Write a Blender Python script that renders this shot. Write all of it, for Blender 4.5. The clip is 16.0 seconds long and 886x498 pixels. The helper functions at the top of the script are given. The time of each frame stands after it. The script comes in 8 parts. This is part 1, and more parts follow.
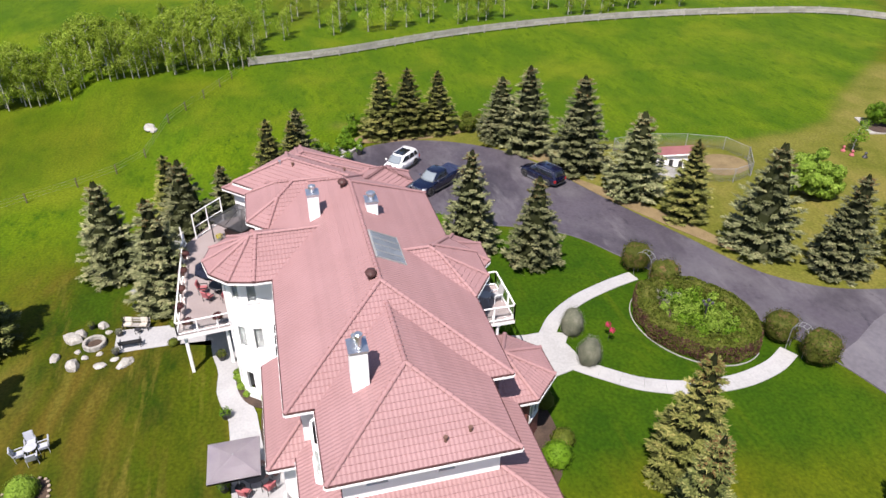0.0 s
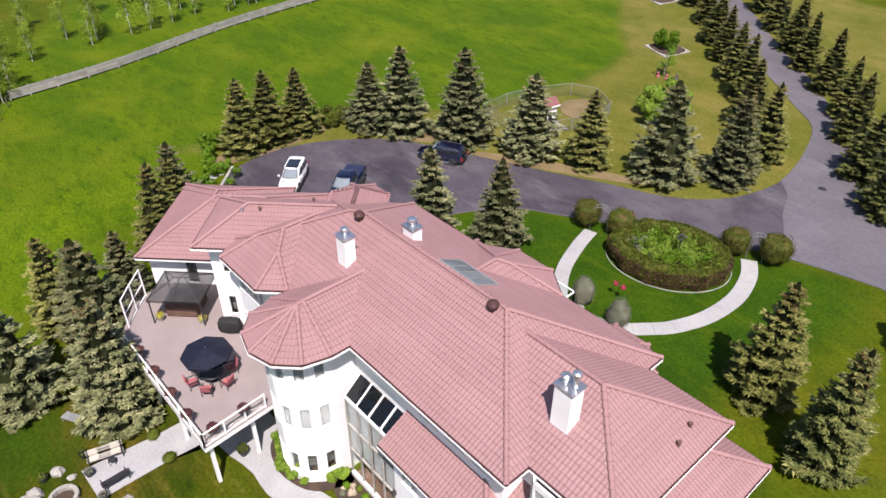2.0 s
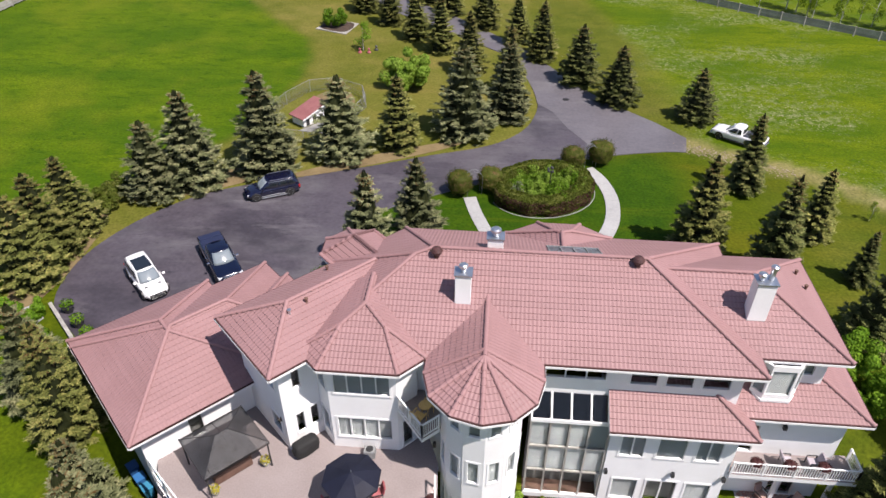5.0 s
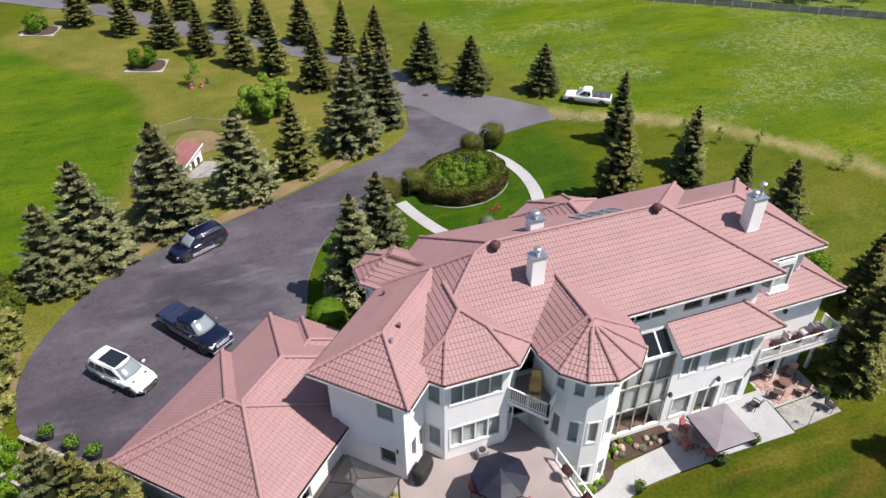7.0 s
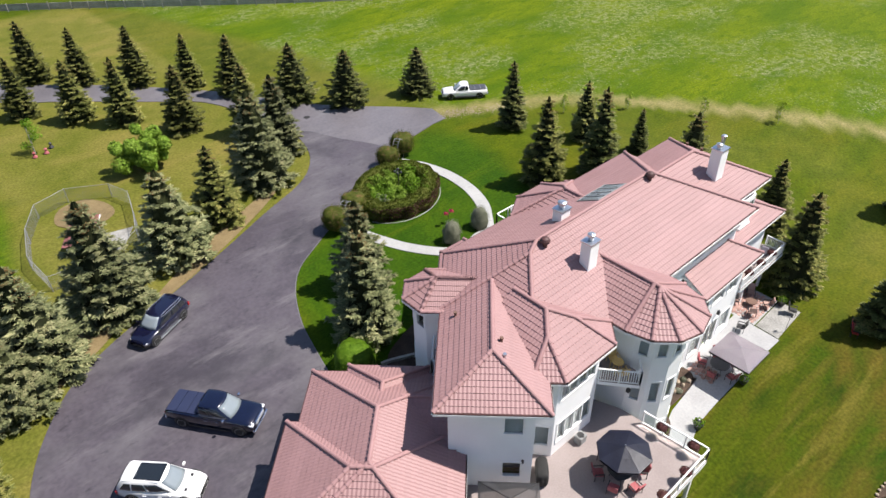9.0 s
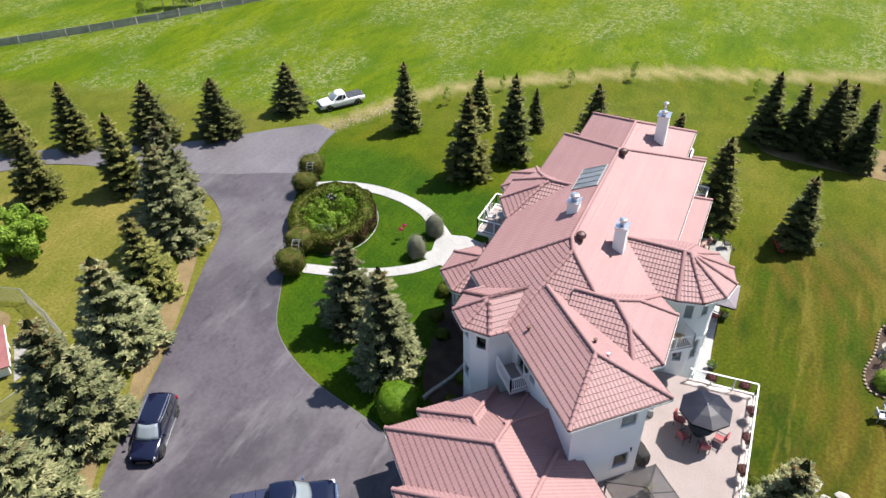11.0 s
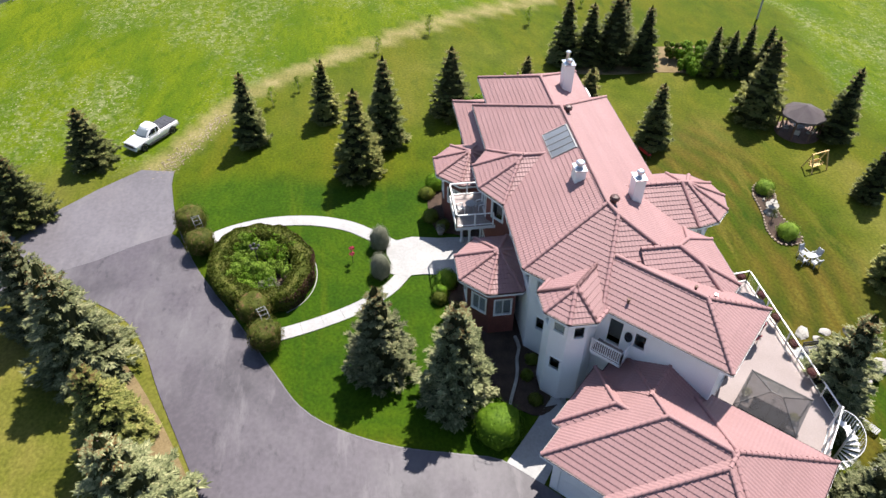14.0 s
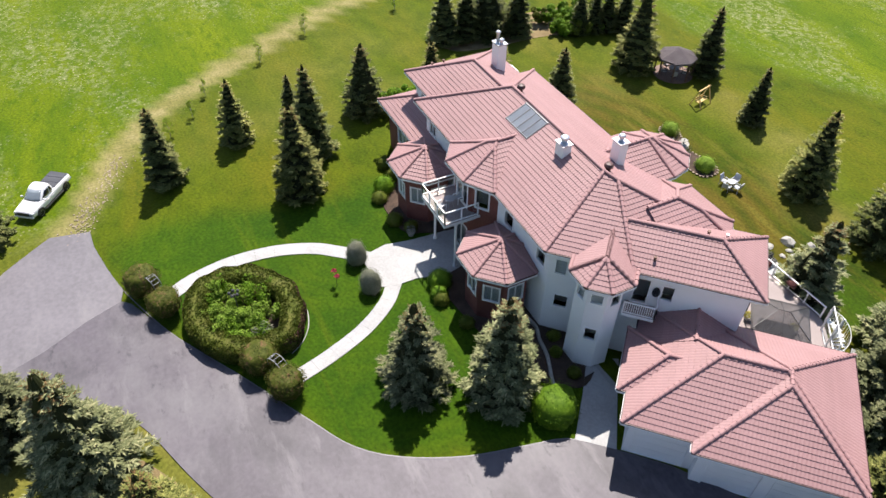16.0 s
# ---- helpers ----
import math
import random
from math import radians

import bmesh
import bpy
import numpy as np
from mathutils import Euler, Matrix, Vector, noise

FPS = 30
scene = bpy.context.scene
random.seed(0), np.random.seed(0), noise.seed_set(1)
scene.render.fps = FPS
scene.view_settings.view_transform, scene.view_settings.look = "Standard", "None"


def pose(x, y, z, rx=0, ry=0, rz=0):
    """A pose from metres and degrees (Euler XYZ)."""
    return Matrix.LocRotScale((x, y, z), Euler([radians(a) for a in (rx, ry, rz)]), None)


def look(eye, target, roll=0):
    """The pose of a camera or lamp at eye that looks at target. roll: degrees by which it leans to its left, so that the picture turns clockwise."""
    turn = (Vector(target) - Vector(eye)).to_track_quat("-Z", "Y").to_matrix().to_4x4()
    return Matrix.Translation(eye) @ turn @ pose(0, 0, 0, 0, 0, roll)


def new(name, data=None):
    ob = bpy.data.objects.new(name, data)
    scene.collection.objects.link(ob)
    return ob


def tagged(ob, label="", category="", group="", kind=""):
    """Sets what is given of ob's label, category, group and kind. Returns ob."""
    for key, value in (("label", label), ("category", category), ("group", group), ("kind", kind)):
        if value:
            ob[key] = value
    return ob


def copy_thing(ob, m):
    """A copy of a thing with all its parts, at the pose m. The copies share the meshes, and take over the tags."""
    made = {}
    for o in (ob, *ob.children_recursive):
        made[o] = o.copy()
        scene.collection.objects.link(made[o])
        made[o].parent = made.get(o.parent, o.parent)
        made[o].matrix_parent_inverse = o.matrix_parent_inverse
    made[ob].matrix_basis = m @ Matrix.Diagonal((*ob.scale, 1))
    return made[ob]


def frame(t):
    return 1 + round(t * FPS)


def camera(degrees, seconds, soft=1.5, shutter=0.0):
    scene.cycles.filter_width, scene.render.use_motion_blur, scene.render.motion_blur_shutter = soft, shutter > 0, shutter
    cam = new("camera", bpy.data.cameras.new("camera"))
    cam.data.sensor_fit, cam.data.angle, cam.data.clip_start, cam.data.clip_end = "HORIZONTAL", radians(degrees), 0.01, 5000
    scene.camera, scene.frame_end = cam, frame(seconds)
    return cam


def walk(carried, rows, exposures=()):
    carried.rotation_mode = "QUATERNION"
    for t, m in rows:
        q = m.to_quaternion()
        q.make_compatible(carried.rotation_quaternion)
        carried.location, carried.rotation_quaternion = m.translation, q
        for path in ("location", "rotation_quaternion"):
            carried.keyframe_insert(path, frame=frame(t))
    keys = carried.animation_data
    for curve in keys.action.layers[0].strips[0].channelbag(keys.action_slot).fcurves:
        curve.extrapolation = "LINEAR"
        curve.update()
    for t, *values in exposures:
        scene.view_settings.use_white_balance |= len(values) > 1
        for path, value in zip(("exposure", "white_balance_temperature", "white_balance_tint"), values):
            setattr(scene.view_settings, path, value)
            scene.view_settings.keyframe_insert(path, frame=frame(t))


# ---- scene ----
cam = camera(65.4, 16.0, soft=1.5)
PATH = [
    (0, (41.795, -4.286, 32.979), (40.168, -3.861, 31.895), 0.4),
    (0.5, (39.14, -8.156, 33.104), (37.58, -7.572, 31.997), 0.3),
    (1, (35.965, -12.278, 33.325), (34.501, -11.513, 32.197), 0.2),
    (1.5, (32.872, -15.875, 33.572), (31.519, -14.951, 32.425), 0.5),
    (2, (29.143, -19.484, 33.749), (27.932, -18.398, 32.586), 0.3),
    (2.5, (25.494, -22.365, 33.918), (24.432, -21.146, 32.741), 0.3),
    (3, (21.19, -25.229, 34.047), (20.308, -23.882, 32.861), 0.2),
    (3.5, (17.17, -27.377, 34.261), (16.459, -25.938, 33.067), 0.2),
    (4, (12.56, -29.243, 34.315), (12.044, -27.723, 33.121), 0.1),
    (4.2, (10.696, -29.709, 34.351), (10.259, -28.167, 33.154), 0.2),
    (6.3, (-7.623, -30.923, 35.126), (-7.302, -29.353, 33.93), -0.2),
    (6.5, (-9.218, -30.684, 35.111), (-8.831, -29.124, 33.921), -0.2),
    (7, (-13.14, -29.58, 35.178), (-12.594, -28.065, 33.993), -0.4),
    (7.5, (-16.85, -28.086, 35.25), (-16.156, -26.63, 34.068), -0.6),
    (8, (-20.247, -26.141, 35.402), (-19.417, -24.757, 34.221), -0.8),
    (8.5, (-23.344, -23.827, 35.563), (-22.388, -22.527, 34.382), -1.0),
    (9, (-26.097, -21.252, 35.939), (-25.027, -20.049, 34.752), -1.2),
    (9.2, (-26.958, -20.144, 35.99), (-25.85, -18.978, 34.801), -1.5),
    (11.3, (-33.727, -5.424, 37.36), (-32.283, -4.813, 36.118), -1.1),
    (11.5, (-33.949, -3.85, 37.483), (-32.49, -3.298, 36.231), -0.9),
    (12, (-34.111, 0.171, 37.851), (-32.62, 0.564, 36.578), -0.8),
    (12.5, (-33.941, 4.035, 38.061), (-32.435, 4.276, 36.767), -0.7),
    (13, (-33.49, 7.825, 38.218), (-31.983, 7.915, 36.906), -0.3),
    (13.5, (-32.802, 11.325, 38.394), (-31.308, 11.272, 37.065), -0.0),
    (14, (-32.004, 14.605, 38.618), (-30.536, 14.416, 37.273), 0.2),
    (14.5, (-30.929, 17.693, 38.66), (-29.494, 17.377, 37.304), 0.4),
    (15, (-29.685, 20.563, 38.755), (-28.292, 20.125, 37.388), 0.5),
    (15.5, (-28.431, 23.217, 38.861), (-27.086, 22.665, 37.487), 0.7),
    (16, (-27.121, 25.578, 38.935), (-25.829, 24.926, 37.554), 0.7),
]
walk(cam, [(t, look(eye, target, roll)) for t, eye, target, roll in PATH], exposures=[(0, 0.78, 6500, 18), (2, 0.60, 6500, 20), (4, 0.51, 6500, 19), (8, 0.66, 6500, 13), (11, 0.94, 6500, 12), (13, 1.02, 6530, 13), (16, 1.00, 6560, 14)])

# ---- light ----
SUN = Vector((0.43, -0.30, 0.85)).normalized()
world = bpy.data.worlds.new("sky")
scene.world = world
world.use_nodes = True
wn = world.node_tree
sky = wn.nodes.new("ShaderNodeTexSky")
sky.sky_type = "NISHITA"
sky.sun_disc = False
sky.sun_elevation = math.asin(SUN.z)
sky.sun_rotation = math.atan2(SUN.x, SUN.y)
sky.air_density, sky.dust_density, sky.ozone_density = 1.0, 0.6, 1.0
wn.nodes["Background"].inputs["Strength"].default_value = 0.088
wn.links.new(sky.outputs[0], wn.nodes["Background"].inputs["Color"])
sun_data = bpy.data.lights.new("sun", "SUN")
sun_data.energy, sun_data.angle, sun_data.color = 5.0, radians(0.53), (1.0, 0.945, 0.865)
sun = new("sun", sun_data)
sun.matrix_world = look((60, -42, 120), (60 - SUN.x * 10, -42 - SUN.y * 10, 120 - SUN.z * 10))


# ---- materials ----
def surface(name, dark, light, rough=0.8, fine=20.0, broad=0.6, bump=0.2, metal=0.0, depth=0.01, vary=0.0, spec=0.5):
    """Two colours mixed by a broad and a fine noise, with a fine relief; vary: brightness spread from object to object."""
    m = bpy.data.materials.new(name)
    m.use_nodes = True
    nt = m.node_tree
    b = nt.nodes["Principled BSDF"]
    geo = nt.nodes.new("ShaderNodeNewGeometry")
    n1, n2 = nt.nodes.new("ShaderNodeTexNoise"), nt.nodes.new("ShaderNodeTexNoise")
    n1.inputs["Scale"].default_value, n2.inputs["Scale"].default_value = broad, fine
    n1.inputs["Detail"].default_value, n2.inputs["Detail"].default_value = 4, 6
    for n in (n1, n2):
        nt.links.new(geo.outputs["Position"], n.inputs["Vector"])
    avg = nt.nodes.new("ShaderNodeMath")
    avg.operation = "ADD"
    nt.links.new(n1.outputs["Fac"], avg.inputs[0])
    nt.links.new(n2.outputs["Fac"], avg.inputs[1])
    ramp = nt.nodes.new("ShaderNodeMapRange")
    ramp.inputs["From Min"].default_value, ramp.inputs["From Max"].default_value = 0.75, 1.25
    nt.links.new(avg.outputs[0], ramp.inputs["Value"])
    mix = nt.nodes.new("ShaderNodeMix")
    mix.data_type = "RGBA"
    mix.inputs["A"].default_value, mix.inputs["B"].default_value = (*dark, 1), (*light, 1)
    nt.links.new(ramp.outputs[0], mix.inputs["Factor"])
    out = mix.outputs["Result"]
    if vary:
        info = nt.nodes.new("ShaderNodeObjectInfo")
        mr = nt.nodes.new("ShaderNodeMapRange")
        mr.inputs["To Min"].default_value, mr.inputs["To Max"].default_value = 1 - vary, 1 + vary
        nt.links.new(info.outputs["Random"], mr.inputs["Value"])
        hsv = nt.nodes.new("ShaderNodeHueSaturation")
        nt.links.new(mr.outputs[0], hsv.inputs["Value"])
        nt.links.new(out, hsv.inputs["Color"])
        out = hsv.outputs["Color"]
    nt.links.new(out, b.inputs["Base Color"])
    b.inputs["Roughness"].default_value, b.inputs["Metallic"].default_value = rough, metal
    b.inputs["Specular IOR Level"].default_value = spec
    if bump:
        bp = nt.nodes.new("ShaderNodeBump")
        bp.inputs["Strength"].default_value, bp.inputs["Distance"].default_value = bump, depth
        nt.links.new(n2.outputs["Fac"], bp.inputs["Height"])
        nt.links.new(bp.outputs[0], b.inputs["Normal"])
    return m


def foliage(name, dark, light, tip=None, spread=0.12, broad=0.5, thin=0.25):
    """Leaves: colour varies from leaf clump to leaf clump and from plant to plant; a little light passes through."""
    m = bpy.data.materials.new(name)
    m.use_nodes = True
    nt = m.node_tree
    b = nt.nodes["Principled BSDF"]
    geo = nt.nodes.new("ShaderNodeNewGeometry")
    noi = nt.nodes.new("ShaderNodeTexNoise")
    noi.inputs["Scale"].default_value, noi.inputs["Detail"].default_value = broad, 3
    nt.links.new(geo.outputs["Position"], noi.inputs["Vector"])
    add = nt.nodes.new("ShaderNodeMath")
    add.operation = "MULTIPLY_ADD"
    add.inputs[1].default_value, add.inputs[2].default_value = 0.55, -0.05
    nt.links.new(geo.outputs["Random Per Island"], add.inputs[0])
    add2 = nt.nodes.new("ShaderNodeMath")
    nt.links.new(add.outputs[0], add2.inputs[0])
    nt.links.new(noi.outputs["Fac"], add2.inputs[1])
    ramp = nt.nodes.new("ShaderNodeValToRGB")
    ramp.color_ramp.elements[0].color, ramp.color_ramp.elements[0].position = (*dark, 1), 0.25
    ramp.color_ramp.elements[1].color, ramp.color_ramp.elements[1].position = (*light, 1), 0.85
    if tip:
        e = ramp.color_ramp.elements.new(1.0)
        e.color = (*tip, 1)
    nt.links.new(add2.outputs[0], ramp.inputs["Fac"])
    info = nt.nodes.new("ShaderNodeObjectInfo")
    mr = nt.nodes.new("ShaderNodeMapRange")
    mr.inputs["To Min"].default_value, mr.inputs["To Max"].default_value = 1 - 2 * spread, 1 + 2 * spread
    nt.links.new(info.outputs["Random"], mr.inputs["Value"])
    hsv = nt.nodes.new("ShaderNodeHueSaturation")
    nt.links.new(mr.outputs[0], hsv.inputs["Value"])
    nt.links.new(ramp.outputs["Color"], hsv.inputs["Color"])
    nt.links.new(hsv.outputs["Color"], b.inputs["Base Color"])
    b.inputs["Roughness"].default_value = 0.65
    b.inputs["Specular IOR Level"].default_value = 0.12
    tr = nt.nodes.new("ShaderNodeBsdfTranslucent")
    nt.links.new(hsv.outputs["Color"], tr.inputs["Color"])
    ms = nt.nodes.new("ShaderNodeMixShader")
    ms.inputs["Fac"].default_value = thin
    nt.links.new(b.outputs[0], ms.inputs[1])
    nt.links.new(tr.outputs[0], ms.inputs[2])
    nt.links.new(ms.outputs[0], nt.nodes["Material Output"].inputs["Surface"])
    return m


def glass_material(name, tint=(0.9, 0.95, 0.95)):
    m = bpy.data.materials.new(name)
    m.use_nodes = True
    b = m.node_tree.nodes["Principled BSDF"]
    b.inputs["Base Color"].default_value = (*tint, 1)
    b.inputs["Roughness"].default_value = 0.02
    b.inputs["Transmission Weight"].default_value = 1.0
    b.inputs["IOR"].default_value = 1.15
    return m


def paint(name, colour, rough=0.3, metal=0.0, coat=0.0):
    m = surface(name, [c * 0.9 for c in colour], colour, rough, 60, 1.5, 0.0, metal)
    m.node_tree.nodes["Principled BSDF"].inputs["Coat Weight"].default_value = coat
    m.node_tree.nodes["Principled BSDF"].inputs["Coat Roughness"].default_value = 0.05
    return m


TILE = surface("clay_pink_tile", (0.247, 0.138, 0.135), (0.285, 0.163, 0.162), 0.6, 9, 0.35, 0.2, vary=0.04)
CAP = surface("pink_ridge_cap", (0.262, 0.144, 0.142), (0.308, 0.175, 0.173), 0.7, 9, 0.6, 0.2)
STUCCO = surface("white_stucco", (0.74, 0.74, 0.735), (0.82, 0.82, 0.815), 0.9, 30, 0.5, 0.3)
TRIM = surface("white_trim", (0.74, 0.74, 0.735), (0.82, 0.82, 0.815), 0.6, 25, 0.7, 0.05)
# dark brown of the roof vents and of the painted shade under eaves
VENT_EAVE_SHADE = surface("brown_vent_and_eave_shade", (0.046, 0.019, 0.017), (0.076, 0.030, 0.027), 0.5, 12, 0.7, 0.05)
BRICK = surface("red_brick", (0.122, 0.038, 0.030), (0.198, 0.065, 0.049), 0.85, 14, 0.8, 0.3, vary=0.2)
MORTAR = surface("mortar", (0.24, 0.17, 0.15), (0.32, 0.24, 0.21), 0.95, 30, 1.0, 0.3)
ASPHALT = surface("asphalt", (0.049, 0.042, 0.053), (0.078, 0.068, 0.083), 0.6, 3.5, 0.16, 0.15, depth=0.004)
ASPHALT_OLD = surface("old_grey_asphalt", (0.093, 0.087, 0.096), (0.136, 0.127, 0.140), 0.52, 3.0, 0.2, 0.15, depth=0.004)


def scuffed(m, colour, angle, stretch, scale, lo, hi):
    """Long pale scuffs and sweep marks over a paving material."""
    nt = m.node_tree
    b = nt.nodes["Principled BSDF"]
    geo, mp, n = nt.nodes.new("ShaderNodeNewGeometry"), nt.nodes.new("ShaderNodeMapping"), nt.nodes.new("ShaderNodeTexNoise")
    mp.inputs["Rotation"].default_value, mp.inputs["Scale"].default_value = (0, 0, radians(angle)), (stretch, 1, 1)
    n.inputs["Scale"].default_value, n.inputs["Detail"].default_value, n.inputs["Roughness"].default_value = scale, 7, 0.68
    r, mx = nt.nodes.new("ShaderNodeMapRange"), nt.nodes.new("ShaderNodeMix")
    r.inputs["From Min"].default_value, r.inputs["From Max"].default_value, r.inputs["To Max"].default_value = lo, hi, 0.75
    mx.data_type = "RGBA"
    mx.inputs["B"].default_value = (*colour, 1)
    nt.links.new(geo.outputs["Position"], mp.inputs["Vector"])
    nt.links.new(mp.outputs[0], n.inputs["Vector"])
    nt.links.new(n.outputs["Fac"], r.inputs["Value"])
    nt.links.new(r.outputs[0], mx.inputs["Factor"])
    nt.links.new(b.inputs["Base Color"].links[0].from_socket, mx.inputs["A"])
    nt.links.new(mx.outputs["Result"], b.inputs["Base Color"])


scuffed(ASPHALT, (0.118, 0.112, 0.120), 30, 0.6, 0.10, 0.50, 0.66)
scuffed(ASPHALT, (0.023, 0.020, 0.027), 20, 0.6, 0.16, 0.50, 0.66)
scuffed(ASPHALT, (0.144, 0.135, 0.144), 50, 0.22, 0.6, 0.55, 0.74)
scuffed(ASPHALT, (0.020, 0.017, 0.024), 120, 0.5, 1.4, 0.58, 0.72)
scuffed(ASPHALT_OLD, (0.175, 0.167, 0.171), 70, 0.3, 0.4, 0.5, 0.75)
CONCRETE = surface("pale_concrete", (0.285, 0.286, 0.282), (0.355, 0.357, 0.352), 0.9, 6, 0.5, 0.2)
PATIO = surface("grey_patio_concrete", (0.285, 0.287, 0.290), (0.35, 0.353, 0.356), 0.9, 6, 0.6, 0.2)
PAVER = surface("red_paver", (0.27, 0.15, 0.125), (0.41, 0.27, 0.235), 0.9, 12, 1.0, 0.3, vary=0.30)
MULCH = surface("bark_mulch", (0.030, 0.020, 0.014), (0.076, 0.049, 0.034), 1.0, 12, 1.2, 0.8, depth=0.04)
DRYSOIL = surface("dry_soil", (0.122, 0.087, 0.038), (0.205, 0.152, 0.072), 1.0, 10, 0.7, 0.6, depth=0.03)
GRAVEL = surface("pale_gravel", (0.17, 0.168, 0.155), (0.32, 0.315, 0.30), 1.0, 9, 0.8, 0.8, depth=0.03)
DECKING = surface("pinkish_grey_decking", (0.228, 0.190, 0.182), (0.277, 0.236, 0.228), 0.8, 10, 0.5, 0.15)
STONE = surface("pale_stone", (0.228, 0.217, 0.194), (0.410, 0.395, 0.357), 0.9, 8, 1.2, 0.6, depth=0.03)
CUSHION = surface("cream_cushion_cloth", (0.40, 0.37, 0.31), (0.52, 0.49, 0.42), 0.9, 30, 2, 0.2)
WOOD = surface("grey_weathered_wood", (0.228, 0.213, 0.190), (0.350, 0.334, 0.304), 0.9, 14, 1.0, 0.3, vary=0.15)
BROWNWOOD = surface("brown_wood", (0.091, 0.049, 0.034), (0.152, 0.084, 0.061), 0.7, 14, 1.5, 0.3)
YELLOWWOOD = surface("yellow_wood", (0.55, 0.36, 0.12), (0.68, 0.47, 0.18), 0.6, 14, 1.5, 0.2)
BARK = surface("grey_brown_bark", (0.076, 0.057, 0.042), (0.137, 0.106, 0.084), 0.95, 14, 2.0, 0.6, depth=0.02)
PALEBARK = surface("pale_bark", (0.319, 0.304, 0.266), (0.471, 0.456, 0.410), 0.9, 10, 1.5, 0.4)
BLACK = surface("black_metal", (0.02, 0.02, 0.022), (0.035, 0.035, 0.037), 0.45, 20, 2, 0.05)
DARKFABRIC = surface("charcoal_fabric", (0.038, 0.038, 0.043), (0.065, 0.065, 0.070), 0.42, 40, 1.5, 0.1)
NETFABRIC = surface("charcoal_net", (0.057, 0.057, 0.059), (0.087, 0.087, 0.090), 0.36, 40, 1.5, 0.1)
NAVYFABRIC = surface("navy_fabric", (0.018, 0.021, 0.042), (0.030, 0.035, 0.065), 0.45, 40, 1.2, 0.2)
GREYFABRIC = surface("taupe_grey_fabric", (0.36, 0.32, 0.36), (0.45, 0.41, 0.44), 0.9, 40, 0.9, 0.2)
TAUPE = surface("dark_taupe_cloth", (0.15, 0.128, 0.135), (0.20, 0.175, 0.18), 0.9, 40, 0.9, 0.2)
REDFABRIC = surface("faded_red_fabric", (0.274, 0.057, 0.065), (0.380, 0.129, 0.137), 0.85, 30, 2.5, 0.2)
CURTAIN = surface("pale_blind", (0.27, 0.275, 0.28), (0.36, 0.365, 0.365), 0.9, 20, 0.9, 0.1)
# darkness of unlit rooms put into the colour of surfaces behind the glass
INSIDE_SHADE = surface("unlit_interior_tone", (0.10, 0.095, 0.09), (0.16, 0.15, 0.14), 0.9, 6, 0.8, 0.1)
STEEL = surface("galvanised_steel", (0.50, 0.53, 0.56), (0.68, 0.70, 0.73), 0.3, 14, 1.5, 0.05, metal=0.9)
SANDSTONE = surface("tan_stone", (0.228, 0.175, 0.122), (0.365, 0.304, 0.228), 0.9, 8, 1.2, 0.6, depth=0.03)
PALERAIL = surface("pale_galvanised_rail", (0.190, 0.198, 0.198), (0.274, 0.281, 0.281), 0.6, 14, 2, 0.0)
IRON = surface("grey_iron", (0.122, 0.125, 0.129), (0.213, 0.217, 0.220), 0.5, 14, 2, 0.05)
WIRE = surface("dull_wire", (0.122, 0.125, 0.129), (0.198, 0.201, 0.205), 0.6, 14, 2, 0.0)
# grey-blue base colour paints the sky's reflection into the skylight panes
ROOFGLASS = paint("roof_glass_sky_tone", (0.34, 0.38, 0.43), 0.25, 0.0, 0.3)
GLASS = glass_material("window_glass")
CHROME = paint("chrome", (0.8, 0.8, 0.82), 0.12, 1.0)
RUBBER = surface("rubber", (0.0091, 0.0091, 0.0091), (0.021, 0.021, 0.021), 0.85, 30, 2, 0.2)
CARGLASS = paint("tinted_car_glass", (0.012, 0.015, 0.018), 0.04, 0.0, 1.0)
WHITECAR = paint("white_car_paint", (0.80, 0.80, 0.80), 0.25, 0.0, 1.0)
NAVYCAR = paint("dark_blue_car_paint", (0.003, 0.005, 0.022), 0.15, 0.1, 1.0)
DARKCAR = paint("charcoal_car_paint", (0.006, 0.007, 0.025), 0.15, 0.1, 1.0)
LAMPGLASS = paint("pale_lamp_glass", (0.7, 0.72, 0.75), 0.1, 0.0, 1.0)
REDLAMP = paint("red_lamp", (0.35, 0.01, 0.01), 0.15, 0.0, 1.0)


def see_through(m, share):
    """A net: part of the light passes between the threads."""
    nt = m.node_tree
    ms, tr = nt.nodes.new("ShaderNodeMixShader"), nt.nodes.new("ShaderNodeBsdfTransparent")
    ms.inputs["Fac"].default_value = share
    nt.links.new(nt.nodes["Principled BSDF"].outputs[0], ms.inputs[1])
    nt.links.new(tr.outputs[0], ms.inputs[2])
    nt.links.new(ms.outputs[0], nt.nodes["Material Output"].inputs["Surface"])


see_through(NETFABRIC, 0.24)
SPRUCE = foliage("spruce_needles", (0.033, 0.043, 0.008), (0.185, 0.198, 0.053), (0.31, 0.285, 0.09), 0.12, thin=0.06)
DARKSPRUCE = foliage("dark_spruce_needles", (0.024, 0.034, 0.010), (0.130, 0.150, 0.044), (0.25, 0.24, 0.085), 0.10, thin=0.06)
BLUESPRUCE = foliage("blue_spruce_needles", (0.032, 0.043, 0.016), (0.205, 0.222, 0.104), (0.33, 0.32, 0.165), 0.12, thin=0.06)
LEAF = foliage("bright_leaves", (0.034, 0.087, 0.0046), (0.114, 0.220, 0.012), (0.175, 0.289, 0.023), 0.08)
PALELEAF = foliage("aspen_leaves", (0.099, 0.152, 0.0091), (0.243, 0.334, 0.034), (0.319, 0.395, 0.068), 0.10, thin=0.45)
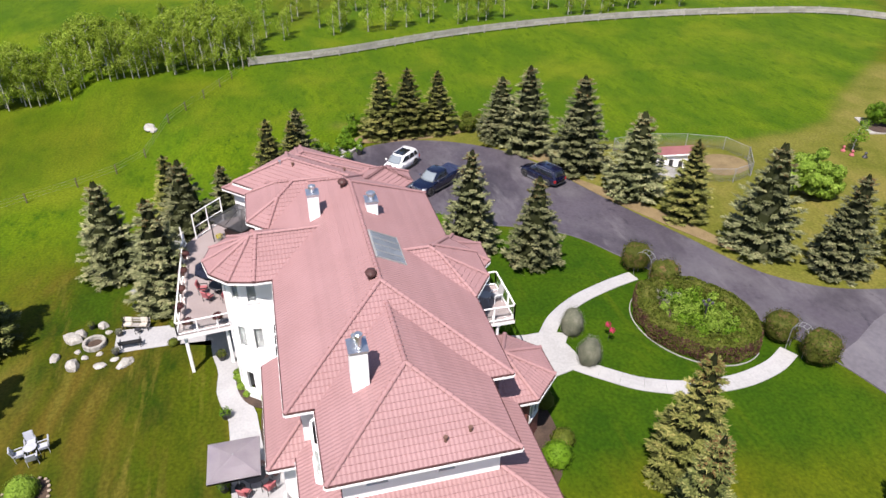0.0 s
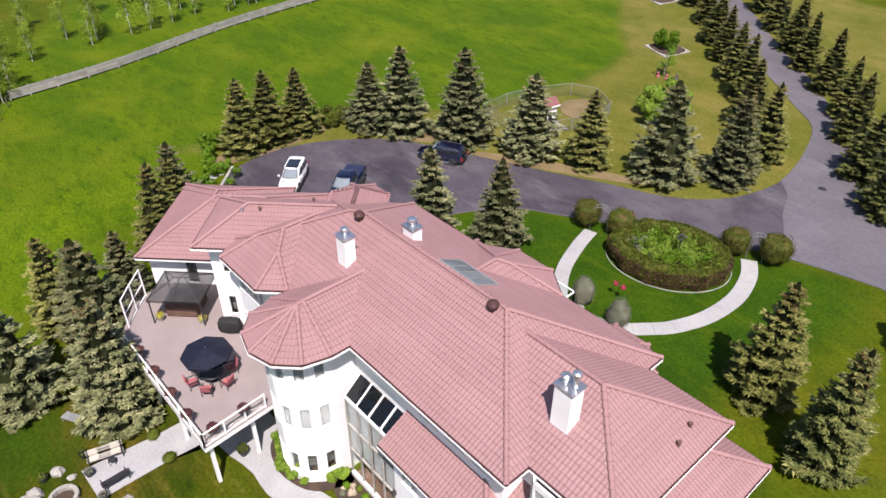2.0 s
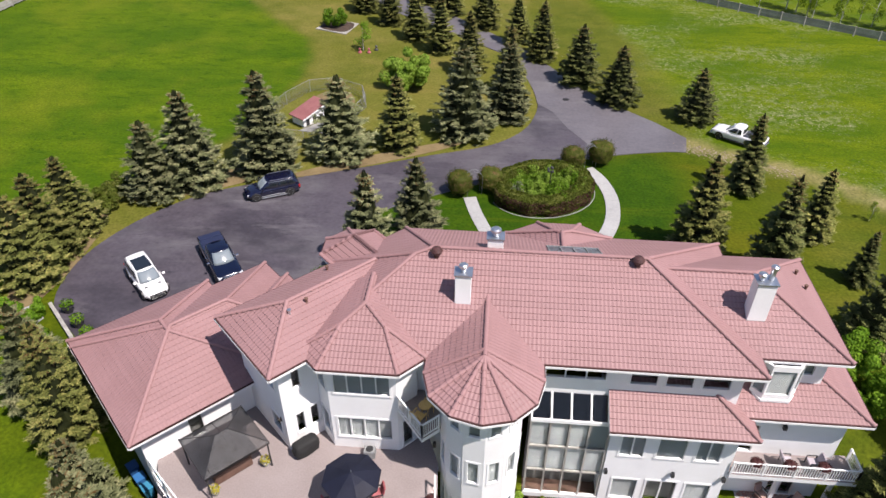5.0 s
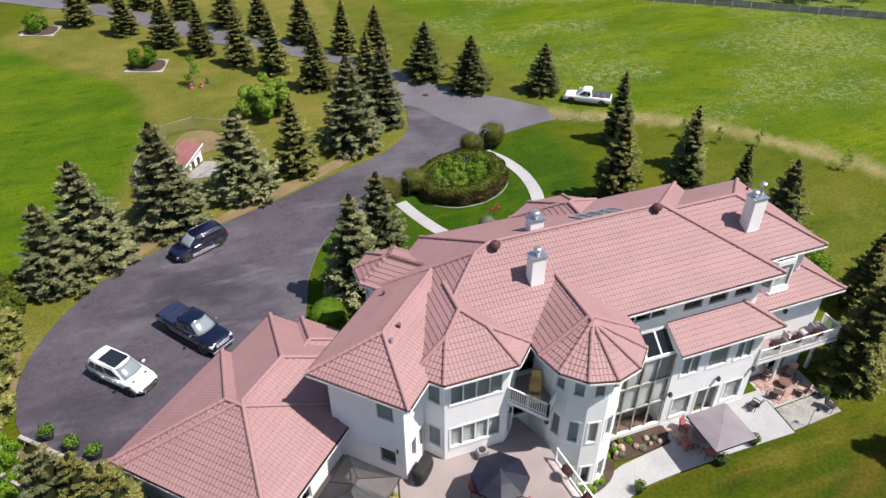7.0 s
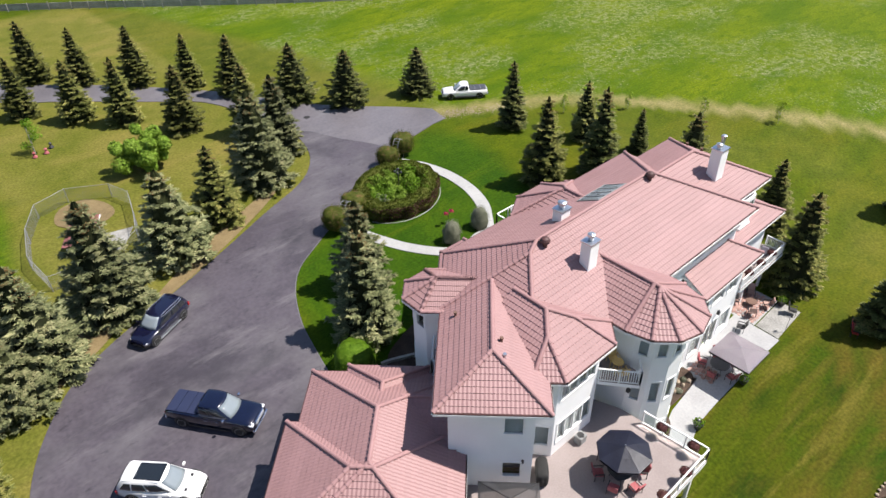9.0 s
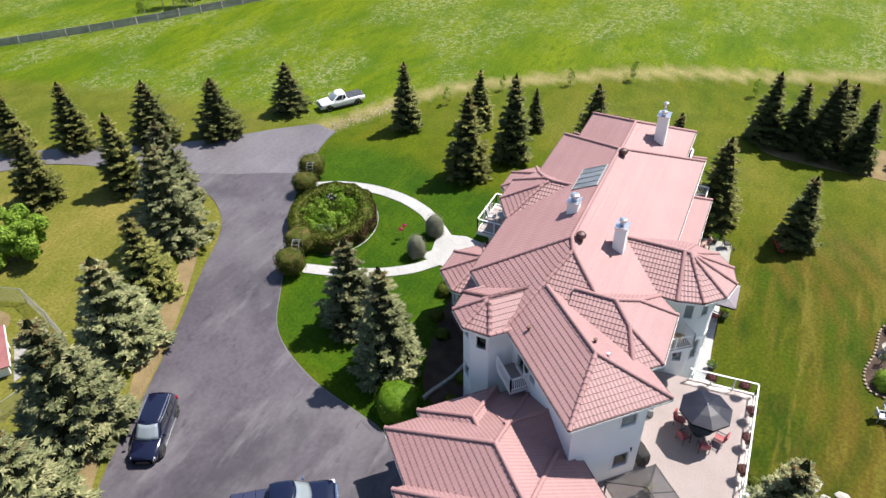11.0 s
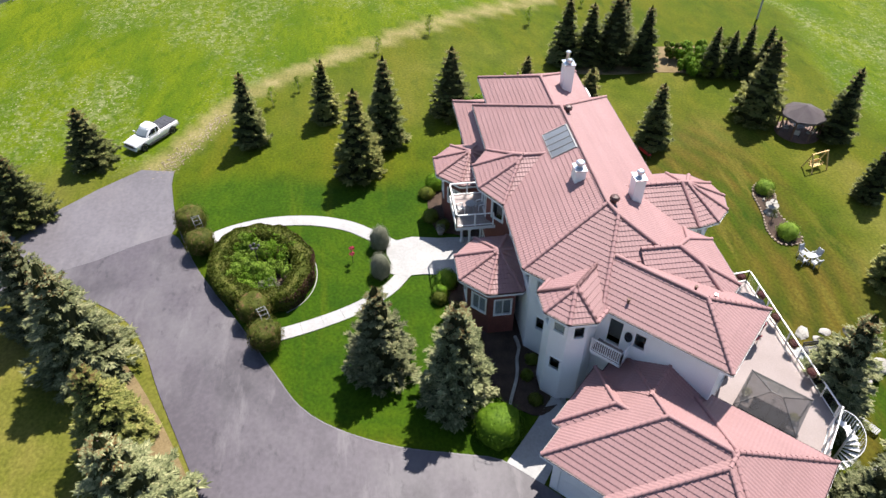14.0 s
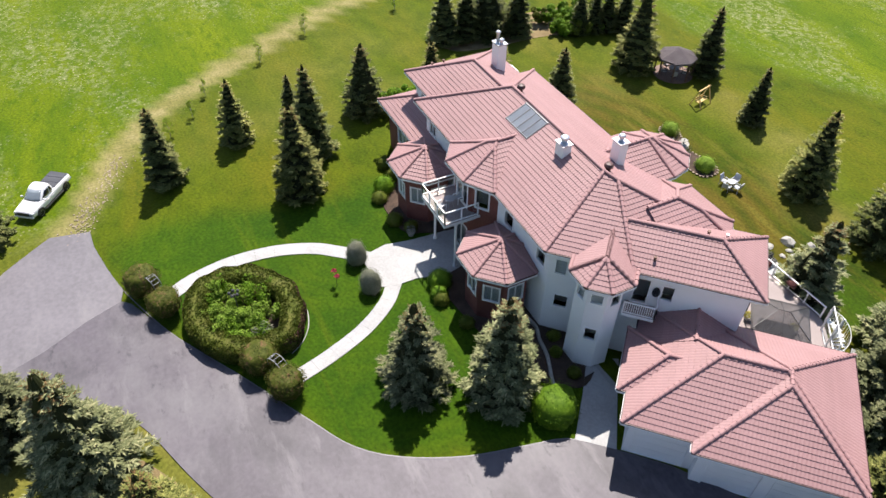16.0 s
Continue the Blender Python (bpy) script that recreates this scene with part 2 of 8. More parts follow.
HEDGE = foliage("hedge_leaves", (0.036, 0.062, 0.006), (0.108, 0.135, 0.018), (0.155, 0.165, 0.036), 0.10, 1.2)
DRUM = foliage("drum_shrub_leaves", (0.026, 0.038, 0.0046), (0.080, 0.095, 0.015), (0.160, 0.099, 0.046), 0.06, 2.5)
PLUM = foliage("plum_red_leaves", (0.038, 0.014, 0.016), (0.110, 0.044, 0.044), (0.130, 0.072, 0.052), 0.08, 1.2)
SAGE = foliage("grey_green_needles", (0.072, 0.084, 0.057), (0.190, 0.198, 0.141), (0.258, 0.251, 0.190), 0.05, 1.5)
CONES = foliage("brown_cones", (0.076, 0.046, 0.015), (0.182, 0.114, 0.046), None, 0.05, 2)
# near-black tone painting the shade deep inside the spruce crowns
INNER_SHADE = foliage("inner_crown_shade", (0.0091, 0.012, 0.0046), (0.027, 0.032, 0.011), None, 0.05, 2)
FLOWER = foliage("pink_petals", (0.266, 0.015, 0.046), (0.456, 0.046, 0.106), None, 0.05, 3)


def ground_material():
    """Grass of several kinds; the mesh says with its masks where lawn, meadow, dry turf and bare track lie."""
    m = bpy.data.materials.new("grass")
    m.use_nodes = True
    nt = m.node_tree
    b = nt.nodes["Principled BSDF"]
    b.inputs["Roughness"].default_value, b.inputs["Specular IOR Level"].default_value = 0.85, 0.08
    geo = nt.nodes.new("ShaderNodeNewGeometry")

    def noise_at(scale, detail=5, stretch=None, rough=0.55):
        n = nt.nodes.new("ShaderNodeTexNoise")
        n.inputs["Scale"].default_value, n.inputs["Detail"].default_value, n.inputs["Roughness"].default_value = scale, detail, rough
        src = geo.outputs["Position"]
        if stretch:
            mp = nt.nodes.new("ShaderNodeMapping")
            mp.inputs["Rotation"].default_value = (0, 0, radians(stretch[0]))
            mp.inputs["Scale"].default_value = (stretch[1], 1, 1)
            nt.links.new(src, mp.inputs["Vector"])
            src = mp.outputs[0]
        nt.links.new(src, n.inputs["Vector"])
        return n.outputs["Fac"]

    def mixed(fac, a, c):
        mx = nt.nodes.new("ShaderNodeMix")
        mx.data_type = "RGBA"
        nt.links.new(fac, mx.inputs["Factor"])
        for key, v in (("A", a), ("B", c)):
            if isinstance(v, tuple):
                mx.inputs[key].default_value = (*v, 1)
            else:
                nt.links.new(v, mx.inputs[key])
        return mx.outputs["Result"]

    def ranged(value, lo, hi):
        r = nt.nodes.new("ShaderNodeMapRange")
        r.inputs["From Min"].default_value, r.inputs["From Max"].default_value = lo, hi
        nt.links.new(value, r.inputs["Value"])
        return r.outputs[0]

    def mask(name):
        a = nt.nodes.new("ShaderNodeAttribute")
        a.attribute_name = name
        return a.outputs["Fac"]

    def times(p, q):
        t = nt.nodes.new("ShaderNodeMath")
        t.operation = "MULTIPLY"
        nt.links.new(p, t.inputs[0])
        nt.links.new(q, t.inputs[1])
        return t.outputs[0]

    def mown(cx, cy, width, wobble):
        """Swaths of a mower, round and round about a point of the plan."""
        mp, wv = nt.nodes.new("ShaderNodeMapping"), nt.nodes.new("ShaderNodeTexWave")
        mp.inputs["Location"].default_value, mp.inputs["Scale"].default_value = (-cx, -cy, 0), (1, 1, 0)
        wv.wave_type, wv.rings_direction = "RINGS", "Z"
        wv.inputs["Scale"].default_value, wv.inputs["Distortion"].default_value = 0.314 / width, wobble
        wv.inputs["Detail"].default_value, wv.inputs["Detail Scale"].default_value = 2.0, 0.35
        nt.links.new(geo.outputs["Position"], mp.inputs["Vector"])
        nt.links.new(mp.outputs[0], wv.inputs["Vector"])
        return wv.outputs["Fac"]

    broad, mid, fine, coarse = noise_at(0.09), noise_at(0.45), noise_at(4.0, 6), noise_at(0.9, 8, (60, 0.4), 0.7)
    streak = noise_at(0.5, 4, (35, 0.12))
    sweep = noise_at(0.16, 6, (80, 0.35), 0.62)
    swirl = noise_at(0.22, 6, (100, 0.35))
    tuft = noise_at(1.6, 5, (15, 0.6), 0.7)
    swath, swath2 = mown(9, 6, 2.4, 3.0), mown(14, 12, 1.1, 3.0)
    # lush lawn, olive lawn with worn sweeps, bright meadow, dry turf
    lush = mixed(ranged(mid, 0.3, 0.7), (0.018, 0.055, 0.0015), (0.033, 0.077, 0.0015))
    lush = mixed(times(ranged(noise_at(0.16, 5), 0.48, 0.70), ranged(swath2, -0.6, 2.2)), lush, (0.054, 0.098, 0.0023))
    lush = mixed(ranged(streak, 0.58, 0.78), lush, (0.057, 0.092, 0.0030))
    olive = mixed(ranged(mid, 0.32, 0.68), (0.040, 0.069, 0.0015), (0.066, 0.097, 0.0023))
    olive = mixed(ranged(sweep, 0.46, 0.66), olive, (0.082, 0.096, 0.0040))
    olive = mixed(ranged(noise_at(0.7, 6, (120, 0.4), 0.68), 0.54, 0.70), olive, (0.036, 0.064, 0.0015))
    blotch = noise_at(0.38, 7, (70, 0.55), 0.66)
    along = noise_at(0.55, 6, (8, 0.16), 0.66)
    rough = mixed(ranged(blotch, 0.42, 0.60), (0.014, 0.034, 0.0010), (0.044, 0.062, 0.0018))
    rough = mixed(ranged(noise_at(0.13, 4), 0.50, 0.62), rough, (0.024, 0.058, 0.0012))
    rough = mixed(times(ranged(sweep, 0.44, 0.58), ranged(swath, -0.4, 0.8)), rough, (0.080, 0.064, 0.009))
    rough = mixed(ranged(along, 0.55, 0.66), rough, (0.098, 0.092, 0.014))
    rough = mixed(ranged(streak, 0.60, 0.74), rough, (0.078, 0.074, 0.009))
    meadow = mixed(ranged(swirl, 0.35, 0.65), (0.042, 0.094, 0.0015), (0.076, 0.130, 0.0018))
    meadow = mixed(ranged(coarse, 0.50, 0.68), meadow, (0.029, 0.074, 0.0010))
    meadow = mixed(ranged(tuft, 0.57, 0.70), meadow, (0.022, 0.060, 0.0012))
    meadow = mixed(ranged(broad, 0.50, 0.70), meadow, (0.098, 0.138, 0.0050))
    dry = mixed(ranged(mid, 0.3, 0.7), (0.108, 0.122, 0.0200), (0.160, 0.152, 0.0400))
    dry = mixed(ranged(swirl, 0.54, 0.72), dry, (0.199, 0.172, 0.0530))
    bare = mixed(ranged(mid, 0.35, 0.65), (0.160, 0.156, 0.055), (0.236, 0.217, 0.103))
    weed = nt.nodes.new("ShaderNodeTexVoronoi")
    weed.inputs["Scale"].default_value = 2.1
    nt.links.new(geo.outputs["Position"], weed.inputs["Vector"])
    dots = nt.nodes.new("ShaderNodeMath")
    dots.operation = "LESS_THAN"
    dots.inputs[1].default_value = 0.20
    nt.links.new(weed.outputs["Distance"], dots.inputs[0])
    pale = mixed(ranged(swirl, 0.35, 0.65), (0.055, 0.103, 0.0015), (0.096, 0.139, 0.0023))
    pale = mixed(ranged(coarse, 0.50, 0.70), pale, (0.039, 0.087, 0.0008))
    pale = mixed(ranged(tuft, 0.58, 0.74), pale, (0.032, 0.072, 0.0015))
    drift = noise_at(0.060, 5, (20, 0.6), 0.65)
    flowers = times(ranged(drift, 0.47, 0.60), ranged(noise_at(1.1, 7, None, 0.75), 0.47, 0.60))
    pale = mixed(flowers, pale, (0.163, 0.194, 0.087))
    flecked = mixed(times(dots.outputs[0], ranged(drift, 0.44, 0.58)), pale, (0.236, 0.251, 0.144))
    col = mixed(mask("olive"), lush, olive)
    col = mixed(mask("worn"), col, rough)
    col = mixed(mask("meadow"), col, meadow)
    col = mixed(mask("fleck"), col, flecked)
    col = mixed(mask("dry"), col, dry)
    col = mixed(mask("track"), col, bare)
    grain = mixed(ranged(fine, 0.28, 0.72), (0.64, 0.62, 0.56), (1.28, 1.18, 1.12))
    mul = nt.nodes.new("ShaderNodeMix")
    mul.data_type, mul.blend_type = "RGBA", "MULTIPLY"
    mul.inputs["Factor"].default_value = 1.0
    nt.links.new(col, mul.inputs["A"])
    nt.links.new(grain, mul.inputs["B"])
    nt.links.new(mul.outputs["Result"], b.inputs["Base Color"])
    bp = nt.nodes.new("ShaderNodeBump")
    bp.inputs["Strength"].default_value, bp.inputs["Distance"].default_value = 0.6, 0.06
    nt.links.new(fine, bp.inputs["Height"])
    nt.links.new(bp.outputs[0], b.inputs["Normal"])
    return m


GRASS = ground_material()


# ---- building helpers ----
def mesh_of(name, bm, mats, smooth=False):
    me = bpy.data.meshes.new(name)
    bm.to_mesh(me)
    bm.free()
    for m in (mats if isinstance(mats, (list, tuple)) else [mats]):
        me.materials.append(m)
    if smooth:
        me.shade_smooth()
    return me


def part(name, bm, material, parent=None, label="", smooth=False):
    """One mesh object, under a thing or a part if one is given."""
    ob = new(name, bm if isinstance(bm, bpy.types.Mesh) else mesh_of(name, bm, material, smooth))
    if parent is not None:
        ob.parent = parent
    if label:
        ob["label"] = label
    return ob


def thing(name, label, category, m=None, group="", kind=""):
    ob = new(name)
    ob.empty_display_size = 0.3
    if m is not None:
        ob.matrix_world = m
    return tagged(ob, label, category, group, kind)


def box(bm, x0, x1, y0, y1, z0, z1, m=None, mat=0):
    vs = [bm.verts.new((x, y, z)) for z in (z0, z1) for x, y in ((x0, y0), (x1, y0), (x1, y1), (x0, y1))]
    fs = [bm.faces.new([vs[i] for i in q]) for q in ((3, 2, 1, 0), (4, 5, 6, 7), (0, 1, 5, 4), (1, 2, 6, 5), (2, 3, 7, 6), (3, 0, 4, 7))]
    for f in fs:
        f.material_index = mat
    if m is not None:
        bmesh.ops.transform(bm, matrix=m, verts=vs)
    return vs


def boxed(*args, bevel=0.0, m=None):
    bm = bmesh.new()
    box(bm, *args, m=m)
    if bevel:
        bmesh.ops.bevel(bm, geom=bm.edges[:], offset=bevel, segments=2, affect="EDGES")
    return bm


def bar(bm, p, q, w=0.05, h=None, mat=0):
    """A straight bar of rectangular section from p to q."""
    p, q = Vector(p), Vector(q)
    d = q - p
    l = d.length
    if l < 1e-6:
        return []
    up = Vector((0, 0, 1)) if abs(d.normalized().z) < 0.95 else Vector((1, 0, 0))
    x = d.normalized()
    y = up.cross(x).normalized()
    z = x.cross(y)
    m = Matrix((x, y, z)).transposed().to_4x4()
    m.translation = p
    h = h or w
    return box(bm, 0, l, -w / 2, w / 2, -h / 2, h / 2, m, mat)


def tube(bm, p, q, r0, r1=None, sides=8, caps=True):
    p, q = Vector(p), Vector(q)
    r1 = r0 if r1 is None else r1
    x = (q - p).normalized()
    y = x.orthogonal().normalized()
    z = x.cross(y)
    rings = []
    for c, r in ((p, r0), (q, r1)):
        rings.append([bm.verts.new(c + (y * math.cos(a) + z * math.sin(a)) * r) for a in (2 * math.pi * i / sides for i in range(sides))])
    for i in range(sides):
        j = (i + 1) % sides
        bm.faces.new((rings[0][i], rings[0][j], rings[1][j], rings[1][i]))
    if caps:
        bm.faces.new(rings[0][::-1])
        bm.faces.new(rings[1])
    return rings


def lathe(bm, profile, sides=16, centre=(0, 0)):
    """A turned body from (radius, height) pairs."""
    rings = []
    for r, z in profile:
        rings.append([bm.verts.new((centre[0] + r * math.cos(a), centre[1] + r * math.sin(a), z)) for a in (2 * math.pi * i / sides for i in range(sides))])
    for a, b in zip(rings, rings[1:]):
        for i in range(sides):
            j = (i + 1) % sides
            bm.faces.new((a[i], a[j], b[j], b[i]))
    bm.faces.new(rings[0][::-1])
    bm.faces.new(rings[-1])
    return rings


def prism(bm, poly, z0, z1, mat=0):
    """An upright prism; z0 and z1 may be functions of x and y."""
    lo = [bm.verts.new((x, y, z0(x, y) if callable(z0) else z0)) for x, y in poly]
    hi = [bm.verts.new((x, y, z1(x, y) if callable(z1) else z1)) for x, y in poly]
    n = len(poly)
    fs = [bm.faces.new(lo[::-1]), bm.faces.new(hi)]
    fs += [bm.faces.new((lo[i], lo[(i + 1) % n], hi[(i + 1) % n], hi[i])) for i in range(n)]
    for f in fs:
        f.material_index = mat
    return fs


def smooth_line(points, closed=False, step=0.8):
    """Catmull-Rom through the points."""
    pts = [Vector(p) for p in points]
    n = len(pts)
    out = []
    for i in range(n if closed else n - 1):
        p0, p1, p2, p3 = (pts[(i + k) % n] if closed else pts[min(max(i + k, 0), n - 1)] for k in (-1, 0, 1, 2))
        m = max(2, int((p2 - p1).length / step))
        for k in range(m):
            t = k / m
            out.append(0.5 * (2 * p1 + (p2 - p0) * t + (2 * p0 - 5 * p1 + 4 * p2 - p3) * t * t + (3 * p1 - p0 - 3 * p2 + p3) * t ** 3))
    if not closed:
        out.append(pts[-1])
    return out


def ring_strip(line, left, right=None, closed=False):
    """Left and right edges of a band along a line."""
    right = left if right is None else right
    n = len(line)
    a, b = [], []
    for i, p in enumerate(line):
        q0 = line[(i - 1) % n] if closed or i else line[0]
        q1 = line[(i + 1) % n] if closed or i < n - 1 else line[-1]
        d = (q1 - q0).normalized()
        s = Vector((-d.y, d.x))
        a.append(p.xy + s * left)
        b.append(p.xy - s * right)
    return a, b


def clip(poly, n, c):
    """The part of a convex polygon where n . p <= c."""
    out = []
    for i, p in enumerate(poly):
        q = poly[(i + 1) % len(poly)]
        a, b = p[0] * n[0] + p[1] * n[1] - c, q[0] * n[0] + q[1] * n[1] - c
        if a <= 1e-9:
            out.append(p)
        if (a < -1e-9 and b > 1e-9) or (a > 1e-9 and b < -1e-9):
            t = a / (a - b)
            out.append((p[0] + (q[0] - p[0]) * t, p[1] + (q[1] - p[1]) * t))
    return out


def area(poly):
    return 0.5 * abs(sum(p[0] * q[1] - p[1] * q[0] for p, q in zip(poly, poly[1:] + poly[:1])))


def inside(x, y, poly):
    r = False
    for (x0, y0), (x1, y1) in zip(poly, poly[1:] + poly[:1]):
        if (y0 > y) != (y1 > y) and x < (x1 - x0) * (y - y0) / (y1 - y0) + x0:
            r = not r
    return r


def step(lo, hi, v):
    t = min(1.0, max(0.0, (v - lo) / (hi - lo)))
    return t * t * (3 - 2 * t)


def ab(a, b):
    """Plan position from the axes of the wing and the garage, which stand at 45 degrees to the main house."""
    return ((a - b) * 0.70711, (a + b) * 0.70711)


UPPER, LOWER = 1.0, -1.75   # level of the forecourt and of the garden behind the house


def ground(x, y):
    """Height of the ground."""
    q = y + 0.6 * max(0.0, -10 - x)
    wide = step(20, 45, x)
    t = step(-4.5 - 9 * wide, 3.5 + 6 * wide, q)
    z = LOWER + (UPPER - LOWER) * t
    # bank below the forecourt wall
    out = 4.25 - y - 0.963 * (x + 28.2)
    if -34 < x < -20 and out > 0:
        z = min(z, UPPER - 1.5 * step(0.3, 3.4, out * 0.72) * step(-34, -29, x))
    return z



# ---- ground, drive, paths ----
MEADOW_EDGE = [(-70, -6), (-45, 4), (-34, 6), (-33.5, 16), (-29, 24), (-23.8, 31), (-21.8, 39), (-20.4, 47), (-20.6, 55), (-23, 61), (-31, 70), (-40, 83), (-60, 105), (-120, 140), (-140, 40)]
WEST_FIELD = [(-27, -2), (-36, 8), (-70, -2), (-130, 0), (-130, -74), (-16, -74), (-12, -40), (-20, -20)]
WORN_FIELD = [(-38, -20), (-58, -10), (-56, -46), (-26, -46)]
TRACK = [(23, 34.5), (27, 32.3), (33, 29), (38.5, 24.5), (44, 17), (49.5, 8.5), (55.5, 0.5), (62, -9), (67.5, -20), (71, -32), (74, -46), (76, -70)]
TRACK_LINE = smooth_line([(x, y, 0) for x, y in TRACK], step=2)
DRY_AREA = [(-36, 2), (-34.5, 14), (-29, 23.5), (-23.8, 31), (-21.8, 39), (-20.4, 47), (-20.6, 55), (-23, 61), (-31, 70), (-40, 83), (-30, 110), (10, 108), (26, 45), (24, 35), (10, 34), (-3, 28), (-20, 20), (-30, 8)]
SOUTH_FIELD = [(90, -38), (61.6, -43.5), (55.9, -45), (45.9, -44), (33.6, -40.5), (20, -44), (-10, -60), (-10, -74), (140, -74), (140, -60)]
LUSH_AREA = [(-11, 9), (-6, 21), (2, 25), (13, 30), (19, 32), (21.5, 28), (20, 21), (18.5, 14), (19.5, 9), (16, 6), (0, 4), (-8, 4)]
GARDEN_WORN = [(-4, -9), (22, -9.5), (28, -13), (32, -20), (26, -25), (6, -27), (-16, -26), (-14, -12)]
WORN_LAWN = [(22, -27.5), (17, -30), (13, -29.5), (7, -27), (0, -24), (-4, -26), (2, -31), (10, -35), (18, -35), (24, -31)]
EAST_LAWN = [(27, 30), (27, 12), (26, -6), (25, -12), (24, -26), (26, -37), (44, -34), (52, -8), (44, 12), (34, 26)]
EAST_FIELD = [(24, 36)] + TRACK + [(140, -70), (140, 110), (10, 108), (20, 70)]


def soft_mask(x, y, poly, blur=1.2):
    hits = sum(inside(x + dx * blur, y + dy * blur, poly) for dx, dy in ((0, 0), (1, 0), (-1, 0), (0, 1), (0, -1), (0.7, 0.7), (-0.7, 0.7), (0.7, -0.7), (-0.7, -0.7)))
    return hits / 9


def build_ground():
    xs = [-2500, -1200, -600, -300, -200, -150, -120] + [-100 + 2.0 * i for i in range(30)] + [-40 + 1.0 * i for i in range(85)] + [45 + 2.0 * i for i in range(33)] + [115, 150, 200, 300, 600, 1200, 2500]
    ys = [-2500, -1200, -600, -300, -200, -150, -110] + [-90 + 2.0 * i for i in range(25)] + [-40 + 1.0 * i for i in range(90)] + [50 + 1.0 * i for i in range(46)] + [96 + 2.0 * i for i in range(14)] + [126, 150, 200, 300, 600, 1200, 2500]
    me = bpy.data.meshes.new("ground")
    verts = [(x, y, ground(x, y) + (0.05 * noise.noise((x * 0.15, y * 0.15, 0)) if abs(x) < 200 and abs(y) < 200 else 0)) for y in ys for x in xs]
    w = len(xs)
    faces = [(j * w + i, j * w + i + 1, (j + 1) * w + i + 1, (j + 1) * w + i) for j in range(len(ys) - 1) for i in range(w - 1)]
    me.from_pydata(verts, [], faces)
    masks = {k: [] for k in ("olive", "meadow", "fleck", "dry", "track", "worn")}
    for x, y, _ in verts:
        near = -130 < x < 145 and -75 < y < 140
        j = 1.6 * noise.noise((x * 0.13, y * 0.13, 3))
        masks["olive"].append(1 - soft_mask(x + j, y + j, LUSH_AREA) if near else 1.0)
        west = soft_mask(x + 2 * j, y + j, WEST_FIELD, 3.0) * (1 - 0.5 * soft_mask(x, y + 2 * j, WORN_FIELD, 4.0)) if near else 0
        masks["meadow"].append(max(west, soft_mask(x, y + j, SOUTH_FIELD, 1.0), soft_mask(x + j * 0.2, y, MEADOW_EDGE, 0.5)) if near else 1.0)
        masks["worn"].append(0.9 * soft_mask(x + j, y + j, GARDEN_WORN, 3.0) if near else 0.0)
        masks["fleck"].append(max(soft_mask(x + j, y, EAST_FIELD, 1.5), soft_mask(x, y + j, SOUTH_FIELD, 1.0)) if near else 0.0)
        lawn = soft_mask(x + j, y + j, EAST_LAWN, 4.0) * (0.17 + 0.25 * noise.noise((x * 0.14, y * 0.14, 5))) if near else 0
        worn = soft_mask(x + j, y + j, WORN_LAWN, 2.0) * (0.42 + 0.5 * noise.noise((x * 0.25, y * 0.25, 7))) if near else 0
        masks["dry"].append(max(lawn, worn, soft_mask(x + j * 0.3, y, DRY_AREA, 0.7) * (0.45 if x > 7.5 + 0.9 * max(0.0, 50 - y) or x > 14 else 1.0) * (0.72 + 0.28 * noise.noise((x * 0.1, y * 0.1, 9)))) if near else 0.0)
        d = min(((x - p.x) ** 2 + (y - p.y) ** 2 for p in TRACK_LINE), default=99) ** 0.5 if near and x > 20 else 99
        masks["track"].append(0.9 * (1 - step(0.9, 1.9, d)))
    for k, v in masks.items():
        me.attributes.new(k, "FLOAT", "POINT").data.foreach_set("value", v)
    me.materials.append(GRASS)
    me.shade_smooth()
    return tagged(new("ground", me), "green lawns, bright meadow and dry turf round the house", "ground", kind="structure")


build_ground()


def slab(name, poly, z0, z1, material, label, category, bevel=0.0):
    """A flat slab on the ground, with real thickness, cut into patches that follow the ground."""
    bm = bmesh.new()
    prism(bm, poly, z0, z1)
    bmesh.ops.triangulate(bm, faces=[f for f in bm.faces if len(f.verts) > 4])
    bmesh.ops.recalc_face_normals(bm, faces=bm.faces[:])
    ob = part(name, bm, material)
    return tagged(ob, label, category, kind="structure")


def lift(dz):
    return lambda x, y: ground(x, y) + dz


DRIVE_OUTER = [(-22.0, -1.6), (-24.5, 1.4), (-28.2, 4.9), (-29.0, 9.4), (-28.2, 13), (-26.3, 16.6), (-23.4, 20), (-19.6, 22.3), (-13.4, 24.8), (-8.1, 27.1), (-2.8, 29.6), (1.9, 31.6), (4.6, 33.6), (6.7, 36.6), (7.8, 40.4), (8.0, 42.6)]
DRIVE_INNER = [(21.8, 32.7), (17.2, 31.8), (14.7, 31.1), (9.0, 28.7), (3.2, 25.2), (-1.8, 22.3), (-4.9, 20.4), (-6.9, 18.0), (-8.6, 14.4), (-9.6, 10.6), (-10.3, 8.2), (-12.2, 6.0), (-14.5, 3.7)]
ROAD_NORTH = [(23.2, 35.6), (20.5, 39.0), (17.4, 42.2), (13.4, 47.2), (9.4, 54.4), (6.0, 60.0), (-1.5, 69.5), (-8, 76.2), (-12.4, 81), (-26, 96), (-45, 112)]
ROAD_SOUTH = [(-46, 107), (-27, 91), (-13.7, 74.2), (-8.0, 69), (0.6, 60.5), (4.6, 56.4), (6.9, 49.4), (7.8, 44.6)]
drive_poly = [p.xy[:] for p in smooth_line([(x, y, 0) for x, y in DRIVE_OUTER], step=1.0)]
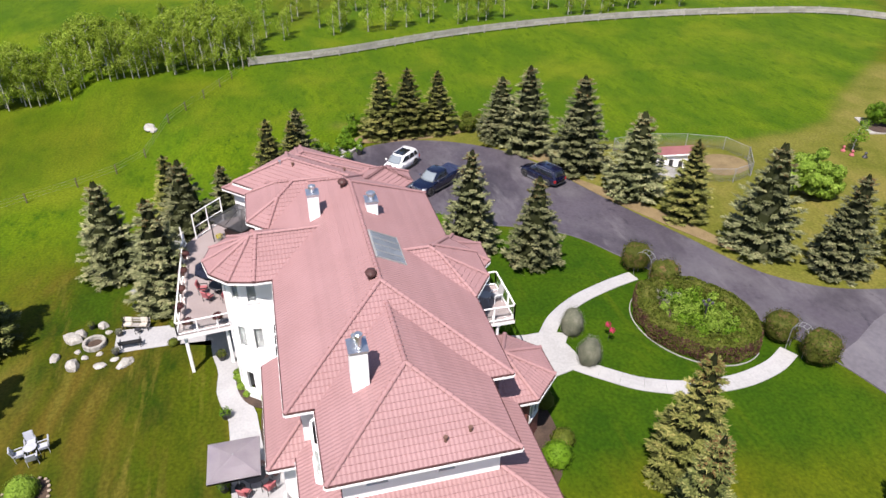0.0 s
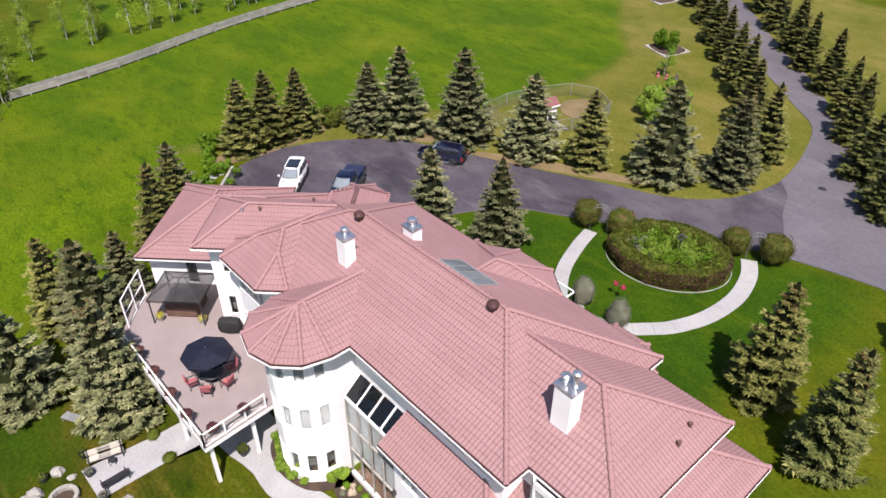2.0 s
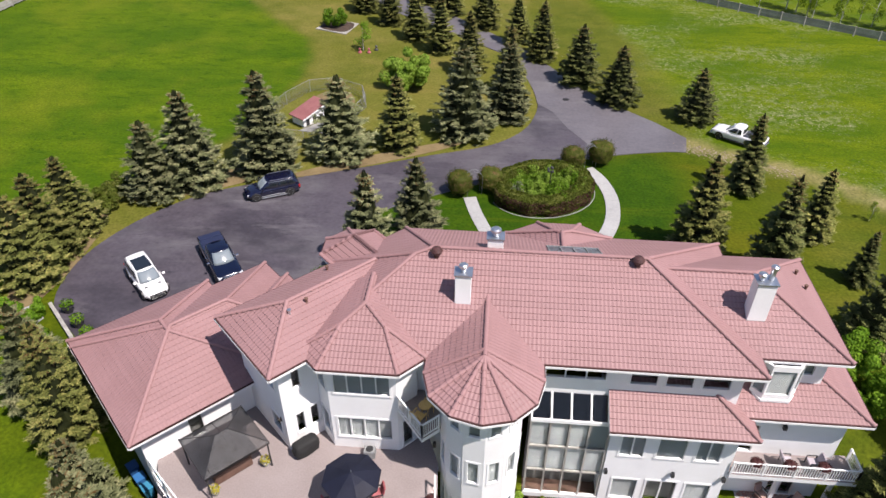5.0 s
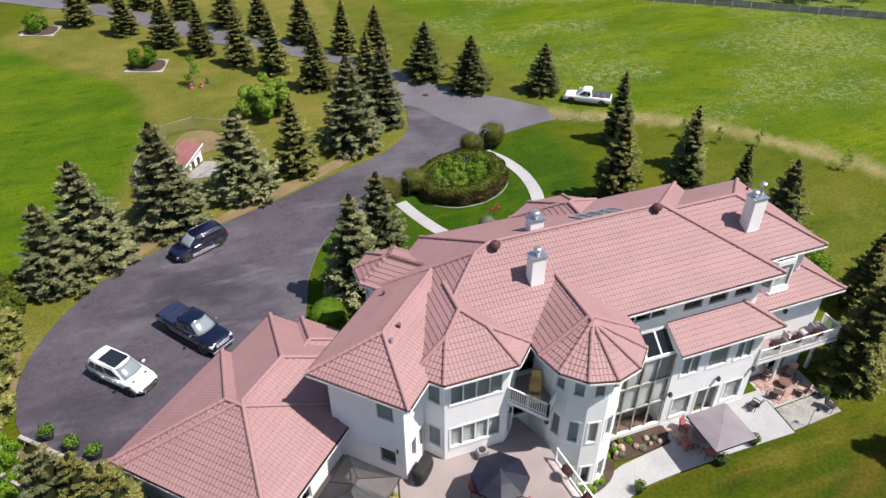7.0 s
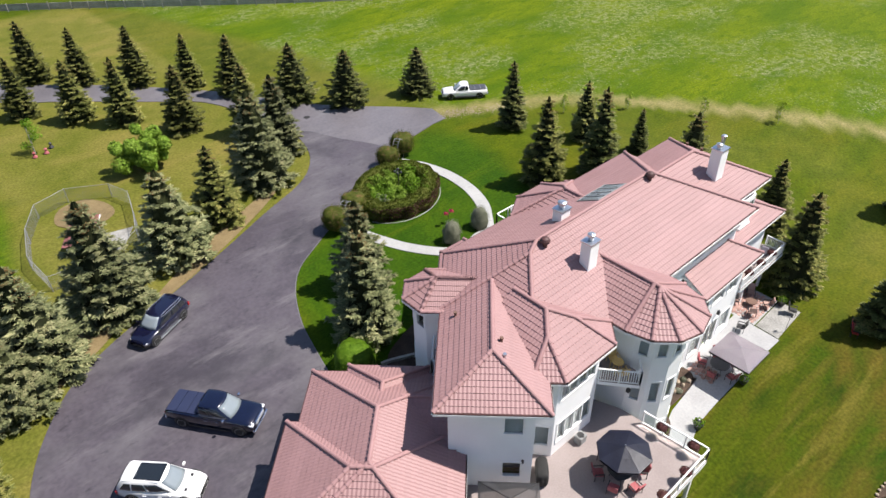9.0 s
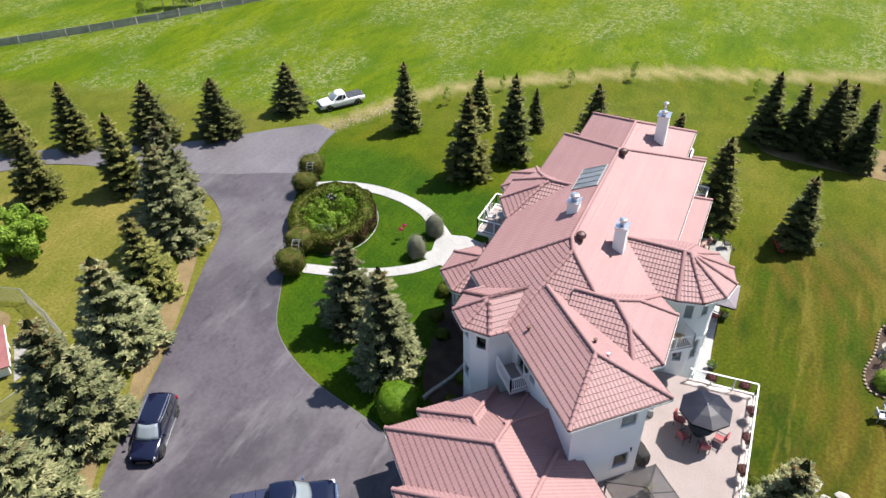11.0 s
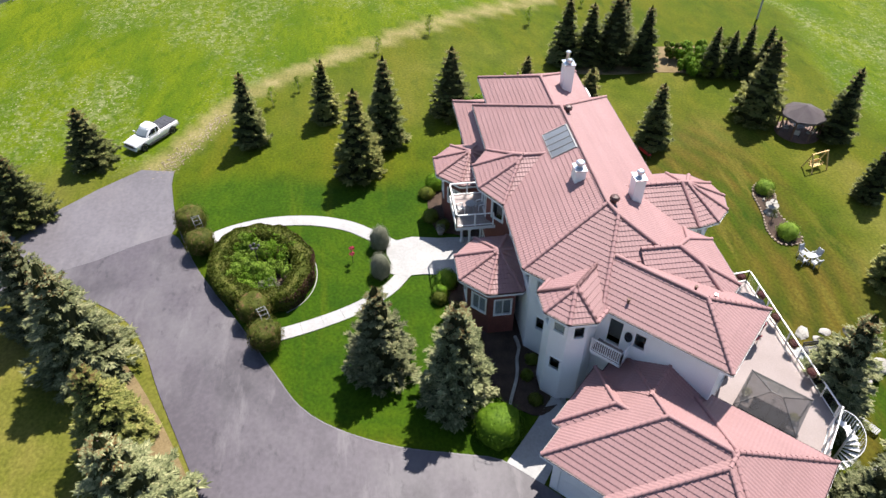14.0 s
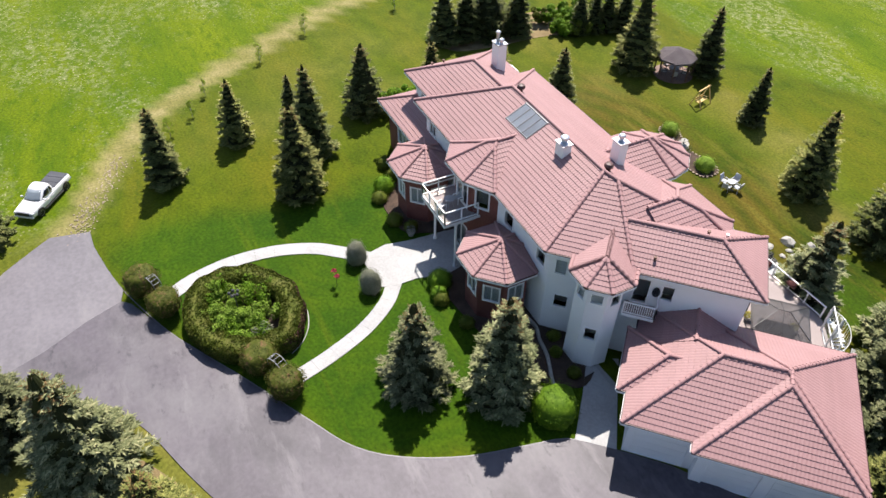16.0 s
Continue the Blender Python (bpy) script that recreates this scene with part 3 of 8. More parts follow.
drive_poly += [(9.6, 40.6), (11.0, 36.8), (12.6, 33.9), (13.6, 31.4), (13.0, 30.75)] + [p.xy[:] for p in smooth_line([(x, y, 0) for x, y in DRIVE_INNER[3:]], step=1.0)]
slab("road", drive_poly, lift(-0.3), lift(0.055), ASPHALT, "dark patched asphalt forecourt and drive", "driveway")
road_poly = [p.xy[:] for p in smooth_line([(x, y, 0) for x, y in ROAD_NORTH], step=1.5)] + [p.xy[:] for p in smooth_line([(x, y, 0) for x, y in ROAD_SOUTH], step=1.5)]
road_poly += [(7.95, 42.65), (9.6, 40.6), (11.0, 36.8), (12.6, 33.9), (13.6, 31.4), (14.7, 31.1), (17.2, 31.8), (20.6, 32.5), (22.6, 32.6)]
slab("road", road_poly, lift(-0.3), lift(0.05), ASPHALT_OLD, "weathered grey asphalt access road", "road")


def band(name, centre, width, z, material, label, category, joint=1.4):
    """A path of single slabs with open joints along a curved line."""
    line = smooth_line([(x, y, 0) for x, y in centre], step=0.35)
    path = tagged(new(name), label, category, kind="structure")
    run, start, n = 0.0, 0, len(line)
    for i in range(1, n):
        run += (line[i] - line[i - 1]).length
        if run >= joint or i == n - 1:
            seg = line[start:i + 1]
            a, b = ring_strip(line, width / 2)
            a, b = a[start:i + 1], b[start:i + 1]
            if len(seg) > 1:
                a[-1], b[-1] = a[-1] + (a[-2] - a[-1]).normalized() * 0.012, b[-1] + (b[-2] - b[-1]).normalized() * 0.012
                bm = bmesh.new()
                prism(bm, [p[:] for p in a] + [p[:] for p in b[::-1]], lift(-0.2), lift(z))
                bmesh.ops.recalc_face_normals(bm, faces=bm.faces[:])
                part("slab", bm, material, path)
            start, run = i, 0.0
    return path


EAST_WALK = [(12.4, 28.4), (13.5, 26.3), (14.15, 23.2), (13.9, 19.8), (12.9, 17), (11.6, 15.2), (10.2, 13.6), (9.2, 12.6)]
WEST_WALK = [(1.4, 22.2), (2.1, 19.6), (3.3, 16.5), (4.9, 14.1), (6.4, 12.8), (7.2, 12.2)]
band("garden_path", EAST_WALK, 1.25, 0.06, CONCRETE, "curved pale concrete garden path", "path")
band("garden_path", WEST_WALK, 1.15, 0.06, CONCRETE, "curved pale concrete garden path", "path")
slab("pavement", [(6.3, 12.9), (6.9, 14.2), (7.8, 13.6), (9.0, 13.9), (10.3, 13.8), (10.8, 11.7), (10.4, 9.6), (10.1, 5.2), (5.6, 5.2), (5.8, 8.5), (6.3, 11.0)], lift(-0.2), lift(0.064), CONCRETE, "pale concrete landing before the front door", "pavement")
slab("pavement", [(-5.6, 3.6), (-6.4, 1.4), (-8.8, 3.4), (-12.2, 6.0), (-10.5, 7.9), (-8.0, 5.6)], lift(-0.2), lift(0.07), CONCRETE, "concrete walk beside the garage", "pavement")
# garden side
slab("pavement", [(10.4, -5.9), (10.5, -7.6), (8.1, -7.85), (6.6, -8.0), (5.75, -8.25), (5.2, -8.7), (4.5, -9.1), (3.7, -9.28), (3.0, -9.25), (2.0, -9.05), (1.1, -8.75), (0.5, -8.2), (0.3, -7.4), (-3.0, -7.4), (-3.2, -11.1), (-1.2, -11.15), (0.0, -11.0), (1.1, -10.72), (2.1, -10.58), (3.0, -10.66), (3.9, -10.68), (4.8, -10.5), (5.6, -10.27), (6.9, -9.85), (9.6, -9.72), (13.8, -9.65), (18.6, -9.75), (18.8, -5.9)], LOWER - 0.2, LOWER + 0.06, PATIO, "grey concrete patio and walk along the garden front", "patio")
slab("pavement", [(18.85, -7.7), (18.7, -9.6), (22.9, -9.4), (23.0, -7.6)], LOWER - 0.2, LOWER + 0.05, GRAVEL, "pale gravel corner of the patio", "patio")
slab("pavement", [(-5.0, -18.3), (-2.2, -18.2), (-2.2, -14.2), (-1.9, -9.6), (-1.05, -9.6), (-1.05, -9.0), (-4.6, -9.0), (-4.6, -13.6)], LOWER - 0.2, LOWER + 0.055, PATIO, "concrete strip leading to the fire pit", "patio")
slab("pavement", [(18.8, -4.0), (18.8, -7.6), (22.9, -7.5), (22.9, -4.0)], LOWER - 0.2, LOWER + 0.045, CONCRETE, "mortar bed of the brick paved corner", "patio")


def bed(poly, material, label, z=0.07, name="flower_bed"):
    pts = [p.xy[:] for p in smooth_line([(x, y, 0) for x, y in poly], True, 0.5)]
    return slab(name, pts, lift(-0.2), lift(z), material, label, "flower bed")


bed([(6.3, -5.8), (6.3, -7.6), (10.3, -7.45), (10.3, -5.8)], MULCH, "mulched bed below the glass wall")
bed([(0.7, -6.8), (0.8, -8.6), (3.0, -9.35), (5.2, -8.8), (6.2, -7.6), (6.2, -6.0)], MULCH, "mulched bed round the foot of the tower")
bed([(10.9, 8.6), (11.8, 9.7), (15.2, 9.9), (18.4, 8.9), (19.4, 7.2), (18.4, 5.0), (10.6, 5.0)], MULCH, "planted bed before the brick bay")
# beyond the stone edging the dark mulch stands in for shade on lawn
bed([(5.6, 8.9), (4.5, 9.7), (0.6, 9.3), (-1.6, 8.9), (-4.0, 8.3), (-5.9, 7.5), (-7.0, 6.2), (-7.5, 5.0), (-6.3, 3.4), (-4.2, 3.2), (-2.6, 3.9), (-1.2, 4.8), (5.5, 4.8)], MULCH, "planted bed along the front, mulch widened to darken shaded lawn")
for name, c, rx, ry, ang in (("spruce_row_bed", (-30.9, 10.5), 1.9, 7.5, 0), ("spruce_row_bed", (-22.3, 23.0), 7.5, 1.5, 32), ("spruce_row_bed", (-7.6, 28.7), 9.5, 0.9, 28)):
    ca, sa = math.cos(radians(ang)), math.sin(radians(ang))
    bed([(c[0] + rx * math.cos(t) * ca - ry * math.sin(t) * sa, c[1] + rx * math.cos(t) * sa + ry * math.sin(t) * ca) for t in (k * math.pi / 7 for k in range(14))], DRYSOIL, "dry needle-strewn strip under the spruces", 0.03, "flower_bed")


def edging(points, label):
    """A thin line of concrete between lawn and asphalt."""
    line = smooth_line([(x, y, 0) for x, y in points], step=0.8)
    bm = bmesh.new()
    for p, q in zip(line, line[1:]):
        bar(bm, (p.x, p.y, ground(p.x, p.y) + 0.012), (q.x, q.y, ground(q.x, q.y) + 0.012), 0.07, 0.10)
    tagged(part("kerb", bm, ASPHALT_OLD), label, "edging", kind="structure")


edging(DRIVE_INNER[1:-1], "thin earthy edge between lawn and drive")

# ---- the house ----
house = thing("house", "large white stucco villa with pink tiled hip roofs and brick bays", "house")
EAVE, LOW_EAVE, GARAGE_EAVE, PITCH = 8.91, 5.68, 4.68, 0.496
COURSE, RIB = 0.34, 0.22


def cap_piece(bm, m=None):
    """One half-round ridge tile, 0.41 m long."""
    rings = []
    for x, r in ((0, 0.125), (0.40, 0.092)):
        rings.append([bm.verts.new((x, r * 1.15 * math.cos(w), r * math.sin(w))) for w in (math.pi * g / 6 for g in range(7))])
    for g in range(6):
        bm.faces.new((rings[0][g], rings[0][g + 1], rings[1][g + 1], rings[1][g]))
    bm.faces.new(rings[0][::-1])
    if m is not None:
        bmesh.ops.transform(bm, matrix=m, verts=rings[0] + rings[1])


bm = bmesh.new()
cap_piece(bm)
CAP_MESH = mesh_of("ridge_cap", bm, CAP)
joined, single = bmesh.new(), []


def roof_block(poly, eave, pitch=PITCH, open_edges=(), overhang_fascia=True, label="", single_caps=False):
    """A hipped roof over a convex outline: stepped, ribbed tile courses, ridge caps, eave shade line, fascia, soffit.
    open_edges: numbers of the outline's sides that end upright inside another part of the house."""
    n = len(poly)
    if sum(p[0] * q[1] - p[1] * q[0] for p, q in zip(poly, poly[1:] + poly[:1])) < 0:
        raise ValueError("outline must run counter-clockwise")
    planes = []
    for i in range(n):
        (x0, y0), (x1, y1) = poly[i], poly[(i + 1) % n]
        l = math.hypot(x1 - x0, y1 - y0)
        t = ((x1 - x0) / l, (y1 - y0) / l)
        inward = (-t[1], t[0])
        planes.append((inward, inward[0] * x0 + inward[1] * y0, t, (x0, y0)))
    live = [i for i in range(n) if i not in open_edges]

    def dist(i, p):
        return planes[i][0][0] * p[0] + planes[i][0][1] * p[1] - planes[i][1]

    bm = bmesh.new()
    bm.faces.new([bm.verts.new((x, y, eave - 0.16)) for x, y in poly[::-1]])
    roof = part("roof", bm, TRIM, house, label)
    caps = []
    for i in live:
        inward, c, t, o = planes[i]
        face = list(poly)
        for j in live:
            if j != i:
                nj, cj = planes[j][0], planes[j][1]
                face = clip(face, (inward[0] - nj[0], inward[1] - nj[1]), c - cj)
        if len(face) < 3 or area(face) < 0.02:
            continue
        top = max(dist(i, p) for p in face)
        for a, b in zip(face, face[1:] + face[:1]):
            for j in live:
                if j > i and all(abs(dist(i, p) - dist(j, p)) < 1e-4 for p in (a, b)) and math.dist(a, b) > 0.2:
                    za, zb = (eave + pitch * dist(i, p) for p in (a, b))
                    caps.append((Vector((*a, za)), Vector((*b, zb))))
        run = COURSE * math.cos(math.atan(pitch))
        for k in range(int(top / run) + 1):
            d0, d1 = k * run, min((k + 1) * run, top)
            strip = clip(clip(face, (-inward[0], -inward[1]), -(c + d0)), inward, c + d1)
            if len(strip) < 3 or area(strip) < 0.004:
                continue
            us = [(p[0] - o[0]) * t[0] + (p[1] - o[1]) * t[1] for p in strip]
            u0, u1 = min(us), max(us)
            cell = RIB / 4
            bm = bmesh.new()
            vert = {}

            def at(p, low=False):
                u, d = (p[0] - o[0]) * t[0] + (p[1] - o[1]) * t[1], dist(i, p)
                z = eave + pitch * d
                if not low:
                    z += 0.037 * (1 - (d - d0) / run) + 0.022 * (0.5 + 0.5 * math.cos(2 * math.pi * u / RIB))
                else:
                    z -= 0.02
                key = (round(p[0], 4), round(p[1], 4), low)
                if key not in vert:
                    vert[key] = bm.verts.new((p[0], p[1], z))
                return vert[key]

            m0, m1 = math.floor(u0 / cell), math.ceil(u1 / cell)
            base = t[0] * o[0] + t[1] * o[1]
            for s in range(m0, m1):
                piece = clip(clip(strip, (-t[0], -t[1]), -(base + s * cell)), t, base + (s + 1) * cell)
                if len(piece) < 3 or area(piece) < 1e-5:
                    continue
                vs = []
                for p in piece:
                    v = at(p)
                    if v not in vs:
                        vs.append(v)
                if len(vs) >= 3:
                    try:
                        bm.faces.new(vs)
                    except ValueError:
                        pass
                for a, b in zip(piece, piece[1:] + piece[:1]):
                    if abs(dist(i, a) - d0) < 1e-5 and abs(dist(i, b) - d0) < 1e-5 and math.dist(a, b) > 1e-3:
                        try:
                            bm.faces.new((at(a), at(a, True), at(b, True), at(b)))
                        except ValueError:
                            pass
            part("tile_course", bm, TILE, roof)
        # dark bar drawing the shade under the tile edge, and fascia along the eave
        if overhang_fascia:
            bm = bmesh.new()
            x0, y0 = poly[i]
            x1, y1 = poly[(i + 1) % n]
            bar(bm, (x0 + inward[0] * -0.03, y0 + inward[1] * -0.03, eave - 0.02), (x1 + inward[0] * -0.03, y1 + inward[1] * -0.03, eave - 0.02), 0.07, 0.07)
            part("eave_shade_line", bm, VENT_EAVE_SHADE, roof)
            bm = bmesh.new()
            bar(bm, (x0 - inward[0] * 0.035, y0 - inward[1] * 0.035, eave - 0.13), (x1 - inward[0] * 0.035, y1 - inward[1] * 0.035, eave - 0.13), 0.10, 0.13)
            part("fascia", bm, TRIM, roof)
    for p, q in caps:
        l = (q - p).length
        x = (q - p).normalized()
        y = Vector((0, 0, 1)).cross(x).normalized()
        z = x.cross(y)
        m = max(1, round(l / 0.38))
        for k in range(m):
            f = Matrix((x, y, z)).transposed().to_4x4()
            f.translation = p + x * (l * k / m) + z * 0.045
            if single_caps and len(single) < 300:
                ob = part("ridge_cap", CAP_MESH, None, roof)
                ob.matrix_local = f
                single.append(ob)
            else:
                cap_piece(joined, f)
    return roof


roof_block([(-5.92, -5.63), (17.73, -5.63), (17.73, 5.73), (-2.01, 5.73), (-5.92, 1.82)], EAVE, label="long pink tiled main roof")
roof_block([(10.0, -4.22), (22.33, -4.22), (22.33, 4.52), (10.0, 4.52)], EAVE, open_edges=(3,))
# wing at 45 degrees
roof_block([ab(-10.67, -0.54), ab(-1.9, -0.54), ab(-1.9, 5.45), ab(-10.67, 5.45)], EAVE, open_edges=(1,), single_caps=True)
# garden bay
roof_block([(-6.3, -5.7), (-5.0, -7.02), (-0.8, -7.02), (0.5, -5.7), (0.5, -1.2), (-6.3, -1.2)], EAVE, open_edges=(4,))
# round tower
TOWER, TOWER_R = (3.5, -6.75), 3.02
tower_eave = [(TOWER[0] + TOWER_R * math.cos(a), TOWER[1] + TOWER_R * math.sin(a)) for a in (math.pi * (1 + k / 6) for k in range(7))]
roof_block(tower_eave + [(TOWER[0] + TOWER_R, -0.8), (TOWER[0] - TOWER_R, -0.8)], EAVE, open_edges=(7,))
# front gable bay over the entrance
roof_block([(4.4, 0.4), (11.1, 0.4), (11.1, 5.75), (9.2, 7.1), (6.5, 7.1), (4.4, 5.75)], EAVE, open_edges=(0,))
# north turret
roof_block([(-5.73, 1.25), (-3.2, -1.28), (-0.37, 1.55), (-2.9, 4.08), (-4.07, 5.25), (-5.73, 5.25), (-6.9, 4.08), (-6.9, 2.42)], EAVE, open_edges=(1,))


def octagon(cx, cy, r):
    s = r * math.tan(math.pi / 8)
    return [(cx - s, cy - r), (cx + s, cy - r), (cx + r, cy - s), (cx + r, cy + s), (cx + s, cy + r), (cx - s, cy + r), (cx - r, cy + s), (cx - r, cy - s)]


roof_block(octagon(1.95, 6.40, 2.85), LOW_EAVE, 0.45)
roof_block(octagon(13.95, 6.50, 2.85), LOW_EAVE, 0.45)
# skirt roof round the east end, and the lean-to roof on the garden side
roof_block([(14.0, -5.42), (24.05, -5.42), (24.05, 6.5), (14.0, 6.5)], LOW_EAVE, 0.46, open_edges=(3,))
roof_block([(10.2, -6.85), (17.9, -6.85), (17.9, -2.6), (10.2, -2.6)], 5.50, 0.56, open_edges=(2, 3))
gable = bmesh.new()
for x in (10.22, 10.42):
    gable.faces.new([gable.verts.new((x, y, z)) for y, z in ((-6.7, 5.34), (-4.7, 5.34), (-4.7, 6.62), (-6.7, 5.52))])
gable.verts.ensure_lookup_table()
for k in range(4):
    gable.faces.new([gable.verts[v] for v in (k, (k + 1) % 4, 4 + (k + 1) % 4, 4 + k)])
bmesh.ops.recalc_face_normals(gable, faces=gable.faces[:])
part("gable_end", gable, STUCCO, house)
# garage
roof_block([ab(-17.15, 3.80), ab(-4.05, 3.80), ab(-4.05, 13.36), ab(-17.15, 13.36)], GARAGE_EAVE, 0.50, single_caps=True)
roof_block([ab(-17.16, 3.79), ab(-8.03, 3.79), ab(-8.03, 14.07), ab(-17.16, 14.07)], GARAGE_EAVE, 0.505, single_caps=True)
roof_block([ab(-10.75, 4.3), ab(-4.04, 4.3), ab(-4.04, 7.4), ab(-10.75, 7.4)], GARAGE_EAVE, 0.508, open_edges=(0, 2))
roof_block([ab(-8.5, 6.2), ab(-3.5, 6.2), ab(-3.5, 11.2), ab(-8.5, 11.2)], GARAGE_EAVE + 0.02, 0.50, open_edges=(3,))

tagged(part("ridge_cap", joined, CAP, house), kind="stuff")


# walls with openings
def wall(p, q, z0, z1, openings=(), material=STUCCO, name="wall", thick=0.22, style="white"):
    """A wall from p to q, its outer face on the right hand; openings: (from, to, sill, head, kind) along it, in metres."""
    p, q = Vector((*p, 0)), Vector((*q, 0))
    t = (q - p).normalized()
    l = (q - p).length
    out = Vector((t.y, -t.x, 0))
    m = Matrix((t, -out, Vector((0, 0, 1)))).transposed().to_4x4()
    m.translation = p
    us = sorted({0.003, l - 0.003, *(v for o in openings for v in o[:2])})
    zs = sorted({z0, z1, *(v for o in openings for v in o[2:4])})
    bm = bmesh.new()
    for a, b in zip(us, us[1:]):
        for c, d in zip(zs, zs[1:]):
            if not any(o[0] - 1e-6 <= a and b <= o[1] + 1e-6 and o[2] - 1e-6 <= c and d <= o[3] + 1e-6 for o in openings):
                box(bm, a, b, 0, thick, c, d)
    bmesh.ops.remove_doubles(bm, verts=bm.verts[:], dist=1e-5)
    seen = {}
    for f in bm.faces:
        seen.setdefault(tuple(sorted(v.index for v in f.verts)), []).append(f)
    bm.verts.index_update()
    seen = {}
    for f in bm.faces:
        seen.setdefault(tuple(sorted(v.index for v in f.verts)), []).append(f)
    twins = [f for fs in seen.values() if len(fs) > 1 for f in fs]
    bmesh.ops.delete(bm, geom=twins, context="FACES_ONLY")
    bmesh.ops.transform(bm, matrix=m, verts=bm.verts[:])
    ob = part(name, bm, material, house, "dark red brick wall" if material is BRICK else "")
    for o in openings:
        window(m, *o)
    return ob


def window(m, a, b, c, d, kind="2"):
    """A framed window or glazed door set into an opening; kind: number of lights, with 'd' for dark sheets standing in
    for an unlit room, 'g' for a garage door.
    """
    if kind == "g":
        bm = bmesh.new()
        for k in range(4):
            h = (d - c) / 4
            box(bm, a, b, 0.10, 0.15, c + k * h + 0.01, c + (k + 1) * h - 0.01)
        bmesh.ops.transform(bm, matrix=m, verts=bm.verts[:])
        door = part("garage_door", bm, TRIM, house, "white panelled overhead garage door")
        bm = bmesh.new()
        for s in (a - 0.1, b):
            box(bm, s, s + 0.1, -0.03, 0.05, c, d + 0.1)
        box(bm, a, b, -0.03, 0.05, d, d + 0.1)
        bmesh.ops.transform(bm, matrix=m, verts=bm.verts[:])
        part("frame", bm, TRIM, door)
        return
    lights = int(kind[0])
    dark = "d" in kind
    bm = bmesh.new()
    f = 0.07
    box(bm, a - 0.05, b + 0.05, -0.035, 0.10, d - f, d + 0.05)
    box(bm, a - 0.05, b + 0.05, -0.045, 0.10, c - 0.05, c + f)
    for s in (a - 0.05, b - f):
        box(bm, s, s + f + 0.05, -0.035, 0.10, c + f, d - f)
    for k in range(1, lights):
        x = a + (b - a) * k / lights
        box(bm, x - 0.035, x + 0.035, -0.01, 0.10, c + f, d - f)
    bmesh.ops.transform(bm, matrix=m, verts=bm.verts[:])
    win = part("window", bm, TRIM, house)
    for k in range(lights):
        x0, x1 = a + (b - a) * k / lights + 0.04, a + (b - a) * (k + 1) / lights - 0.04
        bm = bmesh.new()
        box(bm, x0, x1, 0.05, 0.062, c + 0.06, d - 0.06)
        bmesh.ops.transform(bm, matrix=m, verts=bm.verts[:])
        pane = part("pane", bm, GLASS, win)
        pane.visible_shadow = False
    bm = bmesh.new()
    # dark sheets stand in for the unlit room; otherwise a pleated pale blind
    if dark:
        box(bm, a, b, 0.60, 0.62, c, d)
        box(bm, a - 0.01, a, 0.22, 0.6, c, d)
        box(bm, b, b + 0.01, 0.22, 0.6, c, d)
    else:
        n = max(3, int((b - a) / 0.12))
        for k in range(n):
            x = a + (b - a) * k / n
            box(bm, x, x + (b - a) / n, 0.14 + 0.015 * (k % 2), 0.15 + 0.015 * (k % 2), c, d)
    bmesh.ops.transform(bm, matrix=m, verts=bm.verts[:])
    part("blind_or_dark_sheet", bm, INSIDE_SHADE if dark else CURTAIN, win)


MAINF, UPF = 2.0, 5.6
U = (6.45, 8.0)      # sill and head, upper floor
M = (2.9, 4.6)       # main floor
B = (-1.0, 0.75)     # garden floor
TOP = EAVE - 0.12


def row(*spans, band=U, kind="2"):
    return [(a, b, *band, kind) for a, b in spans]


OV = 0.72
# main block
wall((5.8, -4.9), (10.6, -4.9), 5.0, TOP, [(0.9, 4.2, 7.25, 8.35, "3d")])
wall((10.6, -4.9), (16.95, -4.9), 5.0, TOP, [(0.55, 2.05, 7.1, 8.25, "1d"), (2.4, 3.9, 7.1, 8.25, "1d"), (4.3, 5.8, 7.1, 8.25, "1d")])
wall((16.95, -4.9), (16.95, -3.5), 5.0, TOP)
wall((16.95, -3.5), (21.6, -3.5), 5.0, TOP, [(3.3, 4.1, 7.2, 8.2, "1")])
wall((21.6, -3.5), (21.6, 3.8), 5.0, TOP, [(1.0, 2.1, 7.5, 8.2, "1"), (4.3, 5.2, 7.5, 8.2, "1")])
wall((21.6, 3.8), (16.95, 3.8), 5.0, TOP, [(1.0, 2.2, *U, "1")])
wall((16.95, 3.8), (16.95, 5.0), 5.0, TOP)
wall((16.95, 5.0), (10.4, 5.0), 1.0, TOP, [(0.6, 1.8, *U, "2")])
wall((5.0, 5.0), (-1.7, 5.0), 0.5, TOP, [(1.0, 2.2, 6.3, 8.0, "1d"), (5.2, 6.3, *U, "1d")])
wall((-1.7, 5.0), ab(0.2, 4.75), 0.5, TOP, [(0.4, 1.25, 6.5, 7.85, "1"), (0.65, 1.65, 3.4, 4.65, "1d")])
# front entrance bay, brick
wall((10.4, 5.0), (8.9, 6.4), 0.5, TOP, [(0.5, 1.5, 6.3, 8.2, "1d")], BRICK)
wall((8.9, 6.4), (6.8, 6.4), 0.5, TOP, [(0.2, 1.9, 5.85, 8.1, "2d"), (0.1, 2.0, 1.1, 3.9, "2d")], BRICK)
wall((6.8, 6.4), (5.0, 5.0), 0.5, TOP, [(0.5, 1.6, 6.3, 8.2, "1d")], BRICK)


def ring_wall(points, z0, z1, openings, material=STUCCO):
    for k in range(len(points) - 1):
        l = math.dist(points[k], points[k + 1])
        wall(points[k], points[k + 1], z0, z1, [(l * f0, l * f1, c, d, kind) for f0, f1, c, d, kind in openings.get(k, ())], material)


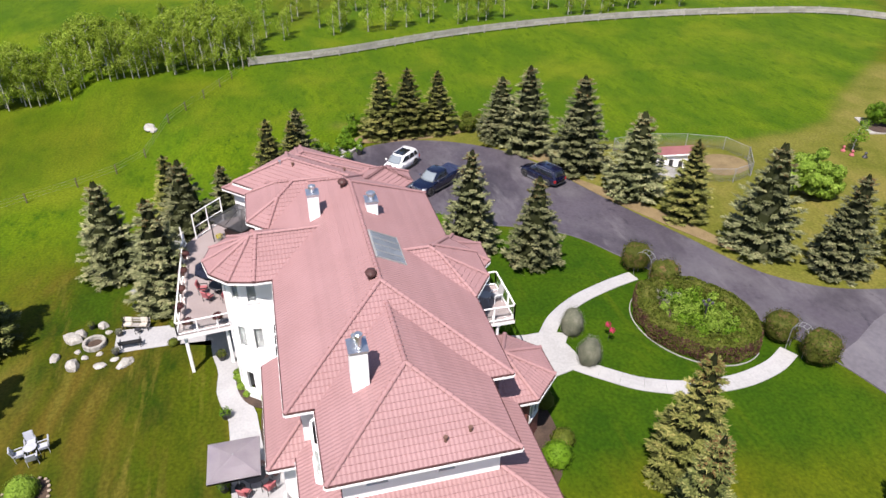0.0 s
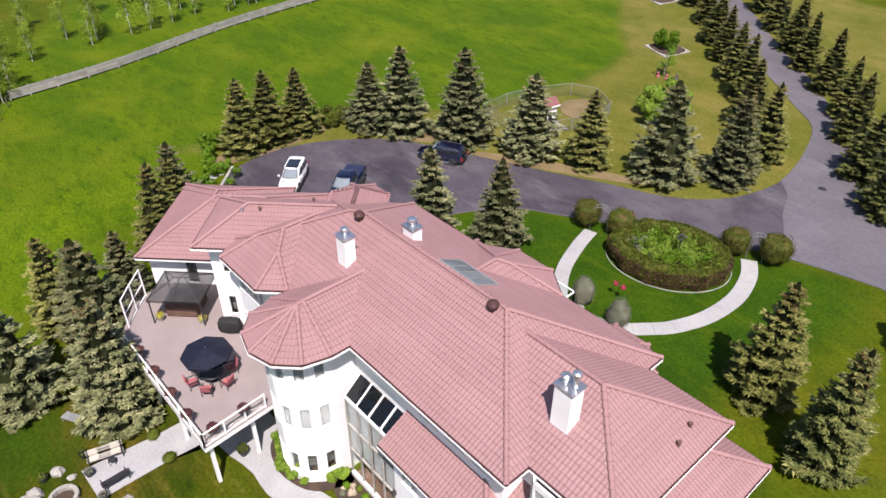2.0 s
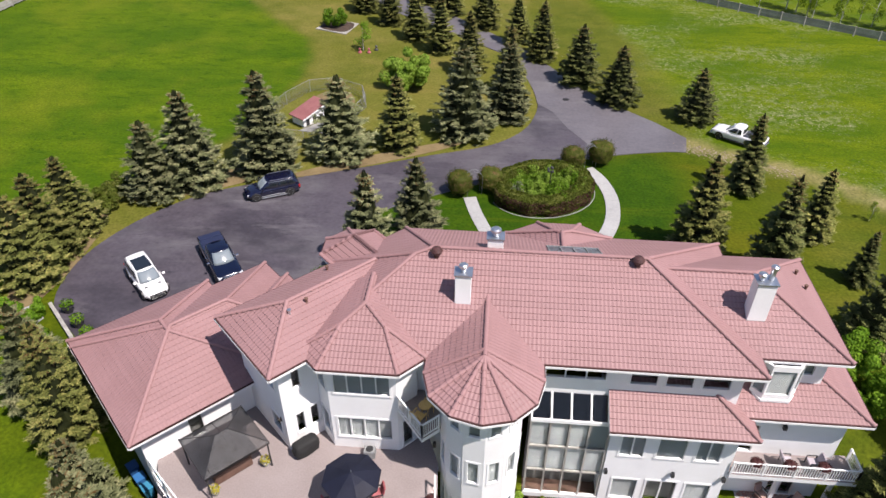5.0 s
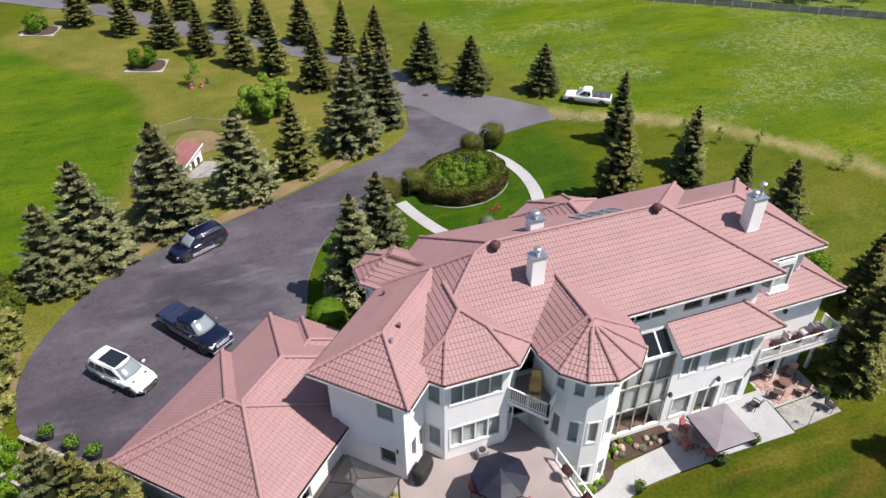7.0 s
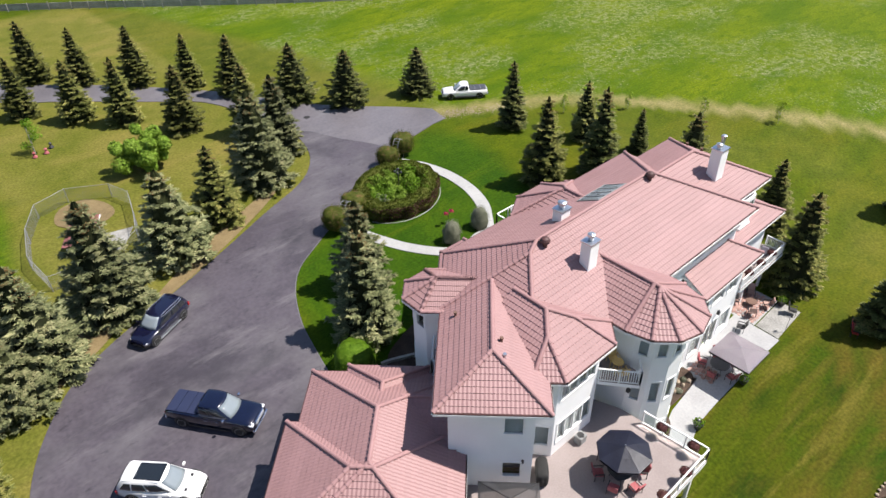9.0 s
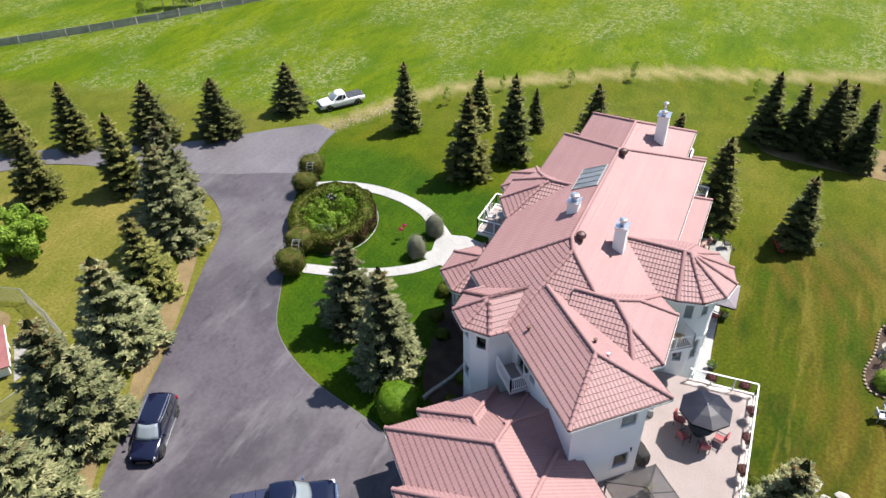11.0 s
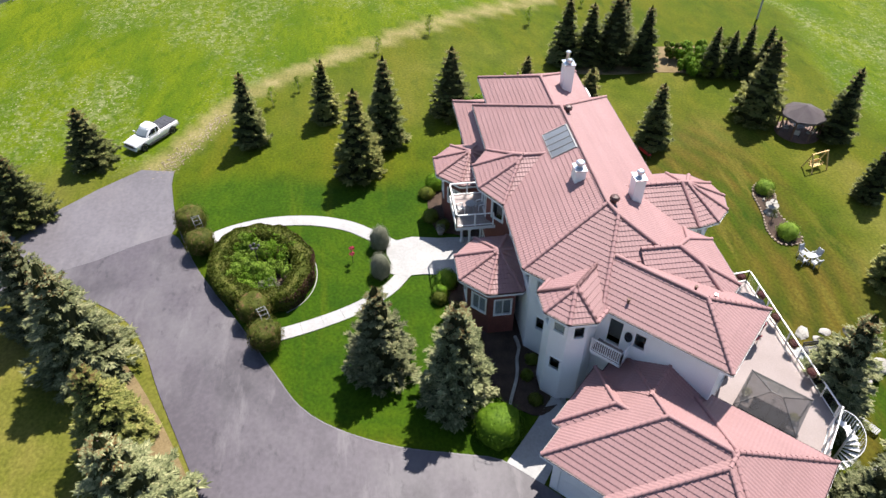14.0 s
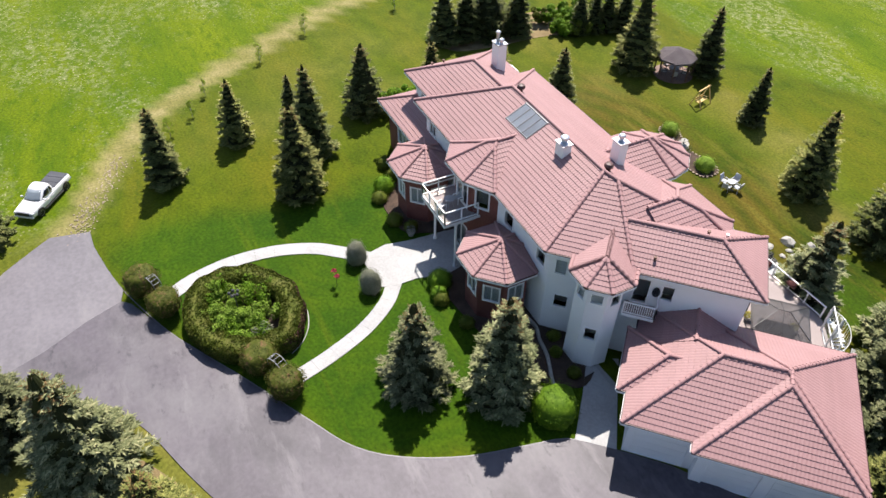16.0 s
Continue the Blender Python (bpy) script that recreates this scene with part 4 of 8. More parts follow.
# brick bays at the front
for cx, cy in ((1.95, 6.40), (13.95, 6.50)):
    o = octagon(cx, cy, 2.2)
    ring_wall([o[2], o[3], o[4], o[5], o[6], o[7]], 0.5, LOW_EAVE - 0.1, {k: [(0.2, 0.86, 2.9, 4.4, "2")] for k in (1, 2, 3, 4)}, BRICK)
# north turret
o = octagon(-4.9, 3.25, 1.45)
ring_wall([ab(0.2, 4.75), o[3], o[4], o[5], o[6], o[7], o[0], (-4.2, 0.9)], 0.5, TOP, {2: [(0.15, 0.8, 6.95, 8.0, "1")], 3: [(0.16, 0.86, 7.15, 8.05, "1"), (0.2, 0.9, 3.75, 4.9, "1d")], 4: [(0.27, 0.9, 6.95, 8.05, "1d")]})
# wing
wall(ab(-9.95, 0.2), ab(-3.0, 0.2), LOWER, TOP, [(0.7, 1.3, *U, "1d"), (0.6, 1.2, *M, "1d"), (1.5, 2.1, *M, "1d")])
wall(ab(-9.95, 4.75), ab(-9.95, 0.2), LOWER, TOP, [(2.9, 4.0, 6.5, 7.9, "1"), (2.9, 4.0, 2.9, 4.2, "1d")])
wall(ab(0.2, 4.75), ab(-9.95, 4.75), 0.5, TOP, [(3.4, 4.4, 5.7, 7.9, "1d"), (5.1, 5.9, 6.4, 7.7, "1d")])
# garden bay
bay = [(-5.6, -5.3), (-4.75, -6.35), (-1.05, -6.35), (-0.1, -5.4), (-0.1, -4.6)]
ring_wall(bay, LOWER, TOP, {0: [(0.2, 0.85, *U, "1"), (0.2, 0.85, *M, "1")], 1: [(0.08, 0.92, *U, "4"), (0.08, 0.92, *M, "4")], 2: [(0.2, 0.8, 2.1, 4.3, "1d")]})
wall((-0.1, -4.9), (1.6, -4.9), LOWER, TOP, [(0.3, 1.5, 5.7, 7.8, "1d"), (0.2, 1.4, 2.05, 4.3, "1d")])
# tower
tw = [(TOWER[0] + (TOWER_R - 0.85) * math.cos(a), TOWER[1] + (TOWER_R - 0.85) * math.sin(a)) for a in (math.pi * (1.035 + k / 6) for k in range(7))]
tower_open = {k: [(0.2, 0.8, 6.75, 8.35, "1"), (0.2, 0.8, 2.95, 4.75, "1"), (0.2, 0.8, -0.9, 0.85, "1d")] for k in range(6)}
ring_wall([(tw[0][0], -4.7)] + tw + [(tw[6][0], -4.7)], LOWER, TOP, {k + 1: v for k, v in tower_open.items()})
# lower block on the garden side
wall((10.5, -4.7), (10.5, -6.15), LOWER, 5.45)
wall((10.5, -6.15), (17.25, -6.15), LOWER, 5.45, [(0.6, 2.0, 2.7, 4.75, "2"), (2.6, 4.2, 2.7, 4.75, "1"), (4.7, 6.1, 2.7, 4.75, "2"), (0.6, 2.1, -1.2, 0.7, "1"), (2.5, 4.3, LOWER + 0.08, 0.75, "2d"), (4.7, 6.2, -1.2, 0.7, "1")])
wall((17.25, -6.15), (17.25, -4.7), LOWER, 5.45)
wall((17.25, -4.7), (23.3, -4.7), LOWER, LOW_EAVE - 0.1, [(0.4, 1.6, 2.05, 4.4, "1d"), (3.2, 4.8, LOWER + 0.08, 0.7, "2d")])
wall((23.3, -4.7), (23.3, 5.8), LOWER, LOW_EAVE - 0.1, [(2.0, 4.0, 2.9, 4.7, "2"), (6.5, 8.5, 2.9, 4.7, "2")])
wall((23.3, 5.8), (16.8, 5.8), 0.0, LOW_EAVE - 0.1, [(2.0, 3.8, 2.7, 4.7, "2")], BRICK)
# garage
wall(ab(-16.55, 4.4), ab(-9.95, 4.4), LOWER, GARAGE_EAVE - 0.1, [(2.6, 3.5, 2.05, 4.1, "1d")])
wall(ab(-16.55, 13.45), ab(-16.55, 4.4), LOWER, GARAGE_EAVE - 0.1)
wall(ab(-8.65, 13.45), ab(-16.55, 13.45), 0.8, GARAGE_EAVE - 0.1, [(0.7, 3.5, 1.02, 3.7, "g"), (4.3, 7.1, 1.02, 3.7, "g")])
wall(ab(-8.65, 12.75), ab(-8.65, 13.45), 0.8, GARAGE_EAVE - 0.1)
wall(ab(-4.65, 12.75), ab(-8.65, 12.75), 0.8, GARAGE_EAVE - 0.1, [(0.5, 3.5, 1.02, 3.7, "g")])
wall(ab(-4.65, 4.9), ab(-4.65, 12.75), 0.8, GARAGE_EAVE - 0.1, [(1.0, 2.0, 1.05, 3.2, "1d")])

bm = bmesh.new()
lathe(bm, [(0.001, 0), (0.22, 0), (0.25, 0.03), (0.25, 0.06)], 20)
oval = part("oval_window", bm, CARGLASS, house, "small oval window beside the balcony door")
oval.matrix_local = pose(*ab(-4.6, 4.80), 7.05, 90, 0, 225) @ Matrix.Diagonal((1, 1.7, 1, 1))

# ---- plants ----
def spruce_mesh(name, seed, tiers=17, spread=0.28, material=SPRUCE, full=0.8, cones=0.5, tufts=16):
    """Crown of a spruce one metre high: whorls of drooping boughs with upturned tips, each a flat spray of needle
    tufts, round a dense inner cone coloured dark as the shade between them.
    """
    rnd = random.Random(seed)
    verts, faces, kinds = [], [], []
    for i in range(tiers):
        f = min(max((i + rnd.uniform(-0.25, 0.25)) / tiers, 0.0), 0.97)
        h = 0.05 + 0.93 * f
        swell = (1 - f) ** full * (0.78 + 0.22 * min(1.0, f / 0.12))
        reach = spread * swell * rnd.uniform(0.88, 1.10) + 0.014
        count = max(5, int(12 * (1 - f) ** 0.55))
        turn = rnd.uniform(0, 6.28)
        for k in range(count):
            az = turn + 6.283 * k / count + rnd.uniform(-0.28, 0.28)
            r = reach * rnd.choice((0.78, 0.90, 0.96, 1.0, 1.04, 1.09)) * rnd.uniform(0.92, 1.06)
            droop = rnd.uniform(0.22, 0.42) * (1 - f) - 0.45 * max(0.0, f - 0.72)
            hb = h + rnd.uniform(-0.018, 0.018)
            n = max(4, int(12 * (0.35 + 0.65 * r / spread)))
            for j in range(n):
                s = 0.22 + 0.78 * (j + rnd.uniform(0.2, 0.8)) / n
                off = rnd.uniform(-1, 1) * (0.10 + 0.16 * s) * (1.1 - 0.5 * s)
                a1 = az + off / max(s, 0.3)
                cx, cy = math.cos(a1) * r * s, math.sin(a1) * r * s
                lx, ly = cx, cy
                cz = hb - droop * r * s + 0.22 * r * s ** 3 + rnd.uniform(-0.004, 0.006)
                size = (0.012 + 0.012 * (1 - f)) * rnd.uniform(0.7, 1.35)
                for g in range(tufts):
                    a2 = a1 + rnd.uniform(-1.1, 1.1)
                    cx, cy = lx + rnd.uniform(-0.017, 0.017), ly + rnd.uniform(-0.017, 0.017)
                    up = rnd.uniform(-0.35, 0.55)
                    d = (math.cos(a2) * size, math.sin(a2) * size, up * size)
                    w = size * rnd.uniform(0.24, 0.40)
                    sx, sy = -math.sin(a2) * w, math.cos(a2) * w
                    tz, lz = rnd.uniform(-0.5, 0.5) * w, cz + rnd.uniform(-0.006, 0.006)
                    b = len(verts)
                    verts += [(cx + sx, cy + sy, lz + tz), (cx + d[0] * 1.5, cy + d[1] * 1.5, lz + d[2] * 1.4), (cx - sx, cy - sy, lz - tz)]
                    faces.append((b, b + 1, b + 2))
                    kinds.append(2 if f > 0.70 and rnd.random() < cones * (f - 0.62) * 2.4 else 0)
    # leader and dense inner cone, its dark colour standing in for shade between boughs
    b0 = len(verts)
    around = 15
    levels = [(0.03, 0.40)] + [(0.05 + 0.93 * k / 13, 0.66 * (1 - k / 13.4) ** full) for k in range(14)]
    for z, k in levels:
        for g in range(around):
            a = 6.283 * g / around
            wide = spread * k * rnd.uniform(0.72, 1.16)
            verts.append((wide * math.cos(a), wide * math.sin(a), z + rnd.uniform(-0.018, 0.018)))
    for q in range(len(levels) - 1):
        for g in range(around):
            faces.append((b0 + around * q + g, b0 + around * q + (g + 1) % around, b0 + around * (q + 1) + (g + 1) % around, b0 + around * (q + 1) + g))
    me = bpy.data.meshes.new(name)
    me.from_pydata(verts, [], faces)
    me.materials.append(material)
    me.materials.append(INNER_SHADE)
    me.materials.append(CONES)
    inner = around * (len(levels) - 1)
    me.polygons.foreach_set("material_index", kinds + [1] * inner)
    return me


def trunk_mesh(name, r, h, material):
    bm = bmesh.new()
    rings = [(r * 1.25, 0), (r, 0.06 * h), (r * 0.72, 0.45 * h), (r * 0.15, 0.97 * h)]
    lathe(bm, rings, 8)
    return mesh_of(name, bm, material, True)


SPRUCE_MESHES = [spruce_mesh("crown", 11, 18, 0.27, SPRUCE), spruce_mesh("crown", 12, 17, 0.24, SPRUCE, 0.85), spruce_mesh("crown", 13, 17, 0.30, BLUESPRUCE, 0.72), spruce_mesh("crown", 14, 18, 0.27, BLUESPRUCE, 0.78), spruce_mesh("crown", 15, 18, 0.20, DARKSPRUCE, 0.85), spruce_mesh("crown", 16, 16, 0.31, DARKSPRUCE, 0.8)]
SPRUCE_TRUNK = trunk_mesh("trunk", 0.022, 1.0, BARK)
SPRUCE_LABEL = {0: "dark green spruce with layered branches on the lawn", 1: "dark green spruce with layered branches on the lawn", 2: "silvery blue spruce with dense layered branches", 3: "silvery blue spruce with dense layered branches", 4: "slender dark green spruce on the lawn", 5: "broad dark green spruce on the lawn"}


def spruce(x, y, top, kind, group="spruces", wide=1.0, base=None):
    z = ground(x, y) if base is None else base
    h = top - z
    t = thing("spruce_tree", SPRUCE_LABEL[kind], "tree", pose(x, y, z - 0.05, 0, 0, (x * 37 + y * 17) % 360), group)
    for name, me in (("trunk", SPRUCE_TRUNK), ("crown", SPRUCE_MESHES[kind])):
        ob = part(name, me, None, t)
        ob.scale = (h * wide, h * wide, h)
    return t


# the row behind the forecourt, west to east
for x, y, top, k in ((-31.2, 7.6, 8.8, 0), (-31.4, 10.6, 8.8, 0), (-31.1, 14.0, 8.3, 0), (-26.9, 20.2, 8.5, 2), (-24.1, 22.3, 10.5, 3), (-18.2, 25.7, 11.1, 3), (-11.6, 28.8, 9.6, 2), (-6.3, 31.3, 8.9, 1), (0.0, 34.6, 10.9, 2), (4.6, 38.7, 9.9, 3)):
    spruce(x, y, top, k, "spruces behind the forecourt", 1.24 if x < -5 else 1.10)
# front lawn
for x, y, top, k in ((-2.5, 15.0, 9.1, 2), (-5.6, 10.4, 10.5, 3), (26.3, 25.7, 8.9, 4), (30.0, 18.6, 7.8, 1), (19.9, 15.6, 10.2, 1), (24.9, 12.8, 10.4, 4), (31.6, 12.8, 6.0, 4), (29.6, 5.9, 8.6, 5)):
    spruce(x, y, top, k, "spruces on the front lawn", 1.0 if k in (2, 3) else 1.06)
# along the access road
for x, y, top, k in ((-8.2, 78.2, 9.0, 0), (-4.0, 72.6, 8.6, 1), (1.1, 67.4, 8.8, 0), (5.6, 61.6, 8.2, 1), (8.7, 56.2, 8.6, 0), (13.0, 49.2, 8.2, 5), (16.9, 43.7, 7.8, 5), (24.9, 40.2, 7.0, 5), (-14, 85, 9, 0), (-20, 92, 9, 1), (-27, 99, 9, 0),
                     (-12.6, 67.6, 8.4, 1), (-8.2, 62.3, 8.4, 0), (-4.4, 57.6, 9.0, 1), (-0.3, 51.0, 8.8, 0), (4.6, 45.0, 9.4, 1), (-17, 73, 8.6, 0), (-22.5, 80, 8.6, 1), (-29, 87, 8.6, 0)):
    spruce(x, y, top, k, "spruces along the access road", 1.34 if k == 5 else 1.12)
# garden side, below the deck
for x, y, top, k in ((-7.7, -14.6, 8.3, 3), (-16.0, -12.9, 7.4, 2), (-18.4, -9.7, 5.4, 3), (-25.1, -2.2, 7.6, 2), (-21.6, -5.2, 8.2, 0), (-13.4, -19.2, 7.4, 2), (-23.5, -2.9, 7.0, 0), (-19.2, -14.5, 6.6, 0)):
    spruce(x, y, top, k, "spruces below the deck", 1.06)
# back garden
for x, y, top, k in ((25.1, -14.5, 5.8, 4), (3.2, -27.5, 7.4, 1), (14.1, -31.7, 5.0, 4), (24.0, -34.0, 6.8, 4), (29.0, -27.6, 8.0, 0), (43.8, -10.0, 6.9, 4), (43.6, -12.9, 6.2, 4), (43.6, -15.9, 7.1, 5), (45.4, -17.4, 6.2, 4), (42.0, -19.2, 6.2, 4), (39.0, -26.6, 4.6, 4), (38.6, -28.6, 4.2, 4), (38.2, -30.2, 5.0, 4), (37.2, -32.0, 5.2, 4), (-5, -28, 8.0, 5), (25.5, -7.1, 7.7, 0), (30.9, -2.1, 6.5, 0)):
    spruce(x, y, top, k, "spruces in the back garden", 1.0 if k == 0 and y > -8 else 1.2 if y > -24 else 1.08)


def leaf_cloud(name, seed, clumps, leaves, leaf, material, shape=None):
    """Crown of small leaves gathered in clumps: clumps are (x, y, z, radius) balls with ragged outlines."""
    rnd = random.Random(seed)
    verts, faces = [], []
    for cx, cy, cz, r in clumps:
        for _ in range(leaves):
            v = Vector((rnd.gauss(0, 1), rnd.gauss(0, 1), rnd.gauss(0, 1))).normalized() * (r * rnd.uniform(0.55, 1.05) ** 0.6)
            c = Vector((cx, cy, cz)) + v
            nrm = (v.normalized() + Vector((rnd.uniform(-1, 1), rnd.uniform(-1, 1), rnd.uniform(-0.4, 1))) * 0.7).normalized()
            t = nrm.orthogonal().normalized()
            t = (t * math.cos(a := rnd.uniform(0, 6.28)) + nrm.cross(t) * math.sin(a)) * leaf * rnd.uniform(0.7, 1.3)
            s = nrm.cross(t) * 0.55
            b = len(verts)
            verts += [c - t * 0.5, c + s * 0.5, c + t * 0.5, c - s * 0.5]
            faces.append((b, b + 1, b + 2, b + 3))
    me = bpy.data.meshes.new(name)
    me.from_pydata([v[:] for v in verts], [], faces)
    me.materials.append(material)
    return me


def aspen_parts(seed, material=PALELEAF):
    rnd = random.Random(seed)
    clumps, bm = [], bmesh.new()
    tube(bm, (0, 0, 0), (0.01, 0, 0.5), 0.013, 0.009, 6)
    tube(bm, (0.01, 0, 0.5), (0.0, 0.01, 0.95), 0.009, 0.002, 6)
    for k in range(13):
        z = 0.14 + 0.80 * k / 13
        r = 0.18 * (1 - abs(z - 0.45) * 1.1) * rnd.uniform(0.6, 1.2)
        a = rnd.uniform(0, 6.28)
        e = (r * math.cos(a), r * math.sin(a), z + 0.10)
        tube(bm, (0, 0, z - 0.03), e, 0.005, 0.0015, 5)
        clumps.append((*e, rnd.uniform(0.08, 0.15)))
    clumps.append((0, 0, 0.95, 0.05))
    return mesh_of("trunk", bm, PALEBARK), leaf_cloud("crown", seed, clumps, 105, 0.036, material)


ASPENS = [aspen_parts(s) for s in (1, 2, 3)]


def aspen(x, y, h, k=0, group="aspens in the shelter belt", label="young pale-trunked aspen with thin bright foliage"):
    t = thing("aspen_tree", label, "tree", pose(x, y, ground(x, y), 0, 0, (x * 53 + y * 29) % 360), group)
    for name, me in zip(("trunk", "crown"), ASPENS[k % 3]):
        ob = part(name, me, None, t)
        ob.scale = (h, h, h)


rnd = random.Random(5)
for i in range(150):
    f = i / 149
    x, y = -56.0 - 4.4 * f + rnd.uniform(-1.0, 1.0), -58 + 52 * f + rnd.uniform(-0.7, 0.7)
    aspen(x - (0, 3.2, 6.4)[i % 3], y, rnd.uniform(4.6, 7.4), i)
for i in range(70):
    f = i / 69
    aspen(-67 - 10 * math.sin(f * 2.2) - rnd.choice((0, 4, 12)) + rnd.uniform(-2, 2), -30 + 104 * f + rnd.uniform(-1, 1), rnd.uniform(4.0, 6.5), i, "aspens beyond the fence")
for i in range(30):
    f = i / 29
    aspen(44 + 44 * f + rnd.uniform(-2, 2), 80 - 30 * f + rnd.uniform(-1, 4), rnd.uniform(4.5, 6.5), i, "aspens beyond the fence")
for i in range(14):
    f = i / 13
    aspen(-56 + 50 * f, 124 + 3 * math.sin(i) + rnd.uniform(-2, 3), rnd.uniform(4.5, 6.5), i, "aspens beyond the fence")

# ---- chimneys, skylight, glass house, balconies ----
def chimney(x, y, w, d, base, top, flues, turn=0):
    ch = bmesh.new()
    m = pose(x, y, 0, 0, 0, turn)
    box(ch, -w / 2, w / 2, -d / 2, d / 2, base, top, m)
    bmesh.ops.bevel(ch, geom=ch.edges[:], offset=0.02, segments=1, affect="EDGES")
    body = part("chimney", ch, STUCCO, house, "white stucco chimney")
    bm = bmesh.new()
    box(bm, -w / 2 - 0.06, w / 2 + 0.06, -d / 2 - 0.06, d / 2 + 0.06, top + 0.002, top + 0.08, m)
    part("cap", bm, STEEL, body)
    bm = bmesh.new()
    box(bm, -w / 2 - 0.06, w / 2 + 0.06, -d / 2 - 0.06, d / 2 + 0.06, base + 0.2, base + 0.26, m)
    for fx, fy, r, h in flues:
        fl = bmesh.new()
        q = m @ Vector((fx, fy, 0))
        lathe(fl, [(r, top + 0.1), (r, top + h), (r * 1.5, top + h + 0.02), (r * 1.5, top + h + 0.16), (r * 0.9, top + h + 0.22)], 14, q.xy[:])
        part("flue", fl, STEEL, body)
    bm.free()


chimney(17.65, -1.98, 0.98, 0.82, 8.8, 12.25, [(-0.25, 0, 0.15, 0.30), (0.24, 0.05, 0.14, 0.75)], 0)
chimney(2.15, -2.55, 0.85, 0.70, 9.6, 12.15, [(0, 0, 0.16, 0.35)], 0)
chimney(3.75, 0.95, 0.90, 0.70, 10.4, 12.05, [(0, 0, 0.20, 0.35)], 0)
for x, y, z in ((0.55, -0.45, 11.6), (11.5, -0.35, 11.62)):
    bm = bmesh.new()
    lathe(bm, [(0.16, z - 0.3), (0.16, z + 0.12), (0.30, z + 0.18), (0.33, z + 0.32), (0.24, z + 0.46), (0.05, z + 0.52)], 14, (x, y))
    part("roof_vent", bm, VENT_EAVE_SHADE, house, "brown turbine roof vent")
for x, y, z in ((21.3, 2.4, 9.45), (21.5, 1.2, 9.35), (-6.9, -4.3, 10.12), (-6.2, -3.4, 10.19), (-6.0, 0.4, 9.4)):
    bm = bmesh.new()
    lathe(bm, [(0.08, z - 0.4), (0.08, z + 0.18), (0.11, z + 0.2), (0.11, z + 0.28)], 10, (x, y))
    part("vent_pipe", bm, STEEL if x < -6.5 else BROWNWOOD, house)

# skylight in the north slope

def slope_z(y):
    return EAVE + (5.73 - y) * PITCH


skylight = part("skylight", boxed(6.7, 9.7, 0.22, 0.34, slope_z(0.28) - 0.1, slope_z(0.28) + 0.09), PALERAIL, house, "four-light roof skylight, grey-blue panes toned like reflected sky")
for k in range(5):
    x = 6.75 + 2.9 * k / 4
    bm = bmesh.new()
    bar(bm, (x, 0.30, slope_z(0.30) + 0.065), (x, 1.95, slope_z(1.95) + 0.065), 0.045, 0.09)
    part("glazing_bar", bm, PALERAIL, skylight)
bm = bmesh.new()
bar(bm, (6.7, 1.95, slope_z(1.95) + 0.06), (9.7, 1.95, slope_z(1.95) + 0.06), 0.05, 0.10)
part("sill", bm, PALERAIL, skylight)
for k in range(4):
    x0, x1 = 6.75 + 2.9 * k / 4 + 0.04, 6.75 + 2.9 * (k + 1) / 4 - 0.04
    bm = bmesh.new()
    bm.faces.new([bm.verts.new(v) for v in ((x0, 0.33, slope_z(0.33) + 0.07), (x0, 1.93, slope_z(1.93) + 0.07), (x1, 1.93, slope_z(1.93) + 0.07), (x1, 0.33, slope_z(0.33) + 0.07))])
    bmesh.ops.solidify(bm, geom=bm.faces[:], thickness=0.02)
    part("pane", bm, ROOFGLASS, skylight)

# glass house between tower and lower block
gx0, gx1, gy, wall_y, gz0, gz1 = 6.15, 10.45, -6.05, -4.92, 5.15, 6.15
bm = bmesh.new()
box(bm, gx0, gx1, gy - 0.1, gy + 0.1, LOWER, LOWER + 0.45)
glasshouse = part("glass_wall", bm, TRIM, house, "tall glazed wall with a sloping glass roof")
part("header", boxed(gx0, gx1, gy - 0.08, gy + 0.08, gz0 - 0.12, gz0 + 0.1), TRIM, glasshouse)
part("floor_slab", boxed(gx0, gx1, gy + 0.1, wall_y, LOWER + 0.05, LOWER + 0.12), BROWNWOOD, glasshouse)
cols, rows = 4, 3
for k in range(cols + 1):
    x = gx0 + 0.04 + (gx1 - gx0 - 0.08) * k / cols
    bm = bmesh.new()
    bar(bm, (x, gy, LOWER + 0.4), (x, gy, gz0 - 0.1), 0.10, 0.10)
    part("mullion", bm, WOOD, glasshouse)
    bm = bmesh.new()
    bar(bm, (x, gy - 0.05, gz0 + 0.05), (x, wall_y, gz1), 0.09, 0.10)
    part("rafter", bm, TRIM, glasshouse)
for k in range(1, rows):
    z = LOWER + 0.45 + (gz0 - LOWER - 0.5) * k / rows
    bm = bmesh.new()
    bar(bm, (gx0, gy, z), (gx1, gy, z), 0.12, 0.12)
    part("transom", bm, WOOD, glasshouse)
